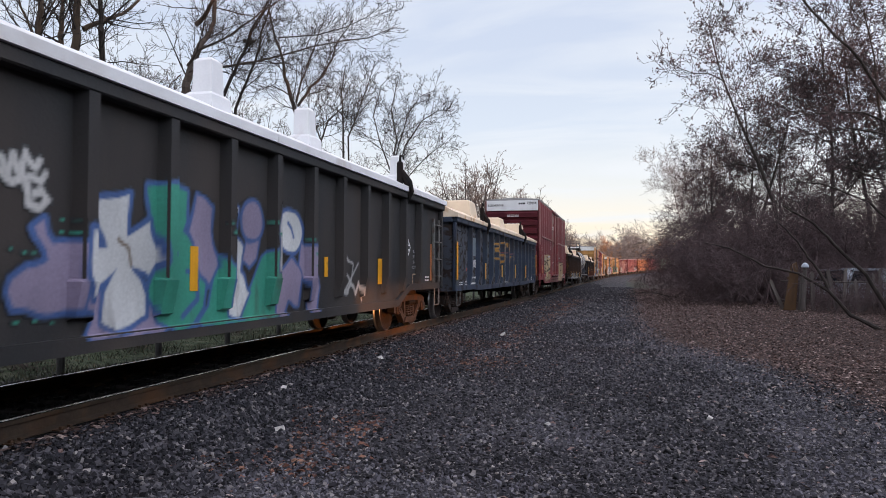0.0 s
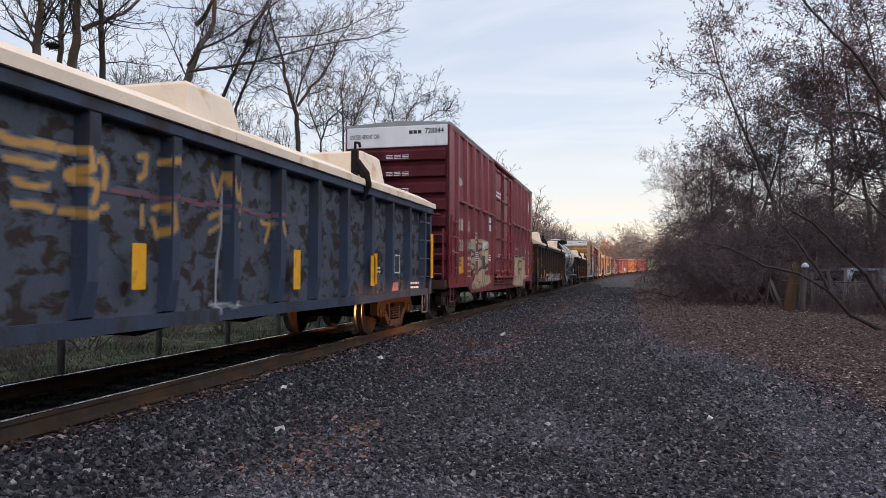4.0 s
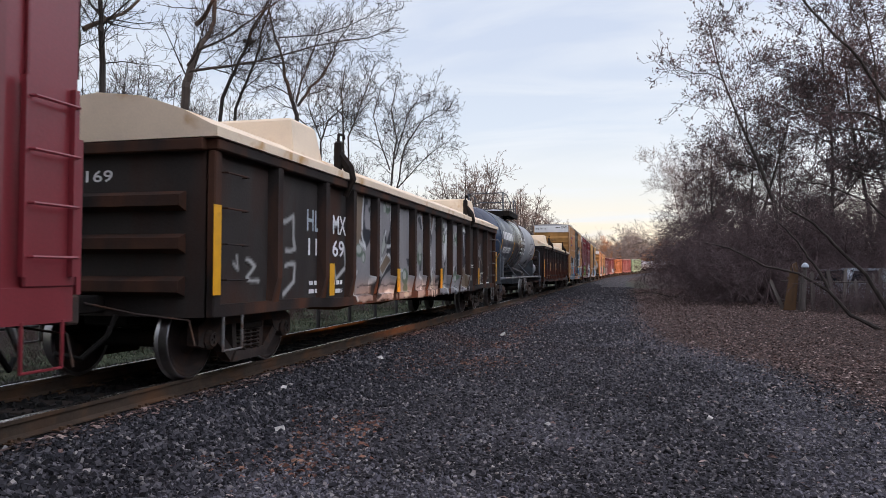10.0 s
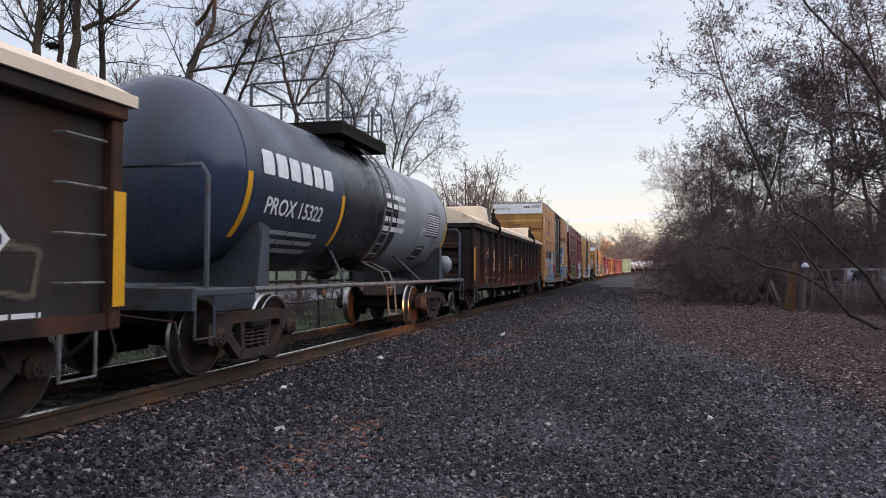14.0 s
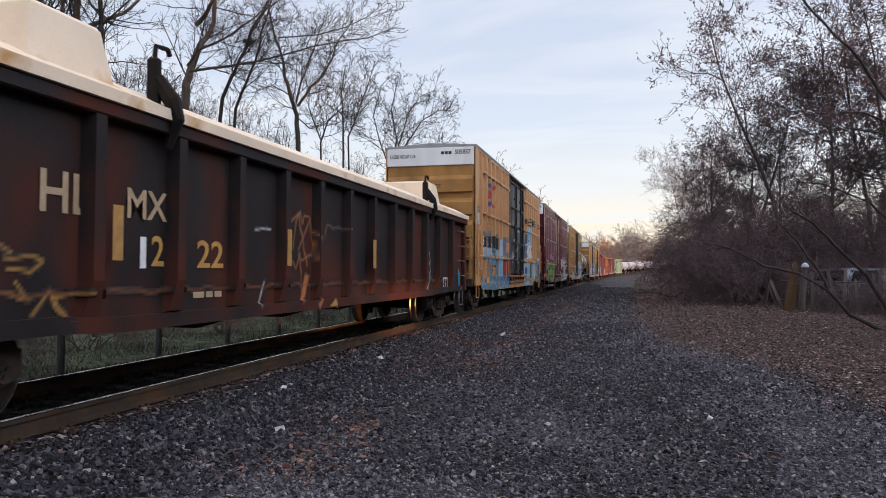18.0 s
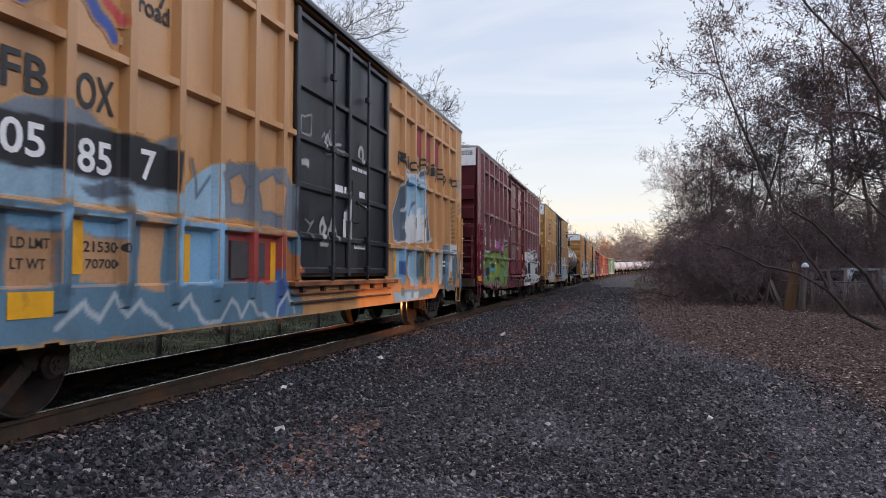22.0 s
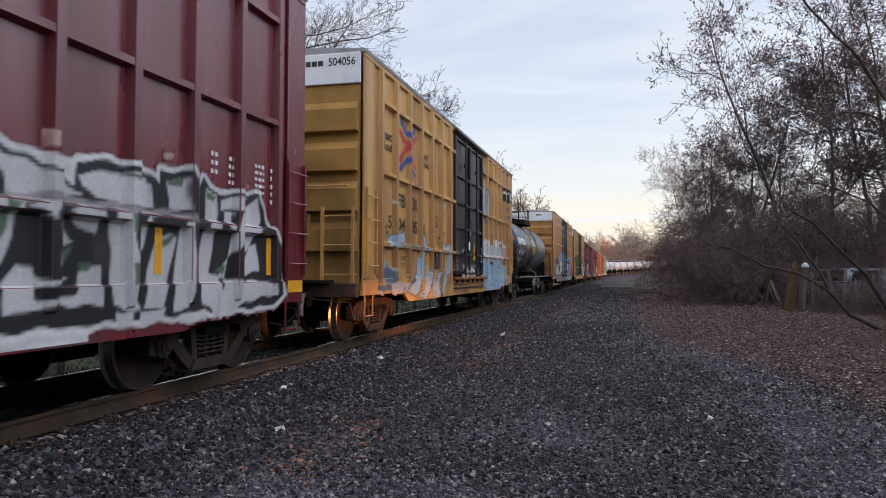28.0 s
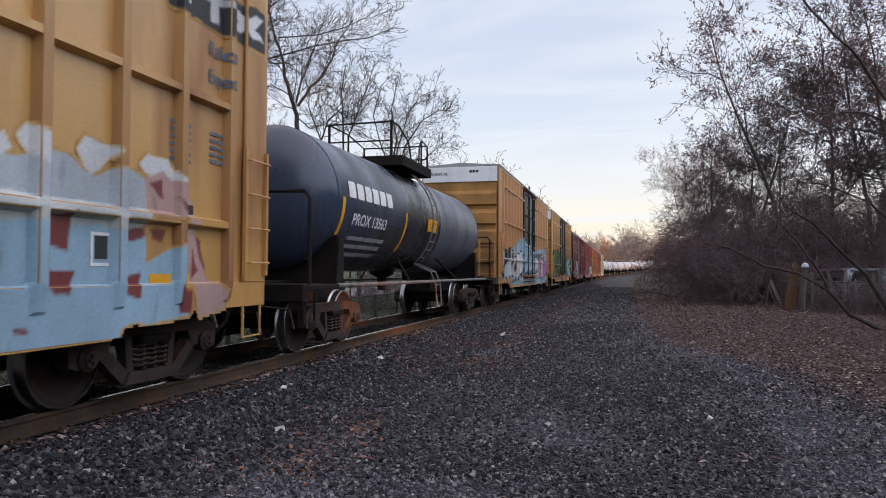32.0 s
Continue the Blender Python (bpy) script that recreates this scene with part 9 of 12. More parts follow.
ink('g4', 'e', 'grn', 0, '', 11.64, 1.12, 0.19, 0.16)
ink('g4', 'e', 'grn', 0, '', 13.01, 2.62, 0.18, 0.08)
ink('g4', 'e', 'pale', 0, '', 8.28, 1.76, 0.14, 0.14)
ink('g4', 'e', 'pale', 0, '', 8.29, 1.56, 0.1, 0.07)
ink('g4', 'e', 'pale', 0, '', 10.17, 2.46, 0.17, 0.16)
ink('g4', 'e', 'pale', 0, '', 10.43, 2.41, 0.07, 0.06)
ink('g4', 'e', 'pale', 0, '', 10.39, 2.09, 0.08, 0.08)
ink('g4', 'e', 'pale', 0, '', 11.69, 2.24, 0.09, 0.08)
ink('g4', 'e', 'pale', 0, '', 11.67, 2, 0.08, 0.07)
ink('g4', 'e', 'pale', 0, '', 11.64, 1.08, 0.11, 0.08)
ink('g4', 'f', 'tan', 0.02, 'wht', 12.62, 1.37, 12.86, 1.29, 12.96, 0.83, 12.63, 0.77, 12.31, 0.96)
ink('g4', 'e', 'inky', 0, '', 9.58, 2.31, 0.08, 0.09)
ink('g4', 'e', 'pale', 0, '', 9.58, 2.34, 0.03, 0.03)
ink('g4', 'l', 'inky', 0.02, '', 9.53, 1.25, 9.62, 1.14, 9.59, 0.99)
ink('g4', 'l', 'inky', 0.012, '', 8.05, 0.93, 9.41, 0.95, 10.91, 0.94)
ink('g4', 'l', 'tagw', 0.03, '', 1.8, 1.92, 2.04, 2, 2.12, 1.56, 1.84, 1.52)
ink('g4', 'l', 'tagw', 0.03, '', 1.84, 1.32, 2.14, 1.36, 2.08, 1.1, 1.8, 0.96)
ink('g4', 'l', 'tagw', 0.02, '', 0.6, 1.42, 0.64, 1.28, 0.52, 1.32)
ink('g4', 'l', 'tagw', 0.02, '', 0.84, 1.4, 1.04, 1.32, 0.84, 1.18, 1.12, 1.12)
ink('g4', 'l', 'tagw', 0.03, '', 3.88, 1.64, 3.92, 1.36, 4.06, 1.48)
ink('g4', 'l', 'tagw', 0.03, '', 3.92, 1.3, 3.56, 1.14, 3.5, 1.3)
ink('g4', 'l', 'gry', 0.02, '', 14.5, 1.98, 14.53, 1.73, 14.6, 1.85, 14.68, 1.72, 14.74, 2.07)
ink('g4', 'l', 'gry', 0.02, '', 14.78, 1.87, 14.85, 1.92, 14.88, 1.73, 14.78, 1.75, 14.79, 1.85)
ink('g4', 'l', 'gry', 0.02, '', 14.95, 2.05, 14.96, 1.72)
ink('g4', 'l', 'gry', 0.02, '', 15.15, 2.1, 15.12, 1.73)
ink('g4', 'l', 'gry', 0.02, '', 14.53, 1.58, 14.54, 1.35, 14.67, 1.56, 14.7, 1.35)
ink('g4', 'l', 'gry', 0.02, '', 14.75, 1.57, 14.75, 1.37, 14.91, 1.37, 14.94, 1.58)
ink('g4', 'l', 'tan', 0.016, '', 14.97, 1.58, 15.06, 1.65, 15.26, 1.64, 15.4, 1.47)
ink('g4', 'l', 'tan', 0.016, '', 14.48, 1.19, 14.7, 1.31, 15.01, 1.31)
ink('g4', 'f', 'tan', 0, '', 13.37, 2.09, 13.45, 2.13, 13.52, 2.08, 13.51, 1.93, 13.42, 1.9, 13.37, 1.96)
ink('g4', 'f', 'pale', 0, '', 13.6, 1.13, 13.65, 1.13, 13.65, 1.03, 13.6, 1.03)
ink('g4', 'l', 'pale', 0.02, '', 13.69, 1.12, 13.74, 1.11, 13.75, 1.04, 13.7, 1.03, 13.69, 1.12)
ink('g4', 'l', 'tan', 0.014, '', 16.04, 1.37, 16.24, 1.46, 16.48, 1.37, 16.45, 1.07, 16.06, 1.08, 16.04, 1.37)
ink('g6', 'l', 'gold', 0.01, '', 2.06, 1.44, 2.2, 1.4)
ink('g6', 'l', 'gold', 0.01, '', 2.14, 1.36, 2.34, 1.36, 2.48, 1.32, 2.36, 1.24, 2.16, 1.28)
ink('g6', 'l', 'gold', 0.01, '', 2.06, 1.08, 2.38, 1.04, 2.22, 1.16)
ink('g6', 'l', 'gold', 0.01, '', 2.38, 0.9, 2.54, 1.08, 2.72, 0.84, 2.6, 1.04, 2.92, 1.06)
ink('g6', 'l', 'orng', 0.01, '', 6.76, 1.96, 6.94, 2.04, 7.24, 1.34)
ink('g6', 'l', 'orng', 0.01, '', 6.96, 1.56, 7.32, 2, 7.42, 1.42)
ink('g6', 'l', 'wht', 0.01, '', 5.76, 1.76, 6.16, 1.8)
ink('g6', 'l', 'wht', 0.01, '', 6, 1.12, 5.86, 0.84)
ink('g6', 'l', 'orng', 0.01, '', 6.8, 1.58, 6.88, 1.96, 6.98, 2.06, 7.08, 1.92, 7.12, 2.04, 7.3, 2.02, 7.46, 1.72)
ink('g6', 'l', 'orng', 0.01, '', 6.76, 1.36, 6.88, 1.28, 7.02, 1.52, 7.08, 0.84)
ink('g6', 'l', 'orng', 0.01, '', 6.96, 1.5, 7.08, 1.42, 7.36, 1.48)
ink('g6', 'f', 'orng', 0, '', 7, 0.8, 7.2, 1.24, 7.32, 1.2, 7.16, 0.88)
ink('g6', 'l', 'tan', 0.01, '', 7.76, 1.64, 7.92, 1.96, 8.28, 1.94, 8.64, 1.92)
ink('g6', 'f', 'orng', 0, '', 7.52, 0.78, 7.72, 0.86, 7.58, 0.72)
ink('g6', 'f', 'gold', 0, '', 7.96, 0.74, 8.16, 0.84, 8.24, 0.72)
ink('g6', 'l', 'wht', 0.01, '', 13.52, 1.72, 13.68, 1.84, 13.72, 1.6, 13.58, 1.72)
ink('g6', 'l', 'wht', 0.01, '', 13.64, 1.54, 13.84, 1.72, 13.88, 1.48, 13.68, 1.36)
ink('g6', 'l', 'wht', 0.01, '', 13.82, 1.48, 13.88, 1.24, 13.76, 0.96, 13.64, 0.88, 13.6, 1.08, 13.74, 1.24, 13.92, 1.12)
ink('g6', 'f', 'aqua', 0, '', 16.72, 1.34, 16.92, 1.26, 16.94, 0.8, 16.78, 0.76)
ink('b7', 'f', 'wht', 0.03, 'drk', 0.12, 3.04, 0.22, 3.12, 0.36, 3.04, 0.56, 3.14, 0.64, 2.76, 0.48, 2.64, 0.3, 2.7, 0.16, 2.78)
ink('b7', 'l', 'drk', 0.02, '', 0.32, 2.88, 0.36, 2.68)
ink('b7', 'f', 'slate', 0.03, 'wht', 10.68, 2.38, 11.2, 3.02, 11.64, 3.36, 12.24, 3.18, 12.7, 3.52, 13.12, 2.8, 13.36, 1.96, 12.72, 1.92, 11.68, 1.88, 10.8, 1.86, 10.68, 2.18)
ink('b7', 'f', 'lblue', 0, '', 11.28, 2.88, 11.64, 3.22, 12.06, 3.08, 12.16, 2.42, 11.32, 2.32)
ink('b7', 'f', 'wht', 0, '', 11.32, 2.32, 12.16, 2.5, 12.04, 1.88, 11.2, 1.88)
ink('b7', 'f', 'lblue', 0, '', 12.16, 3.04, 12.7, 3.4, 12.92, 2.76, 12.24, 2.6)
ink('b7', 'f', 'wht', 0, '', 12.2, 2.58, 12.96, 2.76, 13.1, 2, 12.36, 1.92)
ink('b7', 'f', 'sky', 0, '', 11.88, 3, 12.04, 3, 12.06, 2.32, 11.88, 2.4)
ink('b7', 'f', 'sky', 0, '', 12.72, 2.98, 12.92, 2.92, 12.92, 2.5, 12.72, 2.5)
ink('b7', 'e', 'drk', 0, '', 12.04, 2.24, 0.08, 0.12)
ink('b7', 'e', 'drk', 0, '', 12.78, 2.32, 0.1, 0.14)
ink('b7', 'f', 'sky', 0, '', 10.68, 1.7, 11.4, 1.72, 11.42, 1.08, 10.76, 1.12)
ink('b7', 'f', 'lblue', 0, '', 10.8, 1.68, 11.16, 1.68, 11.12, 1.32, 10.8, 1.32)
ink('b7', 'f', 'blue', 0, '', 11.12, 1.52, 11.38, 1.5, 11.4, 1.12, 11.12, 1.12)
ink('b7', 'e', 'mist', 0, '', 12.1, 1.4, 0.46, 0.36)
ink('b7', 'f', 'sky', 0, '', 11.84, 1.32, 12.36, 1.32, 12.38, 0.94, 11.86, 0.96)
ink('b7', 'f', 'steel', 0, '', 12.74, 1.8, 13.04, 1.76, 13.06, 1, 12.76, 1)
ink('b7', 'f', 'sky', 0, '', 10.64, 0.88, 12.76, 0.68, 12.68, 0.6, 10.72, 0.62)
ink('b7', 'f', 'wht', 0, '', 13.58, 1.76, 14.18, 1.76, 14.56, 1.92, 15.76, 1.96, 16.08, 1.36, 15.44, 1.26, 15.28, 1.76, 14.2, 1.64)
ink('b7', 'f', 'blue', 0, '', 13.6, 1.6, 13.72, 1.62, 13.72, 1.36, 13.6, 1.36)
ink('b7', 'l', 'tagw', 0.01, '', 6.64, 3.44, 6.94, 3.48, 6.96, 3.22, 6.64, 3.18, 6.64, 3.44)
ink('b7', 'l', 'tagw', 0.02, '', 7.38, 3.1, 7.52, 3.32, 7.68, 3.16, 8.08, 3.28)
ink('b7', 'l', 'tagw', 0.01, '', 7.48, 3.04, 8.08, 3.08)
ink('b7', 'e', 'tagw', 0, '', 8.94, 3.24, 0.14, 0.16)
ink('b7', 'e', 'door', 0, '', 8.94, 3.24, 0.06, 0.1)
ink('b7', 'l', 'tagw', 0.01, '', 7.76, 2.52, 9.16, 2.52)
ink('b7', 'l', 'tagw', 0.03, '', 7.52, 1.72, 7.72, 2.02, 7.92, 1.72)
ink('b7', 'l', 'tagw', 0.03, '', 7.28, 1.92, 7.32, 1.7)
ink('b7', 'l', 'tagw', 0.05, '', 8.34, 2.36, 8.3, 2.12)
ink('b7', 'l', 'tagw', 0.06, '', 8.38, 2, 8.36, 1.84)
ink('b7', 'l', 'tagw', 0.02, '', 8.72, 1.66, 9.2, 1.72)
ink('b7', 'l', 'tagw', 0.01, '', 8.56, 2.38, 9.24, 2.36)
ink('b7', 'e', 'drk', 0, '', 0.26, 3.16, 0.1, 0.1)
ink('b7', 'e', 'wht', 0, '', 0.26, 3.16, 0.06, 0.08)
ink('b7', 'e', 'drk', 0, '', 0.48, 3.18, 0.1, 0.1)
ink('b7', 'e', 'wht', 0, '', 0.48, 3.18, 0.06, 0.06)
ink('b7', 'e', 'drk', 0, '', 0.28, 3.16, 0.02, 0.02)
ink('b7', 'e', 'drk', 0, '', 0.48, 3.16, 0.04, 0.04)
ink('b7', 'l', 'drk', 0.01, '', 0.44, 3.04, 0.4, 2.78)
ink('b7', 'f', 'slate', 0, '', 11.06, 2.88, 11.28, 3.04, 11.44, 3.12, 11.44, 1.88, 11.08, 1.92)
ink('b7', 'f', 'lblue', 0, '', 11.42, 2.98, 11.58, 3.24, 11.88, 3.28, 12.06, 3.12, 12.14, 2.9, 11.88, 2.44, 11.44, 2.48, 11.16, 2.5)
ink('b7', 'f', 'wht', 0, '', 11.16, 2.22, 11.28, 2.34, 11.44, 2.48, 11.76, 2.36, 11.88, 2.44, 12, 1.88, 11.4, 1.84, 11.16, 2.12)
ink('b7', 'f', 'lblue', 0, '', 12.14, 2.98, 12.26, 3.08, 12.66, 3.1, 12.62, 2.78, 12.28, 2.54, 12.12, 2.82)
ink('b7', 'f', 'sky', 0, '', 11.68, 3.14, 11.88, 3.22, 12, 3.04, 11.88, 2.94, 11.72, 3)
ink('b7', 'f', 'wht', 0, '', 11.8, 2.36, 11.92, 2.64, 12.12, 2.76, 12.28, 2.5, 12.36, 1.92, 11.8, 1.86)
ink('b7', 'f', 'lblue', 0, '', 11.88, 2.6, 12.12, 2.74, 12.2, 2.52, 11.92, 2.44)
ink('b7', 'e', 'drk', 0, '', 12, 2.28, 0.06, 0.12)
ink('b7', 'f', 'wht', 0, '', 12.58, 2.56, 12.72, 2.82, 12.92, 2.88, 13.08, 2.5, 13.14, 1.9, 12.64, 1.88)
ink('b7', 'f', 'sky', 0, '', 12.64, 2.7, 12.88, 2.88, 12.98, 2.68, 12.64, 2.52)
ink('b7', 'e', 'drk', 0, '', 12.72, 2.34, 0.06, 0.12)
ink('b7', 'l', 'slate', 0.03, '', 12.76, 3.12, 12.88, 3.04, 13.02, 2.68, 13.16, 2.28, 13.16, 1.92)
ink('b7', 'l', 'wht', 0.03, '', 11.16, 2.48, 11.42, 2.74, 11.54, 3.28, 11.88, 3.28, 12.12, 3.16, 12.3, 3.38, 12.66, 3.24, 12.84, 3.08, 12.76, 2.9)
ink('b7', 'l', 'slate', 0.02, '', 11.68, 2.38, 11.86, 2.6, 11.92, 2.72)
ink('b7', 'f', 'sky', 0, '', 11.08, 1.72, 11.4, 1.76, 11.4, 0.98, 11.12, 1)
ink('b7', 'f', 'blue', 0, '', 11.1, 1.48, 11.4, 1.48, 11.38, 1.18, 11.1, 1.18)
ink('b7', 'f', 'slate', 0, '', 11.6, 1.7, 11.8, 1.72, 11.64, 1.28)
ink('b7', 'f', 'lblue', 0, '', 11.68, 1.52, 11.88, 1.72, 12.12, 1.76, 12.16, 0.96, 11.74, 0.96)
ink('b7', 'e', 'steel', 0, '', 12.34, 1.4, 0.36, 0.32)
ink('b7', 'e', 'slate', 0, '', 12.36, 1.28, 0.16, 0.16)
ink('b7', 'f', 'grn', 0, '', 12.64, 1.74, 12.8, 1.76, 12.76, 0.96, 12.62, 1)
ink('b7', 'f', 'sky', 0, '', 13.4, 1.68, 13.6, 1.7, 13.56, 1.08, 13.36, 1)
ink('b7', 'f', 'pale', 0, '', 14.12, 1.72, 14.32, 1.74, 14.36, 0.98, 14.12, 0.96)
ink('b7', 'f', 'slate', 0, '', 14.24, 1.92, 15.04, 1.92, 15.16, 1.64, 14.96, 1.1, 14.76, 0.84, 14.38, 1)
ink('b7', 'f', 'drk', 0, '', 14.36, 1.68, 14.88, 1.7, 14.8, 1.2, 14.38, 1.2)
ink('b7', 'f', 'steel', 0, '', 11.12, 0.9, 12.66, 0.88, 13.52, 0.88, 13.56, 0.76, 12.24, 0.66, 11.12, 0.76)
ink('b7', 'f', 'sky', 0, '', 11.36, 0.84, 11.84, 0.84, 11.8, 0.7, 11.36, 0.74)
ink('b7', 'f', 'lblue', 0, '', 12, 0.82, 12.42, 0.84, 12.36, 0.68, 12, 0.68)
ink('b7', 'l', 'drk', 0.01, '', 13.04, 1.38, 13.08, 1.64, 13.16, 1.4, 13.24, 1.68)
ink('b7', 'l', 'drk', 0.01, '', 13.26, 1.56, 13.16, 1.6, 13.24, 1.68)
ink('b7', 'l', 'aqua', 0.02, '', 15.78, 3.74, 16, 4.04, 16.22, 3.72, 15.88, 3.46, 16.3, 3.6, 15.92, 3.24)
ink('b7', 'l', 'steel', 0.01, '', 15.82, 3.66, 16.28, 3.7)
ink('b7', 'l', 'tagw', 0.04, '', 7.32, 1.96, 7.4, 2.04, 7.5, 1.92, 7.36, 1.76, 7.32, 1.64, 7.56, 1.68)
ink('b7', 'l', 'tagw', 0.04, '', 7.58, 1.68, 7.74, 2.08, 7.9, 1.74)
ink('b7', 'l', 'tagw', 0.03, '', 7.6, 1.88, 7.84, 1.88)
ink('b7', 'l', 'fog', 0.01, '', 7.34, 3.26, 7.44, 3.36, 7.48, 3.16, 7.6, 3.4, 7.68, 3.2, 7.86, 3.44)
ink('b7', 'l', 'fog', 0.01, '', 7.36, 3.08, 7.74, 3.12, 8.16, 3.16)
ink('b7', 'f', 'tagw', 0, '', 6.64, 2.82, 6.9, 2.84, 6.9, 2.74, 6.64, 2.72)
ink('b7', 'l', 'fog', 0.01, '', 6.8, 2, 6.92, 1.92, 7.06, 1.98, 6.86, 1.82, 7.04, 1.7)
ink('b7', 'f', 'steel', 0, '', 14.8, 1.87, 15.11, 1.88, 15.12, 1.15, 15.05, 0.95, 15.56, 0.87, 15.58, 0.79, 14.9, 0.81, 14.83, 0.82)
ink('b7', 'f', 'lblue', 0, '', 14.88, 1.51, 15.05, 1.52, 15.04, 1.2, 14.9, 1.02)
ink('b7', 'f', 'steel', 0, '', 15.07, 1.79, 15.7, 1.81, 15.7, 1.75, 15.07, 1.72)
ink('b7', 'f', 'steel2', 0, '', 15.59, 1.71, 15.76, 1.71, 15.77, 0.79, 15.59, 0.8)
ink('b7', 'f', 'slate', 0, '', 15.97, 1.76, 16.12, 1.77, 16.25, 1.66, 16.34, 1.47, 16.36, 1.09, 15.97, 1.1)
ink('b7', 'f', 'steel', 0, '', 16.31, 1.11, 16.55, 1.13, 16.53, 0.79, 16.3, 0.78)
ink('b7', 'f', 'mist', 0, '', 16.05, 1.77, 16.22, 1.72, 16.37, 1.51, 16.38, 1.19, 16.33, 1.19, 16.3, 1.47, 16.21, 1.64)
ink('b7', 'f', 'gold', 0, '', 15.74, 2.3, 15.86, 2.3, 15.86, 1.8, 15.74, 1.8)
ink('b7', 'f', 'gold', 0, '', 15.31, 1.67, 15.43, 1.67, 15.4, 1.19, 15.29, 1.2)
ink('b7', 'f', 'gold', 0, '', 15.7, 1.73, 15.84, 1.75, 15.83, 1.63, 15.7, 1.63)
ink('b7', 'f', 'gold', 0, '', 15.71, 1.45, 15.81, 1.45, 15.81, 1.28, 15.71, 1.28)
ink('b7', 'f', 'gold', 0, '', 15.7, 1.2, 15.82, 1.2, 15.82, 1, 15.7, 1)
ink('b7', 'f', 'gold', 0, '', 15.05, 1.11, 15.57, 1.13, 15.56, 0.92, 15.05, 0.92)
ink('b7', 'f', 'drk', 0, '', 15.13, 1.08, 15.47, 1.08, 15.47, 1.04, 15.13, 1.04)
ink('b7', 'f', 'drk', 0, '', 15.13, 1.01, 15.47, 1, 15.47, 0.97, 15.14, 0.97)
ink('b7', 'e', 'grn', 0.01, 'mist', 16.11, 1.34, 0.07, 0.05)
ink('b7', 'f', 'tan', 0, '', 15.15, 2.82, 15.24, 2.84, 15.24, 2.8, 15.15, 2.78)
ink('b7', 'f', 'tan', 0, '', 15.46, 2.9, 15.6, 2.93, 15.6, 2.9, 15.46, 2.87)
ink('b7', 'f', 'tan', 0, '', 15.15, 2.72, 15.24, 2.74, 15.24, 2.7, 15.15, 2.68)
ink('b7', 'f', 'tan', 0, '', 15.46, 2.79, 15.6, 2.82, 15.6, 2.79, 15.46, 2.76)
ink('b7', 'f', 'tan', 0, '', 15.15, 2.62, 15.25, 2.64, 15.25, 2.6, 15.16, 2.58)
ink('b7', 'f', 'tan', 0, '', 15.46, 2.68, 15.6, 2.71, 15.6, 2.68, 15.46, 2.65)
ink('b7', 'f', 'tan', 0, '', 15.16, 2.52, 15.25, 2.53, 15.25, 2.49, 15.16, 2.48)
ink('b7', 'f', 'tan', 0, '', 15.47, 2.58, 15.61, 2.6, 15.61, 2.57, 15.47, 2.54)
ink('b7', 'f', 'tan', 0, '', 15.16, 2.41, 15.25, 2.43, 15.25, 2.39, 15.16, 2.37)
ink('b7', 'f', 'tan', 0, '', 15.47, 2.47, 15.61, 2.49, 15.61, 2.46, 15.47, 2.43)
ink('b7', 'f', 'tan', 0, '', 15.16, 2.31, 15.25, 2.33, 15.26, 2.29, 15.16, 2.27)
ink('b7', 'f', 'tan', 0, '', 15.47, 2.36, 15.61, 2.38, 15.61, 2.35, 15.47, 2.33)
ink('b7', 'f', 'tan', 0, '', 15.17, 2.21, 15.26, 2.22, 15.26, 2.18, 15.17, 2.17)
ink('b7', 'f', 'tan', 0, '', 15.48, 2.25, 15.61, 2.27, 15.62, 2.24, 15.48, 2.22)
ink('b7', 'f', 'tan', 0, '', 15.17, 2.11, 15.26, 2.12, 15.26, 2.08, 15.17, 2.07)
ink('b7', 'f', 'tan', 0, '', 15.48, 2.15, 15.62, 2.16, 15.62, 2.13, 15.48, 2.11)
ink('b7', 'f', 'tan', 0, '', 15.17, 2.01, 15.26, 2.02, 15.26, 1.98, 15.17, 1.97)
ink('b7', 'f', 'tan', 0, '', 15.48, 2.04, 15.62, 2.05, 15.62, 2.02, 15.48, 2)
ink('b7', 'l', 'tan', 0.012, '', 15.92, 2.93, 16.01, 3.05, 16, 2.94, 16.11, 3.08, 16.14, 2.97, 16.28, 3.09)
ink('b7', 'l', 'tan', 0.012, '', 15.9, 2.82, 16.09, 2.9, 16.23, 2.92, 16.35, 2.98)
ink('b7', 'l', 'tan', 0.012, '', 15.93, 2.75, 16.29, 2.87)
ink('b8', 'f', 'rose', 0, '', 9.76, 1.92, 9.84, 2.08, 9.94, 1.96, 9.88, 1.84)
ink('b8', 'f', 'rose', 0, '', 9.72, 1.24, 9.96, 1.44, 10.3, 1.3, 10.28, 1.14, 9.78, 1.12)
ink('b8', 'e', 'rose', 0, '', 10.62, 1.74, 0.06, 0.08)
ink('b8', 'l', 'tagw', 0.03, '', 7.14, 1.96, 7.56, 2.24, 7.86, 1.76, 7.28, 1.62)
ink('b8', 'f', 'drk', 0.055, 'wht', 11.41, 2.21, 11.55, 2.19, 12.02, 2.05, 12.31, 1.96, 12.32, 2.16, 12.72, 2.21, 13.05, 2.2, 13.24, 2.15, 13.37, 2.09, 13.38, 2.22, 13.8, 2.27, 14.02, 2.11, 14.12, 2.25, 14.43, 2.1, 14.98, 2.16, 15.31, 2.19, 15.49, 1.85, 15.74, 1.58, 15.94, 0.96, 15.64, 0.82, 13.55, 0.8, 11.59, 0.79, 11.45, 0.81)
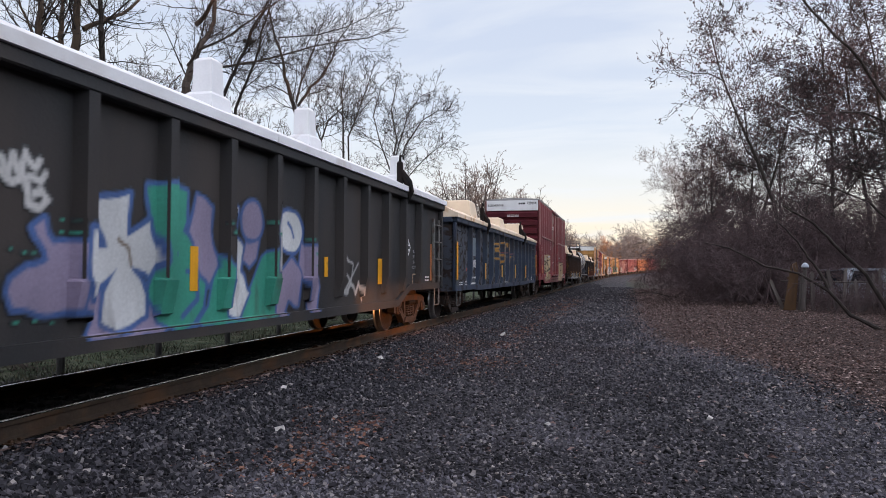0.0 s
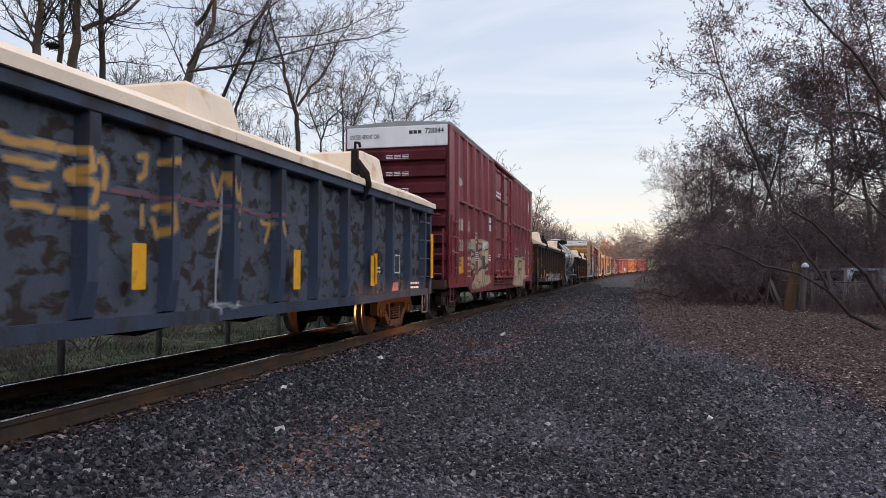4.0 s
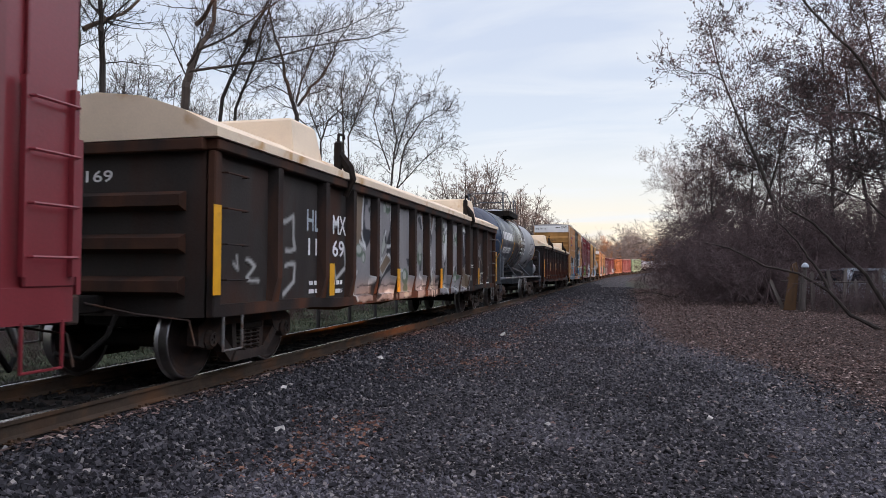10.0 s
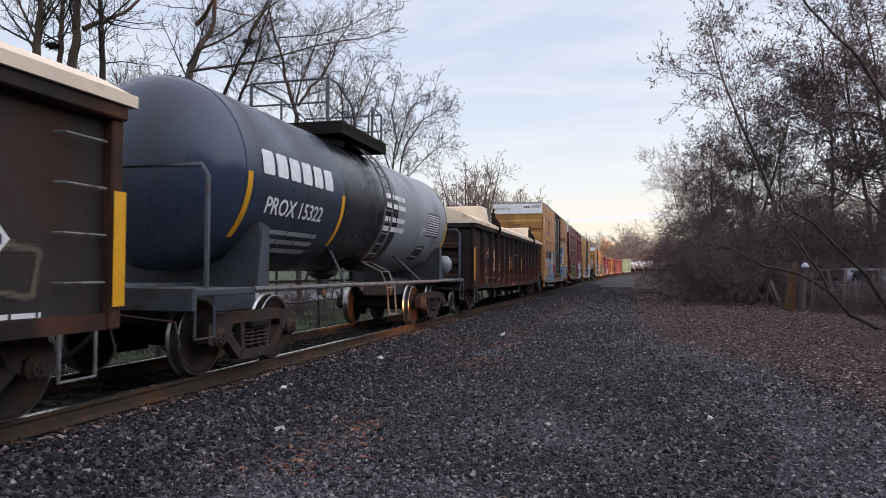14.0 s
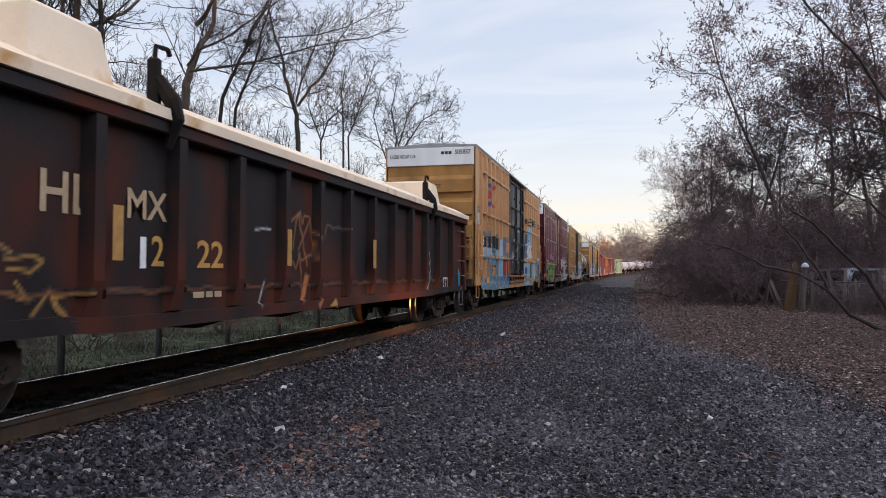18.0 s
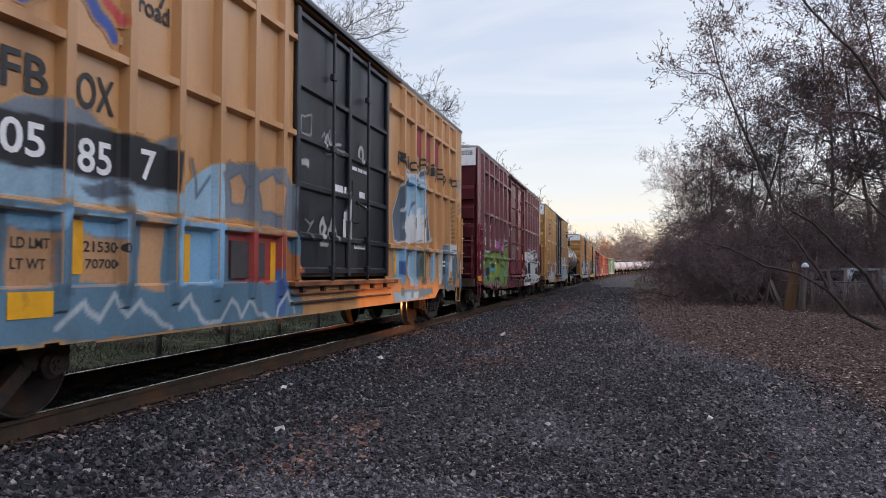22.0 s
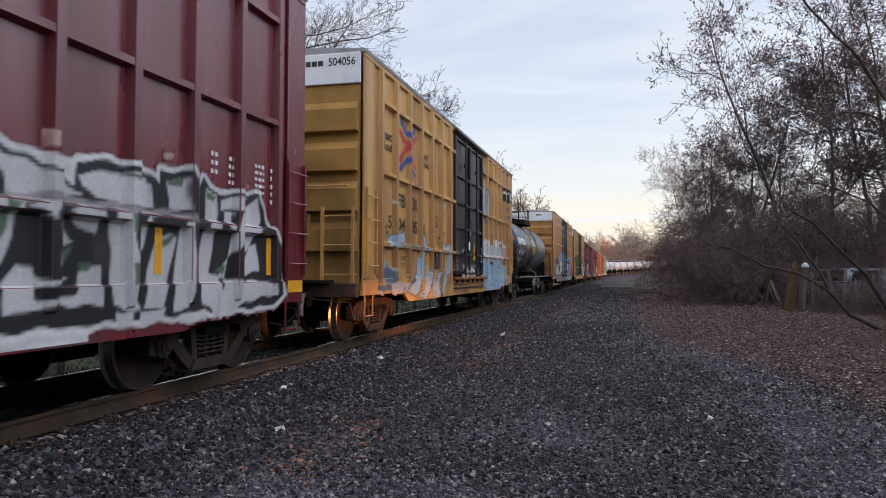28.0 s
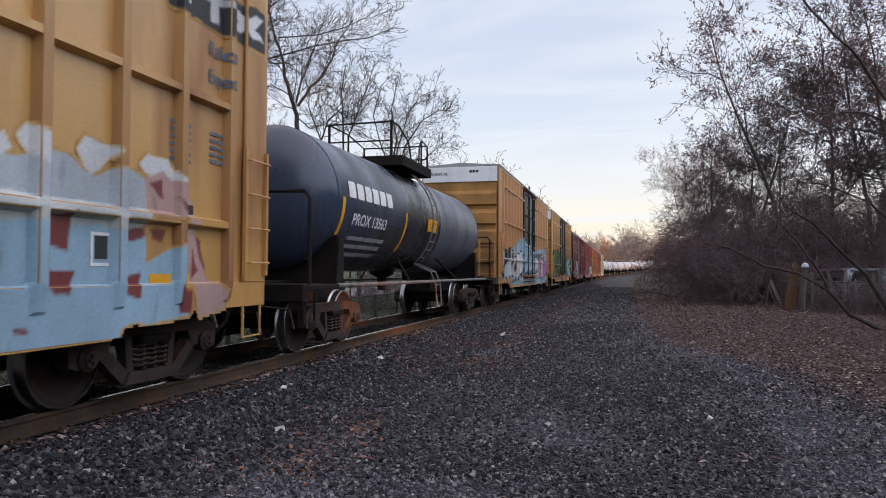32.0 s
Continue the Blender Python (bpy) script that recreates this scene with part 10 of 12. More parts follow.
ink('b8', 'f', 'silver', 0, '', 11.41, 2.17, 11.58, 2.13, 12.08, 2, 12.29, 1.92, 12.39, 1.88, 11.71, 1.81, 11.62, 1.82, 11.61, 1.98)
ink('b8', 'f', 'silver', 0, '', 11.42, 1.76, 11.74, 1.78, 11.67, 1.49, 11.58, 1.29, 11.44, 1.17)
ink('b8', 'f', 'silver', 0, '', 11.76, 1.76, 12.06, 1.8, 12.09, 1.29, 11.93, 1.25, 11.9, 1.07, 12.08, 1.06, 12.05, 1, 12.29, 0.97, 12.68, 0.93, 12.6, 1.3, 12.28, 1.27, 12.1, 1.18, 12.13, 1.43, 12.27, 1.48, 12.12, 1.58, 12.09, 1.69, 12.33, 1.8, 12.6, 1.77, 12.53, 1.51, 12.27, 1.57)
ink('b8', 'f', 'silver', 0, '', 11.72, 1.29, 12.07, 1.25, 12.05, 0.96, 11.59, 0.92, 11.6, 1.16)
ink('b8', 'f', 'silver', 0, '', 12.35, 2.06, 13.06, 2.16, 13.18, 2.11, 13.1, 1.85, 12.69, 1.84, 12.39, 1.95)
ink('b8', 'f', 'silver', 0, '', 12.66, 1.76, 12.95, 1.79, 12.92, 1.55, 13.04, 1.3, 13.03, 1.02, 13.09, 0.88, 12.69, 0.95)
ink('b8', 'f', 'silver', 0, '', 13.1, 2.11, 13.24, 2.05, 13.31, 1.87, 13.1, 1.84)
ink('b8', 'f', 'silver', 0, '', 13.5, 2.15, 13.8, 2.2, 13.83, 1.89, 13.53, 1.85)
ink('b8', 'f', 'silver', 0, '', 13.17, 1.79, 13.23, 1.68, 13.15, 1.46, 13.08, 1.4, 13.05, 1.66)
ink('b8', 'f', 'silver', 0, '', 13.36, 1.57, 13.53, 1.61, 13.65, 1.56, 13.53, 1.14, 13.42, 0.89, 13.13, 0.89, 13.22, 1.25)
ink('b8', 'f', 'silver', 0, '', 13.71, 1.73, 13.86, 1.77, 13.88, 1.02, 13.83, 0.87, 13.6, 0.86, 13.62, 1.14)
ink('b8', 'f', 'silver', 0, '', 14.19, 2.16, 14.38, 2.09, 14.44, 1.91, 14.31, 1.62, 14.25, 1.25, 14.4, 1.19, 14.58, 0.87, 14.44, 0.72, 14.26, 0.85, 14.08, 0.89, 14.04, 1.31, 14.13, 1.73)
ink('b8', 'f', 'silver', 0, '', 14.49, 2.06, 15.04, 2.13, 14.79, 1.94, 14.49, 1.95)
ink('b8', 'f', 'silver', 0, '', 14.55, 1.92, 14.7, 1.91, 14.68, 1.73, 14.53, 1.75)
ink('b8', 'f', 'silver', 0, '', 14.79, 1.91, 15.29, 2.15, 15.35, 1.85, 15.06, 1.52, 14.87, 1.35, 14.93, 1.65, 14.51, 1.31, 14.4, 1.16, 14.81, 1.15, 15.7, 1.11, 15.74, 0.96, 14.94, 0.89, 14.58, 0.74, 14.44, 0.88)
ink('b8', 'f', 'silver', 0, '', 15.06, 1.52, 15.26, 1.6, 15.34, 1.25, 14.87, 1.19)
ink('b8', 'f', 'silver', 0, '', 12.75, 0.88, 13.01, 0.89, 12.99, 0.76, 12.79, 0.75)
ink('b8', 'f', 'silver', 0, '', 13.09, 0.86, 13.46, 0.88, 13.38, 0.76, 13.09, 0.75)
ink('b8', 'f', 'silver', 0, '', 13.69, 0.82, 14.14, 0.83, 14.14, 0.71, 13.69, 0.73)
ink('b8', 'f', 'grn', 0, '', 11.54, 1.76, 11.71, 1.77, 11.67, 1.72, 11.64, 1.57, 11.57, 1.45)
ink('b8', 'f', 'grn', 0, '', 12.79, 2.11, 13.06, 2.14, 13.02, 2.09, 12.81, 2.09)
ink('b8', 'f', 'grn', 0, '', 12.89, 1.77, 12.96, 1.77, 12.94, 1.58, 12.89, 1.58)
ink('b8', 'f', 'grn', 0, '', 12.92, 1.32, 13.01, 1.3, 13.03, 1.14, 12.94, 1.12)
ink('b8', 'f', 'grn', 0, '', 13.5, 2.15, 13.78, 2.2, 13.75, 2.11, 13.52, 2.1)
ink('b8', 'f', 'grn', 0, '', 13.4, 1.55, 13.62, 1.59, 13.54, 1.5, 13.38, 1.47)
ink('b8', 'f', 'grn', 0, '', 14.21, 2.13, 14.38, 2.07, 14.3, 2, 14.19, 2.04)
ink('b8', 'f', 'grn', 0, '', 14.34, 1.25, 14.57, 1.31, 14.51, 1.19)
ink('b8', 'f', 'grn', 0, '', 12.14, 1.4, 12.28, 1.45, 12.21, 1.34, 12.15, 1.27)
ink('b8', 'f', 'grn', 0, '', 12.31, 1.29, 12.5, 1.32, 12.47, 1.25, 12.28, 1.22)
ink('b8', 'l', 'drk', 0.06, '', 12.09, 1.69, 12.27, 1.57, 12.5, 1.51)
ink('b8', 'l', 'drk', 0.06, '', 12.62, 1.81, 12.67, 1.44, 12.67, 0.95)
ink('b8', 'l', 'drk', 0.06, '', 11.93, 1.25, 12.28, 1.25, 12.27, 1.12, 11.91, 1.07)
ink('b8', 'l', 'drk', 0.06, '', 13.95, 2.19, 14.01, 1.61, 13.95, 0.9)
ink('b8', 'l', 'gry2', 0.03, '', 11.63, 1.8, 12.09, 1.83, 13.03, 1.81, 13.96, 1.81)
ink('b8', 'f', 'rose2', 0, '', 11.93, 2.33, 12.04, 2.35, 12.05, 2.23, 11.94, 2.2)
ink('b8', 'f', 'rose2', 0, '', 13.44, 2.41, 13.62, 2.43, 13.6, 2.37, 13.46, 2.35)
ink('b9', 'f', 'mist', 0.03, 'steel', 10.72, 3.84, 10.88, 4, 11.24, 3.88, 11.3, 3.56, 11.52, 3.4, 11.48, 3.08, 11.12, 3.08, 10.76, 3.2)
ink('b9', 'l', 'steel', 0.03, '', 11.04, 3, 11.24, 2.84, 11.46, 2.96, 11.52, 3.24)
ink('b9', 'f', 'drk', 0, '', 14.52, 4.33, 16.4, 4.43, 16.41, 3.93, 14.56, 3.88)
ink('b9', 'f', 'wht', 0, '', 14.63, 4.26, 15.05, 4.28, 15.06, 4.19, 14.91, 4.18, 14.92, 3.98, 14.77, 3.98, 14.77, 4.17, 14.63, 4.17)
ink('b9', 'f', 'wht', 0, '', 15.14, 4.27, 15.63, 4.3, 15.63, 4.21, 15.47, 4.2, 15.47, 3.99, 15.32, 3.99, 15.31, 4.19, 15.14, 4.18)
ink('b9', 'f', 'wht', 0, '', 15.71, 4.3, 15.92, 4.31, 16.04, 4.25, 16.18, 4.33, 16.36, 4.33, 16.18, 4.17, 16.37, 4.05, 16.14, 4.05, 16.02, 4.11, 15.9, 4.03, 15.71, 4.05, 15.88, 4.17)
ink('b9', 'f', 'lblue', 0, '', 11.14, 0.8, 13.95, 0.78, 13.89, 0.63, 12.08, 0.6, 10.92, 0.63)
ink('b9', 'l', 'xblue', 0.06, '', 2.2, 4.28, 2.72, 3.98, 3.12, 4.26)
ink('b9', 'l', 'xred', 0.06, '', 2.1, 4.08, 2.6, 3.84, 2.12, 3.48)
ink('b9', 'l', 'xblue', 0.06, '', 2.16, 3.32, 2.72, 3.64, 3.14, 3.3)
ink('b9', 'l', 'xred', 0.06, '', 3.24, 4.12, 2.74, 3.84, 3.2, 3.48)
ink('b11', 'f', 'lblue', 0, '', 2.92, 2.2, 6.16, 2.8, 10.16, 2.28, 15.34, 2.6, 15.32, 0.68, 2.92, 0.74)
ink('b11', 'f', 'wht', 0, '', 0.92, 1.72, 2.92, 2.2, 3.68, 1.52, 1.56, 1.08)
ink('b11', 'l', 'slate', 0.06, '', 2.22, 1.52, 7.08, 2.06, 6.16, 1.04, 13.9, 1.64)
ink('b11', 'l', 'slate', 0.06, '', 2.92, 0.84, 9.08, 1.32, 13.9, 0.86)
ink('b11', 'f', 'slate', 0, '', 10.16, 2.16, 13.36, 2.24, 12.56, 1.32, 10.16, 1.16)


CAR = {"g1": G1, "g2": G2, "b3": B3, "g4": G4, "t5": (T5, 0.0, 0.0), "g6": G6, "b7": B7, "b8": B8, "b9": B9, "t10": (T10, 0.0, 0.0), "b11": B11, "f0": FARS[0], "f1": FARS[1], "f2": FARS[2]}
GON_POSTS = POSTS
# the crossed arrows stand on both yellow cars
ART["b7"] += [(k, c, w, e, [(p - 0.28, q) for p, q in pts]) for k, c, w, e, pts in ART["b9"] if c in ("xred", "xblue")]
BOX_LAY = LAYS
BASE_INK = {"g1": (0.024, 0.025, 0.027), "g2": (0.06, 0.085, 0.12), "b3": (0.155, 0.024, 0.032), "g4": (0.036, 0.03, 0.027), "g6": (0.02, 0.0145, 0.014), "b7": (0.50, 0.262, 0.08),
            "b8": (0.13, 0.016, 0.023), "b9": (0.52, 0.295, 0.075), "b11": (0.50, 0.262, 0.08), "f0": (0.52, 0.295, 0.075), "f1": (0.13, 0.016, 0.023), "f2": (0.24, 0.045, 0.04)}


def bump_of(d, centres, half, foot, height):
    """Height of straight ribs with sloping flanks over a flat sheet."""
    out = np.zeros_like(d)
    for c in centres:
        out = np.maximum(out, height * np.clip((foot - np.abs(d - c)) / (foot - half), 0, 1))
    return out


def relief(key, d, z):
    """How far out the side lies at d, z."""
    if key in GON_POSTS:
        lift = bump_of(d, GON_POSTS[key], 0.068, 0.10, 0.13) * (z > 1.17)
        foot = bump_of(d, GON_POSTS[key], 0.11, 0.135, 1.0) * (0.064 + 0.07 * np.clip((z - 0.84) / 0.33, 0, 1)) * ((z > 0.83) & (z <= 1.17))
        return 1.36 + np.maximum(np.maximum(lift, foot), 0.06 * (z < (0.71 if key == "g1" else 0.85)))
    if key in BOX_LAY:
        first, gap, belts, a, b = BOX_LAY[key]
        ps = [first + gap * i for i in range(40) if first + gap * i < a - 0.25]
        wide = CAR[key][2] - CAR[key][1]
        ps += [wide - p for p in ps if wide - p > b + 0.25]
        lift = bump_of(d, ps, 0.052, 0.085, 0.095) * (z > 1.15)
        lift = np.maximum(lift, bump_of(d, ps, 0.055, 0.095, 1.0) * (0.062 + 0.034 * np.clip((z - 0.94) / 0.21, 0, 1)) * ((z > 0.93) & (z <= 1.15)))
        on = (d > ps[0]) & (d < wide - ps[0])
        lift = np.maximum(lift, bump_of(z, belts, 0.037, 0.06, 0.088) * on)
        lift = np.maximum(lift, 0.05 * ((d < 0.5) | (d > wide - 0.5)))
        lift = np.maximum(lift, 0.035 * (z <= 1.125))
        door = (d > a) & (d < b) & (z > 1.125)
        dl = np.maximum(bump_of(z, (1.26, 1.75, 2.45, 3.12, 3.85, 4.83), 0.032, 0.055, 0.056), bump_of(d, (a + 0.06, b - 0.06, (a + b) / 2), 0.052, 0.056, 0.071))
        return 1.39 + np.where(door, dl, lift)
    r, zc = (1.25, 2.50) if key == "t5" else (1.23, 2.48)
    return np.sqrt(np.maximum(0.05, r * r - (z - zc) ** 2)) + 0.002


def seg_dist(D, Z, pts, close):
    best = np.full(D.shape, 9.0)
    n = len(pts)
    for i in range(n if close else n - 1):
        (ax, az), (bx, bz) = pts[i], pts[(i + 1) % n]
        vx, vz = bx - ax, bz - az
        t = np.clip(((D - ax) * vx + (Z - az) * vz) / max(1e-9, vx * vx + vz * vz), 0, 1)
        best = np.minimum(best, np.hypot(D - ax - t * vx, Z - az - t * vz))
    return best


def inside(D, Z, pts):
    odd = np.zeros(D.shape, bool)
    n = len(pts)
    for i in range(n):
        (ax, az), (bx, bz) = pts[i], pts[(i + 1) % n]
        if az != bz:
            odd ^= ((az > Z) != (bz > Z)) & (D < (bx - ax) * (Z - az) / (bz - az) + ax)
    return odd


def spray(key, name, label, cell=0.025, bare_posts=False):
    """Lays the painted shapes of one car on its side as a thin coat that follows ribs and rails."""
    car, y0, y1 = CAR[key]
    shapes = ART[key]
    L = y1 - y0
    lo_z = 0.66
    nd, nz = int(L / cell), int((5.0 - lo_z) / cell)
    d, z = np.arange(nd + 1) * cell, lo_z + np.arange(nz + 1) * cell
    D, Z = np.meshgrid(d, z)
    # shaky hand and overspray
    rng = np.random.default_rng(len(shapes))
    wob = 0.012 * np.sin(D * 9 + Z * 5) + 0.01 * np.sin(D * 17 - Z * 13 + 1)
    col = np.empty(D.shape + (3,))
    col[:] = BASE_INK[key]
    if key in ("b7", "b9", "b11", "f0"):        # these have black doors
        col[(D > BOX_LAY[key][3]) & (D < BOX_LAY[key][4]) & (Z > 1.17)] = (0.014, 0.0165, 0.023)
    cov = np.zeros(D.shape)

    def lay(c, a):
        nonlocal col, cov
        col = col * (1 - a[..., None]) + np.array(c) * a[..., None]
        cov = np.maximum(cov, a)

    for kind, colour, width, edge, pts in shapes:
        m = 0.3
        xs, zs = [p[0] for p in pts], [p[1] for p in pts]
        if kind == "e":
            (cx, cz), (rx, rz) = pts
            k = np.hypot((D - cx) / max(rx, 0.01), (Z - cz) / max(rz, 0.01))
            sd = (k - 1) * min(max(rx, 0.02), max(rz, 0.02)) + wob * 0.5
        else:
            sd = np.full(D.shape, 9.0)
            i0, i1 = np.searchsorted(d, [min(xs) - m, max(xs) + m])
            j0, j1 = np.searchsorted(z, [min(zs) - m, max(zs) + m])
            if i1 <= i0 or j1 <= j0:
                continue
            a, b = D[j0:j1, i0:i1] + wob[j0:j1, i0:i1], Z[j0:j1, i0:i1] + wob[j0:j1, i0:i1]
            s = seg_dist(a, b, pts, kind == "f")
            if kind == "f":
                s = np.where(inside(a, b, pts), -s, s)
            else:
                s = s - width
            sd[j0:j1, i0:i1] = s
        if edge:
            lay(INK[edge], np.clip(0.5 - (sd - width) / (cell * 0.8), 0, 1))
        lay(INK[colour], np.clip(0.5 - sd / (cell * 0.8), 0, 1))
    # drips, fading and scuffs
    fade = 0.88 + 0.12 * np.sin(D * 2.1 + 0.7) * np.sin(Z * 3.3 + D) + rng.normal(0, 0.025, D.shape)
    col = col * fade[..., None]
    if bare_posts:
        for c in GON_POSTS[key]:
            cov = np.where(np.abs(D - c) < 0.12, 0, cov)
    use = cov > 0.03
    cellon = use[:-1, :-1] | use[1:, :-1] | use[:-1, 1:] | use[1:, 1:]
    X = relief(key, D, Z) + 0.006
    # one coat for each run of paint along the car
    cols = np.concatenate([[False], cellon.any(0), [False]])
    edges = np.flatnonzero(cols[1:] != cols[:-1])
    for lo, hi in zip(edges[::2], edges[1::2]):
        on = np.zeros_like(cellon)
        on[:, lo:hi] = cellon[:, lo:hi]
        need = np.zeros(D.shape, bool)
        need[:-1, :-1] |= on; need[1:, :-1] |= on; need[:-1, 1:] |= on; need[1:, 1:] |= on
        idx = -np.ones(D.shape, int)
        idx[need] = np.arange(need.sum())
        v = np.stack([X[need], D[need] + y0, Z[need]], 1)
        jj, ii = np.nonzero(on)
        f = np.stack([idx[jj, ii], idx[jj, ii + 1], idx[jj + 1, ii + 1], idx[jj + 1, ii]], 1)
        me = bpy.data.meshes.new(name)
        me.from_pydata(v.tolist(), [], f.tolist())
        ca = me.color_attributes.new("paint", "FLOAT_COLOR", "POINT")
        ca.data.foreach_set("color", np.concatenate([np.clip(col[need], 0, 1), np.ones((need.sum(), 1))], 1).astype(np.float32).ravel())
        me.materials.append(M["spray"])
        put(name, me, car, label=label)


M["spray"] = surf("weathered_spray_paint", (1, 1, 1), 0.5, 0, 0.2, 2.0, (0.075, 0.055, 0.045), 0.7, 0.1, 2.2, 3.0, grain=30, bump=0.06, attr="paint", spec=0.4)
LET = {"wht": M["white"], "drk": M["black"], "yel": M["yellow"]}
for _k, _c in (("sand", (0.42, 0.36, 0.28)), ("sandy", (0.42, 0.30, 0.18)), ("patch", (0.17, 0.21, 0.23)), ("plate", (0.05, 0.045, 0.045)), ("dyel", (0.42, 0.22, 0.06)), ("ttx", (0.27, 0.03, 0.045)), ("rustl", (0.20, 0.07, 0.03))):
    INK[_k] = _c


def ink_mat(k):
    if k not in LET:
        LET[k] = surf("lettering_" + k, INK[k], 0.6, 0, 0.2, 9, bump=0)
    return LET[k]


def flat(key, name, mb, colour, x, label=""):
    """Links flat shapes drawn in (d, z) a few millimetres off the side at x; on a tank they wrap round it."""
    car, y0, _ = CAR[key]
    if key[0] == "t":
        mb.v = [(float(relief(key, np.array([d]), np.array([z]))[0]) + 0.006 + a, d, z) for a, d, z in mb.v]
    else:
        mb.v = [(x + 0.010 + a, d + y0, z) for a, d, z in mb.v]
    return put(name, fast_mesh(mb, name, ink_mat(colour)), car, label=label)


def panel(mb, d0, d1, z0, z1, out=0.0, rows=1):
    """A thin panel; rows cuts it across so that it can bend."""
    for i in range(rows):
        a, b = z0 + (z1 - z0) * i / rows, z0 + (z1 - z0) * (i + 1) / rows
        mb.poly([(out, d0, a), (out, d1, a), (out, d1, b), (out, d0, b)], [(0, 1, 2, 3)])


def plate(key, colour, d0, d1, z0, z1, x):
    mb = MB()
    if key[0] == "t":
        panel(mb, d0, d1, z0, z1, 0, 6)
        return flat(key, "marking_panel", mb, colour, x)
    t = 0.03 if colour == "plate" else 0.002
    mb.box(-0.002, t, d0, d1, z0, z1)
    return flat(key, "reflective_strip" if colour in ("yel", "dyel") else "marking_panel", mb, colour, x, "yellow reflective strip" if colour in ("yel", "dyel") else "")


def lines(key, colour, d0, d1, z0, z1, x, n):
    """Writing too small to read, as bars."""
    r = random.Random(int((d0 + z0) * 1000))
    mb, h = MB(), (z1 - z0) / n
    for i in range(n):
        z, d = z1 - (i + 0.8) * h, d0
        while d < d1 - 0.01:
            w = min(d1 - d, (d1 - d0) * r.uniform(0.2, 0.45))
            panel(mb, d, d + w, z, z + h * 0.5, 0.003)
            d += w + 0.22 * h + 0.01
    return flat(key, "small_print", mb, colour, x)


def ring(key, colour, d0, d1, z0, z1, x):
    mb, w = MB(), 0.028
    panel(mb, d0, d1, z0, z0 + w, 0.002); panel(mb, d0, d1, z1 - w, z1, 0.002)
    panel(mb, d0, d0 + w, z0 + w, z1 - w, 0.002); panel(mb, d1 - w, d1, z0 + w, z1 - w, 0.002)
    dm, zm = (d0 + d1) / 2, (z0 + z1) / 2
    panel(mb, dm - w / 3, dm + w / 3, z0 + w, z1 - w, 0.002)
    return flat(key, "framed_stencil", mb, colour, x)


def blocks(key, colour, d0, d1, z0, z1, x, n):
    """A company's name as plain blocks of its letters' size."""
    w = (d1 - d0) / n
    for i in range(n):
        mb = MB()
        a, b = d0 + i * w + w * 0.06, d0 + (i + 1) * w - w * 0.14
        k = (z1 - z0) / 16
        for p, q, e, g in ((a + k, b - k, z0, z0 + k), (a, b, z0 + k, z1 - k), (a + k, b - k, z1 - k, z1)):
            panel(mb, p, q, e, g, 0.002, 3)
        flat(key, "mark_block", mb, colour, x)


def diamond(key, colour, d, z, h, x):
    mb = MB().poly([(0.012, d - h * 0.9, z), (0.012, d, z - h), (0.012, d + h * 0.9, z), (0.012, d, z + h), (0.0, d - h * 0.9, z), (0, d, z - h), (0, d + h * 0.9, z), (0, d, z + h)],
                   [(0, 1, 2, 3), (0, 4, 5, 1), (1, 5, 6, 2), (2, 6, 7, 3), (3, 7, 4, 0)])
    card = flat(key, "hazard_placard", mb, colour, x, "white diamond hazard placard")
    mb = MB()
    panel(mb, d - h * 0.55, d + h * 0.55, z - h * 0.2, z + h * 0.16, 0.016)
    panel(mb, d - h * 0.12, d + h * 0.12, z + h * 0.3, z + h * 0.55, 0.016)
    panel(mb, d - h * 0.1, d + h * 0.1, z - h * 0.65, z - h * 0.4, 0.016)
    flat(key, "small_print", mb, "drk", x)


def disc(key, colour, d, z, rd, rz, x):
    mb = MB().poly([(0.002, d + rd * math.cos(a * math.pi / 12), z + rz * math.sin(a * math.pi / 12)) for a in range(24)], [tuple(range(24))])
    return flat(key, "round_patch", mb, colour, x)


def word(key, colour, d0, d1, z0, h, x, text):
    v, f, a, b, top = GLYPH[text]
    if text == "1":
        d0, d1 = d0 + 0.3 * (d1 - d0), d1 - 0.25 * (d1 - d0)
    pts = [(0.002, d0 + (p[0] - a) / (b - a) * (d1 - d0), z0 + p[1] / top * h) for p in v]
    ribs = []
    if key in BOX_LAY:
        first, gap, _, da, _ = BOX_LAY[key]
        wide = CAR[key][2] - CAR[key][1]
        ribs = [first + gap * i for i in range(12) if first + gap * i < da - 0.25]
        ribs += [wide - p for p in ribs]
    ribs = [p for p in ribs if d0 - 0.08 < p < d1 + 0.08]
    if not ribs:
        return flat(key, "lettering", MB().poly(pts, f), colour, x)
    # writing that runs over the side posts: cut along their edges and laid on them
    car, y0, _ = CAR[key]
    bm = bmesh.new()
    vs = [bm.verts.new(p) for p in pts]
    for q in f:
        if len(set(q)) == len(q) > 2:
            bm.faces.new([vs[i] for i in q])
    for p in ribs:
        for e in (-0.076, -0.052, 0.052, 0.076):
            bmesh.ops.bisect_plane(bm, geom=bm.verts[:] + bm.edges[:] + bm.faces[:], plane_co=(0, p + e, 0), plane_no=(0, 1, 0))
    for q in bm.verts:
        q.co.x = float(relief(key, np.array([q.co.y]), np.array([q.co.z]))[0]) + 0.012
        q.co.y += y0
    me = bpy.data.meshes.new("lettering")
    bm.to_mesh(me)
    bm.free()
    me.materials.append(ink_mat(colour))
    return put("lettering", me, car)


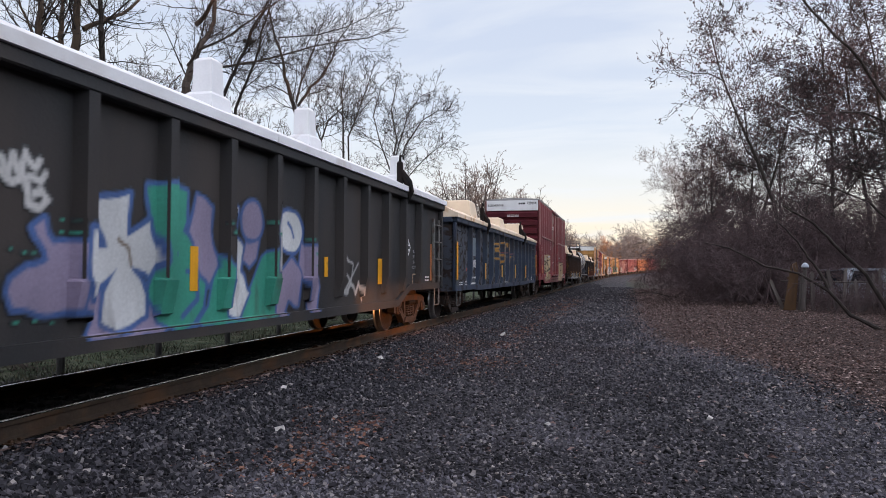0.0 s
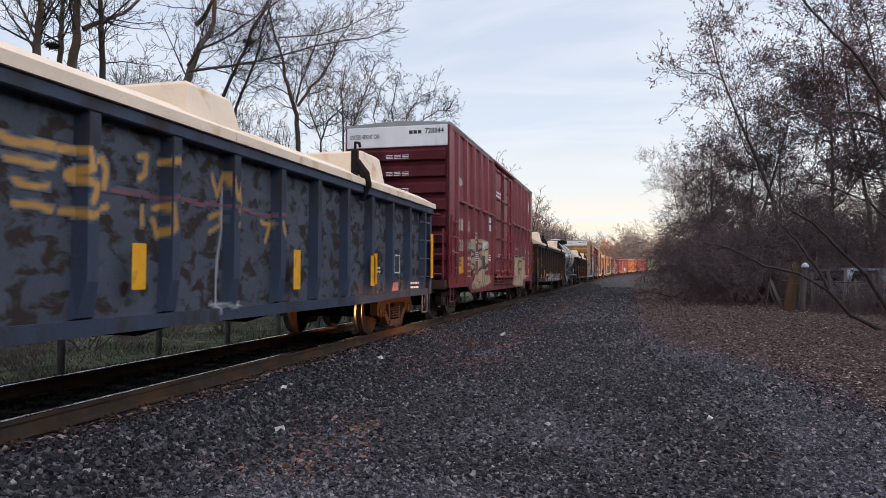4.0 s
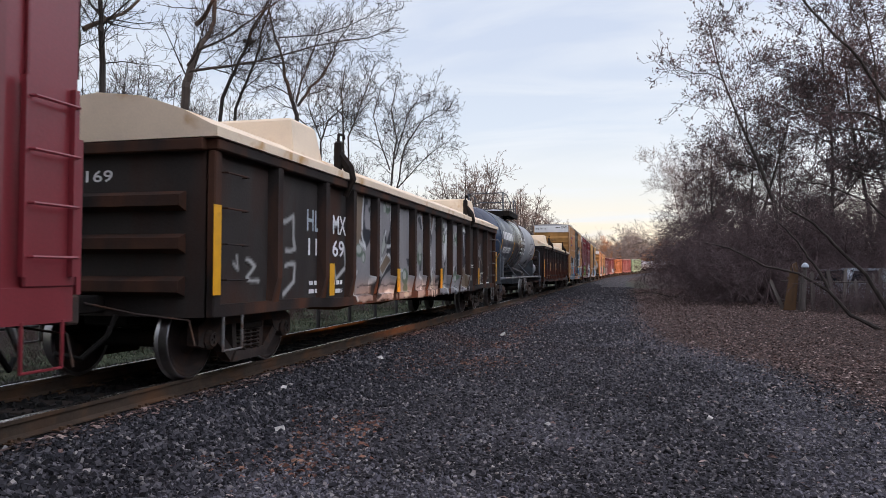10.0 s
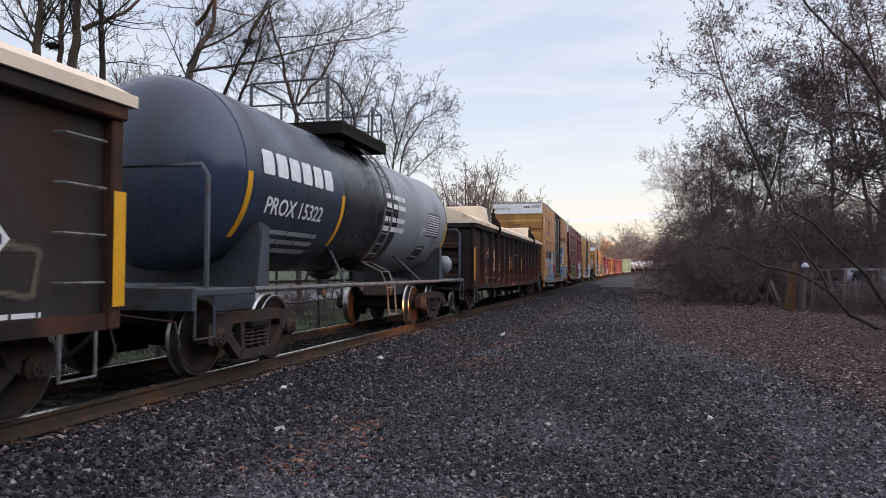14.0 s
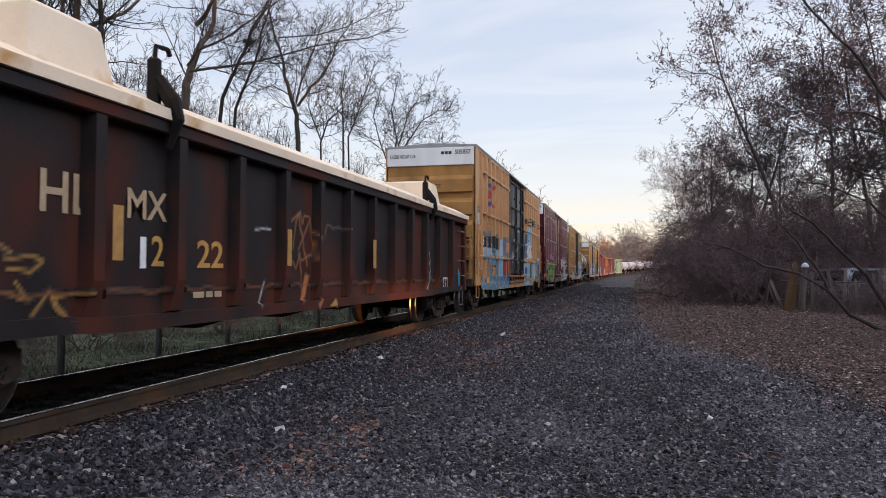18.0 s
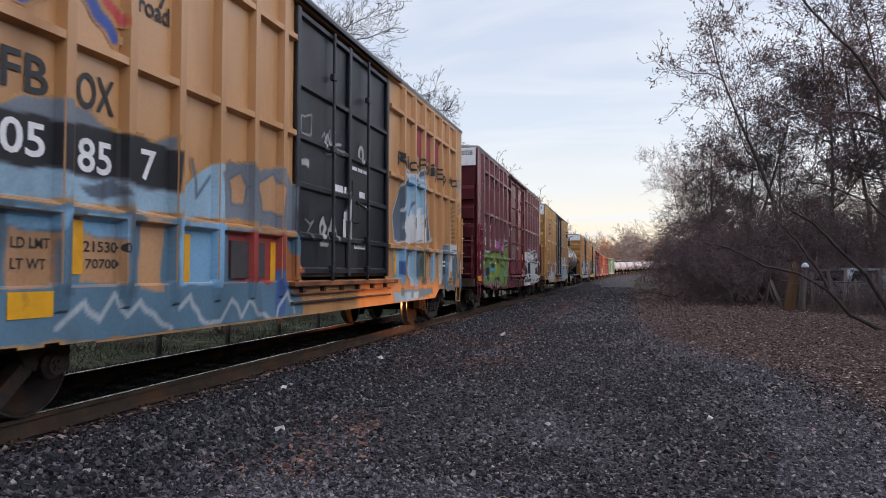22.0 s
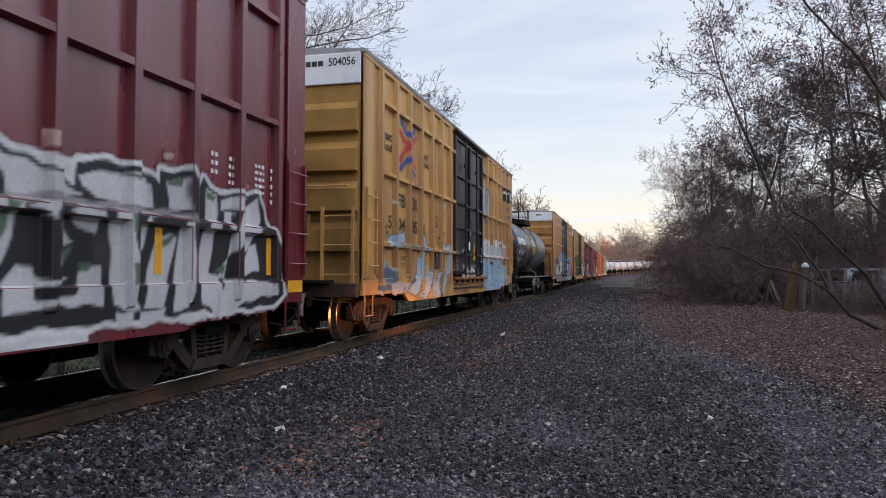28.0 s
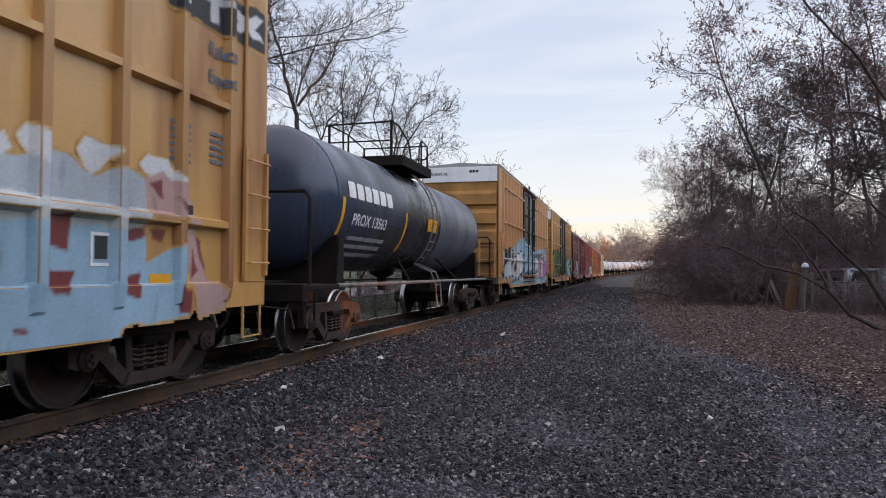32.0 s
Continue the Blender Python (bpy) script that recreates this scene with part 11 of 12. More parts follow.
def end_word(key, colour, x0, x1, z0, h, out, text):
    """Lettering on the near end of a car."""
    car, y0, _ = CAR[key]
    v, f, a, b, top = GLYPH[text]
    mb = MB().poly([(x0 + (p[0] - a) / (b - a) * (x1 - x0), y0 - out - 0.004, z0 + p[1] / top * h) for p in v], f)
    return put("lettering", fast_mesh(mb, "lettering", ink_mat(colour)), car)


def end_bars(key, colour, x0, x1, z0, z1, out, n):
    car, y0, _ = CAR[key]
    mb, h = MB(), (z1 - z0) / n
    for i in range(n):
        z = z1 - (i + 0.8) * h
        for k in range(3):
            a = x0 + (x1 - x0) * k / 3
            mb.poly([(a, y0 - out - 0.004, z), (a + (x1 - x0) * 0.28, y0 - out - 0.004, z), (a + (x1 - x0) * 0.28, y0 - out - 0.004, z + h * 0.42), (a, y0 - out - 0.004, z + h * 0.42)], [(0, 1, 2, 3)])
    return put("small_print", fast_mesh(mb, "small_print", ink_mat(colour)), car)


def arc_stripe(key, d, z0, z1):
    mb = MB()
    panel(mb, d - 0.06, d + 0.06, z0, z1, 0.002, 10)
    return flat(key, "reflective_strip", mb, "yel", 0, "amber reflective strip")


# a line of rust along the foot of the dark gondola
for _c, _d in zip(POSTS["g6"], POSTS["g6"][1:]):
    ART["g6"].append(("l", "rustl", 0.012, "", [(_c + 0.14, 1.07), (_d - 0.14, 1.06)]))


def scrawl(key, d0, d1, z0, z1, fills, line, seed):
    """Fat rounded letters side by side, with a dark edge and loose strokes."""
    r = random.Random(seed)
    d = d0
    while d < d1 - 0.3:
        w = r.uniform(0.6, 1.0)
        lo, hi = z0 + r.uniform(0, 0.15), z1 - r.uniform(0, 0.3)
        m = (lo + hi) / 2
        ART[key].append(("f", r.choice(fills), 0.05, line, [(d + r.uniform(-0.1, 0.1), lo), (d + w * 0.5, lo + r.uniform(0, 0.3)), (d + w, lo), (d + w * r.uniform(0.7, 1.1), m), (d + w, hi), (d + w * 0.45, hi - r.uniform(0.1, 0.5)), (d, hi), (d + w * r.uniform(-0.1, 0.3), m)]))
        ART[key].append(("l", line, 0.04, "", [(d + w * r.uniform(0.2, 0.5), lo + 0.2), (d + w * 0.5, m), (d + w * r.uniform(0.5, 0.8), hi - 0.2)]))
        d += w * 0.95


scrawl("b11", 0.5, 6.2, 0.8, 2.5, ("wht", "lblue", "mist"), "drk", 1)
scrawl("b11", 10.6, 15.8, 0.8, 2.3, ("wht", "pink", "fog"), "slate", 2)
scrawl("f0", 0.6, 6.0, 0.85, 2.9, ("leaf", "grn", "orng"), "drk", 3)
scrawl("f0", 10.6, 15.6, 0.85, 2.6, ("teal", "wht"), "drk", 4)
scrawl("f1", 0.8, 6.0, 0.9, 2.6, ("gry", "silver"), "drk", 5)
scrawl("f2", 10.5, 15.5, 0.9, 2.4, ("fog", "wht"), "brn", 6)


for _k, _l in (("g1", "teal, lavender and white spray-painted letters"), ("b3", "cream spray-painted letters with dark outlines"), ("g2", "worn yellow company mark and thin scratched lines"), ("g4", "grey, white and tan spray-painted shapes"),
               ("g6", "thin orange and white scrawls"), ("b7", "blue and grey spray-painted letters"), ("b8", "green, pink and silver spray-painted letters"),
               ("b9", "pale blue and white spray-painted letters"), ("b11", "white and blue spray-painted letters"), ("f0", "green and orange spray-painted letters"), ("f1", "grey spray-painted letters"), ("f2", "pale spray-painted letters")):
    spray(_k, "graffiti", _l, 0.05 if _k[0] == "f" else 0.025, bare_posts=_k == "g4")
# ---- lettering, plates and strips: metres from the near end and above the rail ----
diamond('g1', 'wht', 14.73, 1.76, 0.18, 1.360)
for _i, (_a, _b) in enumerate((('IL', '24'), ('IW', '5-8'), ('IH', '6-0'))):
    word('g1', 'fog', 15.10, 15.22, 1.66 - 0.115 * _i, 0.06, 1.360, _a)
    word('g1', 'fog', 15.44, 15.58, 1.66 - 0.115 * _i, 0.06, 1.360, _b)
word('g1', 'fog', 15.06, 15.60, 1.315, 0.06, 1.360, 'CU FT 3245')
ring('g1', 'cream', 15.07, 15.57, 0.86, 1.21, 1.360)
lines('g1', 'wht', 16.05, 16.37, 1.03, 1.17, 1.360, 2)
word('g1', 'fog', 16.24, 17.10, 0.86, 0.055, 1.360, '2 INCH HF COMP SHOES')
plate('g1', 'orng', 16.50, 16.62, 1.05, 1.90, 1.360)
plate('g1', 'rose', 14.55, 14.80, 0.84, 0.93, 1.360)
plate('g1', 'yel', 7.06, 7.20, 1.04, 1.51, 1.360)
plate('g1', 'yel', 10.48, 10.61, 1.17, 1.47, 1.360)
plate('g1', 'yel', 12.88, 13.11, 1.02, 1.49, 1.360)
lines('g1', 'wht', 11.20, 11.88, 0.61, 0.70, 1.360, 1)
plate('g2', 'patch', 2.15, 3.09, 1.73, 2.27, 1.360)
word('g2', 'wht', 2.18, 2.98, 1.39, 0.24, 1.360, '3201')
word('g2', 'wht', 3.39, 3.77, 1.40, 0.23, 1.360, '57')
lines('g2', 'wht', 2.10, 2.96, 1.04, 1.14, 1.360, 1)
lines('g2', 'wht', 2.11, 2.92, 0.87, 0.97, 1.360, 1)
lines('g2', 'wht', 0.75, 1.18, 0.88, 0.99, 1.360, 2)
lines('g2', 'wht', 1.51, 1.73, 0.86, 1.02, 1.360, 2)
plate('g2', 'red', 1.60, 1.76, 1.27, 1.37, 1.360)
plate('g2', 'yel', 3.85, 4.01, 1.02, 1.53, 1.490)
plate('g2', 'yel', 6.94, 7.13, 1.08, 1.50, 1.490)
plate('g2', 'yel', 10.14, 10.34, 1.01, 1.54, 1.490)
plate('g2', 'yel', 13.10, 13.33, 1.00, 1.53, 1.490)
ring('g2', 'wht', 14.48, 15.14, 1.22, 1.59, 1.360)
plate('g2', 'drk', 14.55, 14.80, 1.30, 1.54, 1.360)
plate('g2', 'drk', 14.84, 15.09, 1.30, 1.55, 1.360)
diamond('g2', 'wht', 15.73, 1.62, 0.20, 1.360)
plate('g2', 'red', 15.65, 15.79, 1.22, 1.32, 1.360)
lines('g2', 'wht', 13.55, 13.96, 1.22, 1.36, 1.360, 2)
lines('g2', 'wht', 15.88, 16.51, 0.88, 1.06, 1.360, 2)
plate('g2', 'rose', 14.50, 15.05, 0.76, 1.04, 1.360)
plate('g2', 'yel', 17.05, 17.27, 1.11, 2.11, 1.480)
plate('g2', 'yel', 13.26, 13.43, 1.03, 1.57, 1.490)
plate('g2', 'yel', -0.04, 0.12, 1.05, 2.05, 1.480)
blocks('b3', 'sand', 1.05, 1.71, 2.39, 2.71, 1.390, 2)
blocks('b3', 'sand', 2.04, 2.57, 2.41, 2.71, 1.390, 2)
word('b3', 'sand', 0.98, 1.72, 1.84, 0.30, 1.390, '728')
word('b3', 'sand', 2.06, 3.00, 1.83, 0.32, 1.390, '844')
word('b3', 'wht', 1.02, 1.49, 1.58, 0.08, 1.390, 'LD LMT')
word('b3', 'wht', 1.04, 1.49, 1.46, 0.07, 1.390, 'LT WT')
plate('b3', 'yel', 1.49, 1.74, 1.22, 1.68, 1.390)
plate('b3', 'yel', 0.98, 1.41, 1.20, 1.41, 1.390)
ring('b3', 'wht', 3.28, 3.60, 2.14, 2.44, 1.390)
word('b3', 'wht', 3.39, 3.52, 2.24, 0.10, 1.390, 'F')
plate('b3', 'wht', 5.60, 5.97, 2.90, 3.07, 1.390)
plate('b3', 'wht', 5.61, 5.98, 2.62, 2.82, 1.390)
disc('b3', 'pale', 1.28, 3.72, 0.31, 0.11, 1.390)
word('b3', 'wht', 2.08, 2.76, 1.59, 0.09, 1.390, '213400 LBS')
word('b3', 'wht', 2.15, 2.74, 1.43, 0.09, 1.390, '72600 LBS')
plate('b3', 'yel', 2.02, 2.76, 1.25, 1.31, 1.390)
lines('b3', 'wht', 1.99, 2.76, 1.11, 1.16, 1.390, 1)
lines('b3', 'wht', 2.06, 2.68, 1.03, 1.09, 1.390, 1)
lines('b3', 'wht', 3.09, 3.81, 1.58, 1.87, 1.390, 5)
lines('b3', 'wht', 5.25, 5.94, 1.62, 1.85, 1.390, 3)
plate('b3', 'drk', 4.18, 4.91, 1.35, 1.77, 1.390)
plate('b3', 'yel', 3.17, 3.63, 0.97, 1.07, 1.390)
plate('b3', 'yel', 5.27, 5.72, 0.98, 1.07, 1.390)
lines('b3', 'wht', 6.66, 8.12, 3.88, 4.13, 1.390, 2)
lines('b3', 'wht', 13.88, 14.13, 2.07, 2.59, 1.390, 7)
lines('b3', 'wht', 14.37, 14.55, 2.07, 2.61, 1.390, 6)
lines('b3', 'wht', 14.96, 15.70, 2.08, 2.22, 1.390, 2)
ring('b3', 'wht', 15.08, 15.60, 1.59, 1.91, 1.390)
plate('b3', 'drk', 15.12, 15.55, 1.72, 1.89, 1.390)
plate('b3', 'yel', 15.23, 15.69, 1.20, 1.41, 1.390)
plate('b3', 'yel', 13.86, 14.57, 1.23, 1.29, 1.390)
plate('b3', 'yel', 10.80, 11.28, 1.21, 1.31, 1.390)
plate('b3', 'yel', 12.88, 13.33, 1.21, 1.32, 1.390)
word('b3', 'wht', 9.70, 10.06, 1.77, 0.08, 1.390, 'CLOSE')
lines('b3', 'wht', 9.71, 10.06, 1.90, 1.99, 1.390, 1)
disc('b3', 'wht', 15.29, 4.26, 0.38, 0.39, 1.390)
word('g4', 'mist', 2.48, 2.91, 1.84, 0.30, 1.360, 'HL')
word('g4', 'wht', 3.41, 3.94, 1.84, 0.29, 1.360, 'MX')
word('g4', 'wht', 2.53, 2.83, 1.49, 0.24, 1.360, '11')
word('g4', 'wht', 3.40, 3.87, 1.49, 0.25, 1.360, '69')
lines('g4', 'wht', 2.56, 2.96, 0.91, 1.15, 1.360, 2)
lines('g4', 'wht', 3.31, 3.80, 0.89, 1.15, 1.360, 2)
plate('g4', 'yel', 3.01, 3.19, 0.89, 1.37, 1.490)
plate('g4', 'yel', 6.27, 6.45, 0.86, 1.31, 1.490)
plate('g4', 'yel', 9.60, 9.79, 0.86, 1.33, 1.490)
diamond('g4', 'wht', 16.01, 1.48, 0.21, 1.360)
ring('g4', 'wht', 15.07, 15.60, 0.87, 1.23, 1.360)
plate('g4', 'drk', 15.16, 15.31, 1.04, 1.18, 1.360)
lines('g4', 'wht', 13.44, 13.97, 1.37, 1.48, 1.360, 2)
lines('g4', 'wht', 15.99, 16.51, 0.87, 0.95, 1.360, 1)
plate('g4', 'yel', 14.13, 14.28, 0.88, 1.36, 1.490)
plate('g4', 'yel', 17.16, 17.31, 0.94, 1.94, 1.480)
plate('g4', 'yel', -0.08, 0.07, 0.99, 1.97, 1.480)
lines('t5', 'wht', 0.24, 1.47, 2.48, 2.86, 1.335, 2)
lines('t5', 'wht', 0.06, 1.48, 2.02, 2.40, 1.335, 2)
word('t5', 'wht', 2.79, 3.21, 2.18, 0.09, 1.335, 'SULPHURIC')
word('t5', 'wht', 2.79, 2.93, 2.08, 0.08, 1.335, 'ACID')
plate('t5', 'drk', 3.21, 4.29, 2.09, 2.65, 1.335)
lines('t5', 'wht', 3.24, 4.25, 2.12, 2.63, 1.335, 9)
plate('t5', 'drk', 2.92, 3.56, 1.54, 1.86, 1.335)
ring('t5', 'wht', 3.00, 3.45, 1.60, 1.82, 1.335)
diamond('t5', 'wht', 4.58, 1.55, 0.13, 1.335)
word('g6', 'sandy', 2.43, 2.98, 1.72, 0.33, 1.360, 'HL')
word('g6', 'sandy', 3.43, 4.01, 1.74, 0.27, 1.360, 'MX')
word('g6', 'wht', 3.56, 3.75, 1.28, 0.29, 1.360, '1')
word('g6', 'gold', 3.78, 3.97, 1.30, 0.29, 1.360, '2')
word('g6', 'gold', 4.53, 5.04, 1.29, 0.29, 1.360, '22')
lines('g6', 'sandy', 4.47, 5.01, 0.94, 1.07, 1.360, 1)
plate('g6', 'dyel', 3.09, 3.22, 1.34, 1.82, 1.490)
plate('g6', 'dyel', 6.36, 6.48, 1.32, 1.80, 1.490)
plate('g6', 'dyel', 9.63, 9.78, 1.31, 1.81, 1.490)
diamond('g6', 'wht', 15.95, 1.51, 0.23, 1.360)
ring('g6', 'wht', 15.08, 15.53, 0.81, 1.11, 1.360)
plate('g6', 'dyel', 13.30, 13.41, 1.32, 1.83, 1.360)
plate('g6', 'rose', 14.50, 14.71, 0.79, 1.12, 1.360)
plate('g6', 'yel', -0.10, 0.04, 1.00, 1.97, 1.480)
word('b7', 'drk', 1.70, 2.14, 2.60, 0.29, 1.390, 'FB')
word('b7', 'drk', 2.44, 2.88, 2.61, 0.30, 1.390, 'OX')
word('b7', 'wht', 1.24, 1.44, 2.12, 0.28, 1.390, '5')
word('b7', 'wht', 1.70, 2.12, 2.12, 0.26, 1.390, '05')
word('b7', 'wht', 2.46, 2.86, 2.08, 0.28, 1.390, '85')
word('b7', 'wht', 3.25, 3.47, 2.11, 0.28, 1.390, '7')
word('b7', 'drk', 1.82, 2.19, 1.42, 0.08, 1.390, 'LD LMT')
word('b7', 'drk', 1.82, 2.15, 1.26, 0.08, 1.390, 'LT WT')
word('b7', 'drk', 2.54, 3.03, 1.41, 0.09, 1.390, '215300')
word('b7', 'drk', 2.57, 2.95, 1.27, 0.08, 1.390, '70700')
plate('b7', 'yel', 1.78, 2.24, 0.89, 1.08, 1.390)
plate('b7', 'plate', 4.79, 5.57, 1.17, 1.60, 1.390)
plate('b7', 'yel', 0.94, 1.06, 1.81, 2.31, 1.390)
plate('b7', 'yel', 1.07, 1.15, 1.25, 1.71, 1.390)
plate('b7', 'yel', 2.42, 2.54, 1.22, 1.73, 1.390)
plate('b7', 'yel', 3.90, 4.04, 1.14, 1.63, 1.390)
plate('b7', 'yel', 5.77, 5.95, 1.12, 1.62, 1.390)
word('b7', 'drk', 3.18, 3.62, 3.87, 0.15, 1.390, 'any')
word('b7', 'drk', 3.18, 3.64, 3.66, 0.18, 1.390, 'road')
lines('b7', 'drk', 0.36, 0.64, 0.81, 1.00, 1.390, 3)
word('b7', 'drk', 10.98, 12.47, 3.39, 0.27, 1.390, 'Railcar')
word('b7', 'drk', 12.52, 13.89, 3.47, 0.29, 1.390, 'Pooling')
word('b7', 'drk', 13.96, 15.86, 3.47, 0.27, 1.390, 'Experts')
blocks('b7', 'ttx', 12.26, 14.20, 3.75, 4.52, 1.390, 3)
lines('b7', 'wht', 7.71, 9.13, 2.44, 2.68, 1.390, 1)
lines('b7', 'wht', 8.53, 9.27, 2.91, 3.03, 1.390, 1)
lines('b7', 'wht', 8.69, 9.40, 2.35, 2.46, 1.390, 2)
plate('b7', 'wht', 8.17, 8.38, 1.77, 2.09, 1.390)
disc('b7', 'wht', 8.27, 2.15, 0.09, 0.07, 1.390)
ring('b7', 'wht', 8.65, 9.15, 1.63, 1.78, 1.390)
plate('b7', 'drk', 14.51, 14.93, 1.21, 1.60, 1.390)
lines('b7', 'wht', 14.56, 14.87, 1.36, 1.55, 1.390, 2)
plate('b7', 'yel', 10.75, 10.90, 1.18, 1.67, 1.390)
plate('b7', 'yel', 12.83, 12.94, 1.26, 1.71, 1.390)
plate('b7', 'yel', 1.77, 2.20, 0.89, 1.09, 1.425)
word('b8', 'wht', 1.04, 1.52, 2.57, 0.27, 1.390, 'UC')
word('b8', 'wht', 2.03, 2.45, 2.60, 0.24, 1.390, 'RY')
word('b8', 'wht', 1.08, 1.51, 2.14, 0.24, 1.390, '30')
word('b8', 'wht', 2.02, 2.45, 2.10, 0.26, 1.390, '03')
word('b8', 'wht', 2.93, 3.37, 2.12, 0.26, 1.390, '38')
plate('b8', 'yel', 0.97, 1.21, 1.20, 1.68, 1.390)
plate('b8', 'yel', 3.37, 3.47, 1.22, 1.69, 1.390)
word('b8', 'wht', 2.07, 2.49, 1.68, 0.08, 1.390, 'LD LMT')
word('b8', 'wht', 2.07, 2.41, 1.51, 0.07, 1.390, 'LT WT')
lines('b8', 'wht', 2.96, 3.37, 1.51, 1.74, 1.390, 2)
lines('b8', 'wht', 0.98, 1.41, 0.96, 1.07, 1.390, 2)
lines('b8', 'wht', 2.08, 2.40, 0.93, 1.13, 1.390, 3)
lines('b8', 'wht', 3.93, 4.53, 0.97, 1.13, 1.390, 2)
ring('b8', 'wht', 3.99, 4.22, 2.16, 2.43, 1.390)
plate('b8', 'wht', 6.35, 6.47, 2.63, 2.97, 1.390)
plate('b8', 'wht', 6.66, 7.04, 2.90, 3.00, 1.390)
plate('b8', 'yel', 0.09, 0.62, 0.98, 1.15, 1.425)
plate('b8', 'yel', 10.00, 10.13, 1.68, 2.03, 1.390)
plate('b8', 'yel', 13.32, 13.43, 1.22, 1.69, 1.390)
plate('b8', 'yel', 15.51, 15.66, 1.20, 1.71, 1.390)
lines('b8', 'wht', 14.25, 14.38, 2.30, 2.59, 1.390, 3)
lines('b8', 'wht', 14.61, 14.78, 2.22, 2.58, 1.390, 4)
lines('b8', 'wht', 15.20, 15.43, 2.18, 2.58, 1.390, 5)
lines('b8', 'wht', 15.59, 15.76, 2.08, 2.58, 1.390, 5)
plate('b8', 'drk', 14.69, 14.89, 1.72, 1.89, 1.390)
plate('b8', 'yel', 16.04, 16.47, 0.97, 1.14, 1.425)
word('b9', 'drk', 2.00, 2.48, 2.55, 0.26, 1.390, 'FB')
word('b9', 'drk', 2.88, 3.36, 2.56, 0.27, 1.390, 'OX')
word('b9', 'drk', 1.40, 1.60, 2.09, 0.24, 1.390, '5')
word('b9', 'drk', 2.00, 2.48, 2.09, 0.23, 1.390, '04')
word('b9', 'drk', 2.88, 3.36, 2.08, 0.25, 1.390, '05')
word('b9', 'drk', 3.82, 3.99, 2.10, 0.23, 1.390, '6')
word('b9', 'drk', 2.15, 2.53, 1.49, 0.08, 1.390, 'LD LMT')
word('b9', 'drk', 2.15, 2.45, 1.34, 0.08, 1.390, 'LT WT')
plate('b9', 'yel', 4.26, 4.38, 1.22, 1.69, 1.390)
plate('b9', 'yel', 5.82, 5.94, 1.26, 1.68, 1.390)
plate('b9', 'plate', 4.83, 5.57, 1.34, 1.81, 1.390)
ring('b9', 'drk', 4.89, 5.09, 2.31, 2.59, 1.390)
word('b9', 'drk', 1.12, 1.58, 3.76, 0.15, 1.390, 'next')
word('b9', 'drk', 1.14, 1.58, 3.55, 0.17, 1.390, 'load')
word('b9', 'drk', 3.76, 4.18, 3.78, 0.11, 1.390, 'any')
word('b9', 'drk', 3.74, 4.24, 3.60, 0.14, 1.390, 'road')
word('b9', 'slate', 15.28, 15.78, 3.60, 0.16, 1.390, 'Railcar')
word('b9', 'slate', 16.06, 16.51, 3.65, 0.18, 1.390, 'Pooling')
word('b9', 'slate', 15.28, 15.78, 3.30, 0.15, 1.390, 'Experts')
ring('b9', 'wht', 13.56, 14.01, 1.29, 1.58, 1.390)
plate('b9', 'drk', 13.61, 13.76, 1.35, 1.55, 1.390)
plate('b9', 'drk', 13.80, 13.96, 1.36, 1.56, 1.390)
plate('b9', 'yel', 14.33, 14.97, 1.09, 1.22, 1.390)
plate('b9', 'drk', 14.68, 15.02, 1.70, 1.93, 1.390)
lines('b9', 'slate', 14.61, 14.96, 2.34, 2.79, 1.390, 6)
lines('b9', 'slate', 15.31, 15.71, 2.41, 2.79, 1.390, 5)
plate('b9', 'yel', 9.05, 9.18, 1.58, 2.08, 1.445)
plate('b9', 'wht', 8.36, 8.56, 1.87, 2.11, 1.445)
disc('b9', 'wht', 8.58, 2.36, 0.08, 0.08, 1.445)
lines('b9', 'wht', 7.60, 7.78, 1.80, 1.91, 1.445, 3)
lines('b9', 'wht', 10.12, 10.28, 1.54, 2.01, 1.445, 6)
plate('b9', 'yel', 0.00, 0.12, 1.31, 2.14, 1.440)
plate('t10', 'yel', -0.23, 0.69, 2.21, 2.51, 1.335)
plate('t10', 'drk', -3.37, -2.25, 1.61, 2.18, 1.335)
plate('b11', 'drk', 8.23, 8.84, 1.31, 5.32, 1.390)
disc('b11', 'rose', 4.62, 4.62, 0.49, 0.19, 1.390)
disc('b11', 'aqua', 2.80, 3.19, 0.43, 0.18, 1.390)
lines('b3', 'wht', 6.62, 6.96, 2.73, 2.87, 1.390, 2)
lines('b3', 'wht', 6.69, 6.92, 1.73, 1.94, 1.390, 2)
lines('b3', 'wht', 7.33, 8.02, 1.68, 1.90, 1.390, 4)
lines('b3', 'wht', 8.57, 9.18, 2.61, 2.72, 1.390, 1)
plate('b3', 'orng', 8.14, 8.26, 1.68, 1.76, 1.390)
for _k in ("b3", "b7", "b8", "b9", "b11"):
    end_word(_k, "drk", -1.27, -0.45, 4.74, 0.11, 0.05, "EXCESS HEIGHT CAR")
    end_bars(_k, "drk", 0.35, 0.7, 4.78, 5.0, 0.05, 1)
end_word("b3", "drk", 0.78, 1.28, 4.82, 0.14, 0.05, "728844")
end_word("b7", "drk", 0.78, 1.28, 4.82, 0.14, 0.05, "505857")
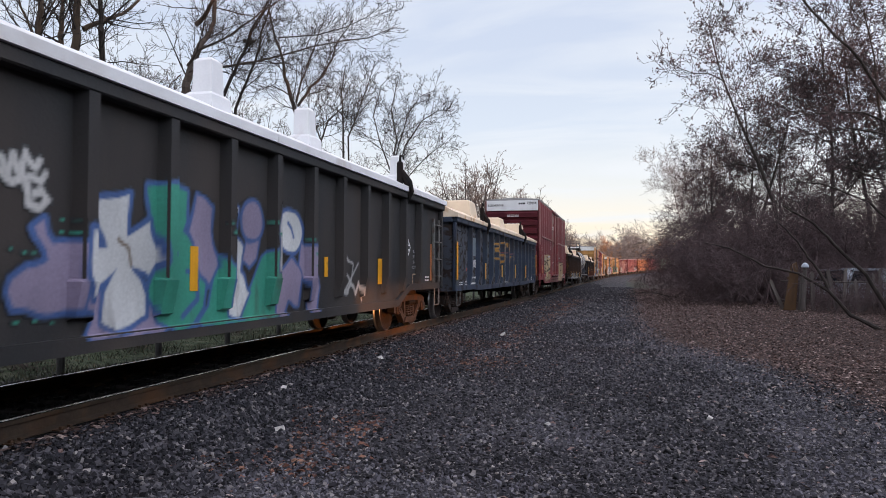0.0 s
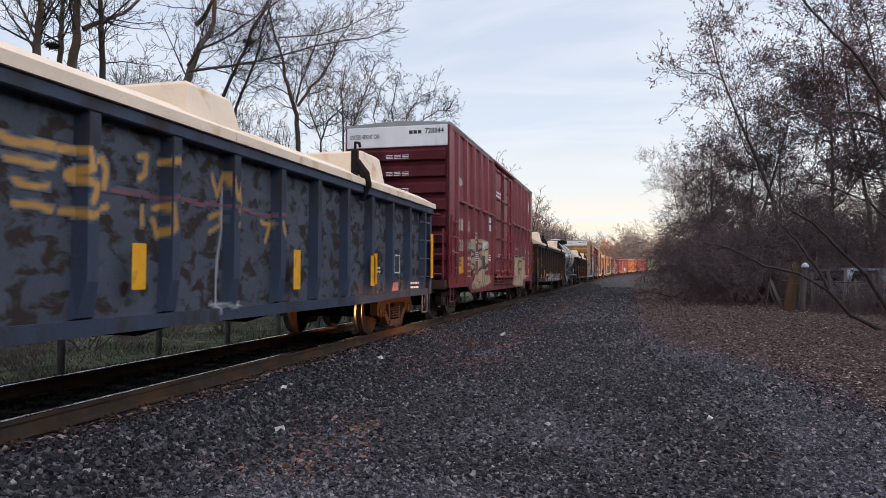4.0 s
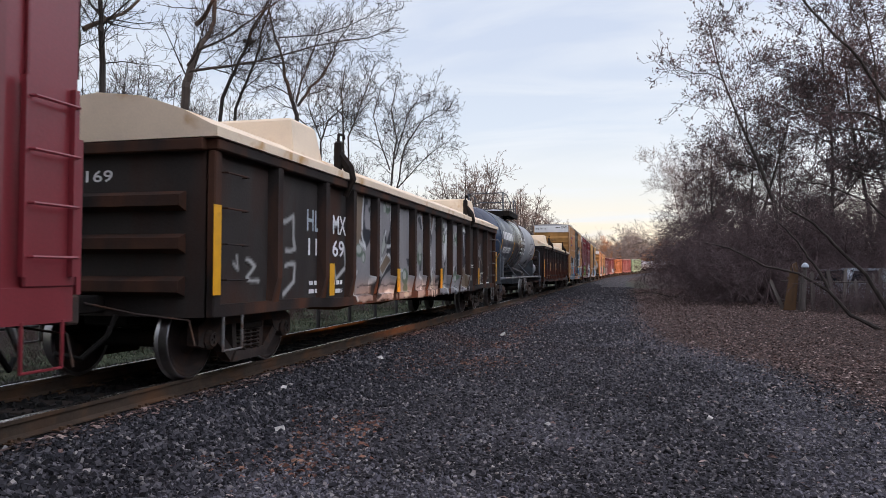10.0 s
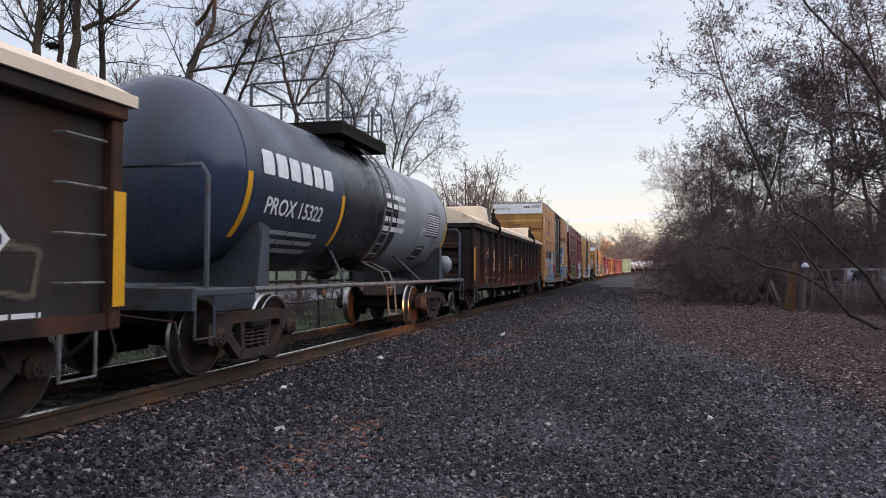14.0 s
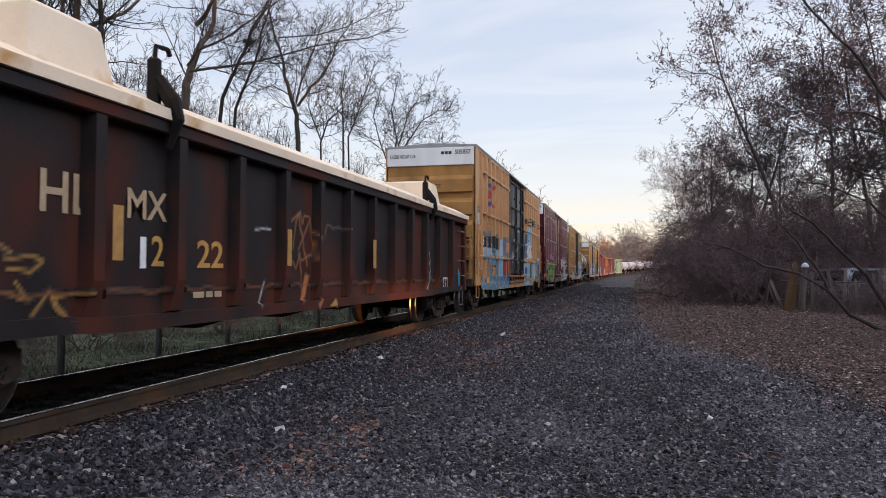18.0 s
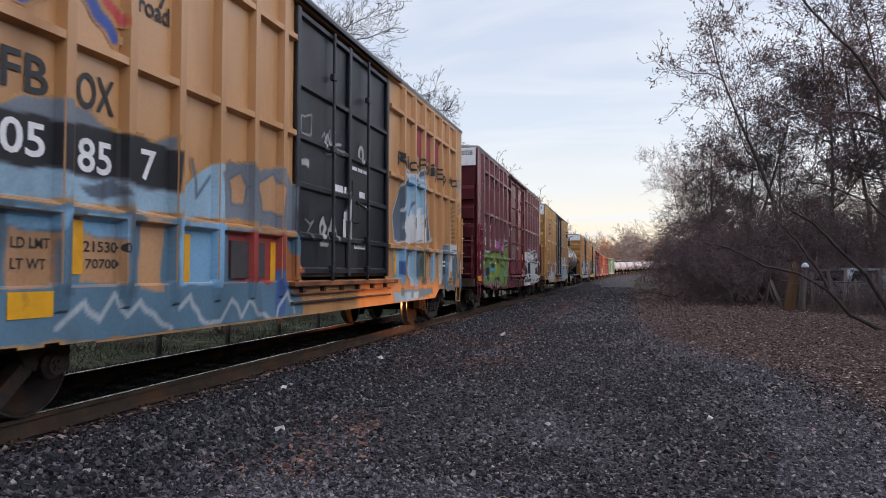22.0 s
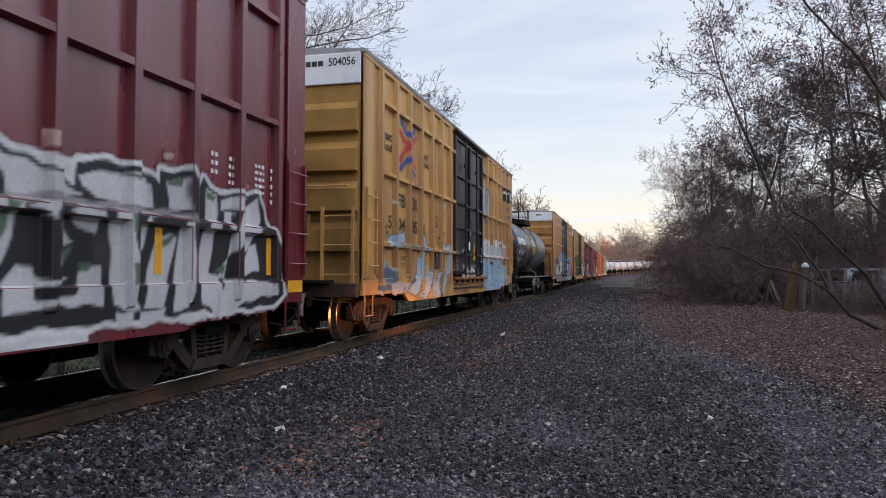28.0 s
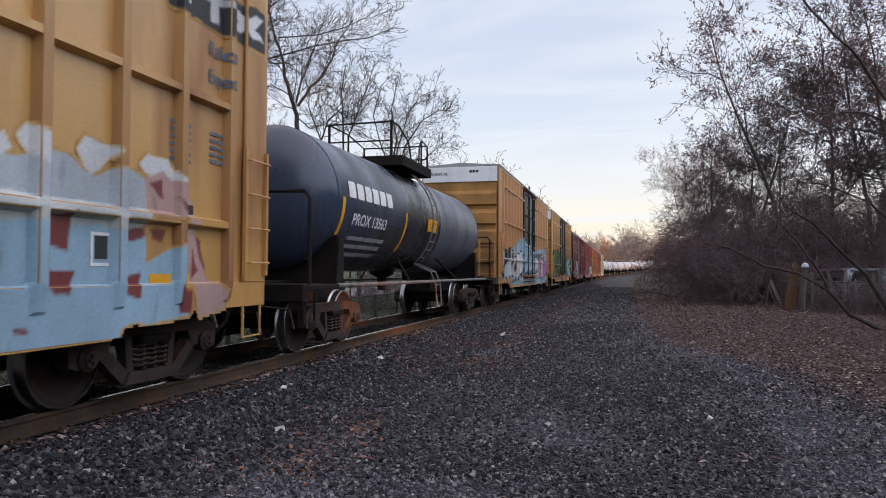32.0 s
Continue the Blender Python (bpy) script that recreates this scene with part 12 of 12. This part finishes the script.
end_word("b8", "drk", 0.78, 1.28, 4.82, 0.14, 0.05, "300338")
end_word("b9", "drk", 0.78, 1.28, 4.82, 0.14, 0.05, "504056")
for _k, _c, _zs in (("b3", "wht", (4.14, 3.7, 3.27)), ("b8", "wht", (4.12, 3.54, 2.96)), ("b9", "drk", (3.77, 3.05)), ("b7", "drk", (3.77, 3.05))):
    for _z in _zs:
        end_bars(_k, _c, -0.25, 0.4, _z + 0.03, _z + 0.15, 0.13, 3)
end_word("g4", "wht", -0.35, 0.15, 2.26, 0.13, 0.0, "1169")
end_word("g6", "wht", -0.4, 0.15, 2.34, 0.12, 0.0, "HLMX")
end_word("g6", "wht", -0.35, 0.1, 2.16, 0.13, 0.0, "1222")
for _k, _ds in (("t5", (-5.0, -1.98, 5.0)), ("t10", (-5.45, -1.95))):
    for _d in _ds:
        arc_stripe(_k, _d, 1.68, 2.5)
# tank sides: the owner's name as blocks, number and small print
blocks("t5", "wht", -4.7, -2.36, 2.52, 2.84, 0, 6)
word("t5", "wht", -4.5, -2.72, 2.02, 0.22, 0, "PROX 15322")
lines("t5", "fog", -4.4, -2.6, 1.5, 1.86, 0, 3)
blocks("t10", "wht", -5.25, -2.84, 2.52, 2.8, 0, 6)
word("t10", "wht", -4.96, -3.18, 2.07, 0.2, 0, "PROX 13563")
lines("t10", "fog", -4.9, -3.0, 1.5, 1.92, 0, 3)


def motions():
    """The train comes past: every car along the track, every near wheel turning."""
    times = [float(t) for t in range(33)]
    for car, mid, half in CARS:
        rows = []
        for t in times:
            a = mid - run(t)
            p, h = track(a - half)
            q, k = track(a + half)
            c = (p + q) / 2
            rows.append((t, pose(c.x, c.y, c.z, math.degrees(math.atan2(q.z - p.z, 2 * half)), 0, -math.degrees((h + k) / 2))))
        walk(car, rows)
    for ws, y in TURNING:
        rows = []
        for i in range(321):
            t = i / 10
            rows.append((t, pose(0, y, WHEEL_R, math.degrees(run(t) / WHEEL_R), 0, 0)))
        walk(ws, rows)


motions()
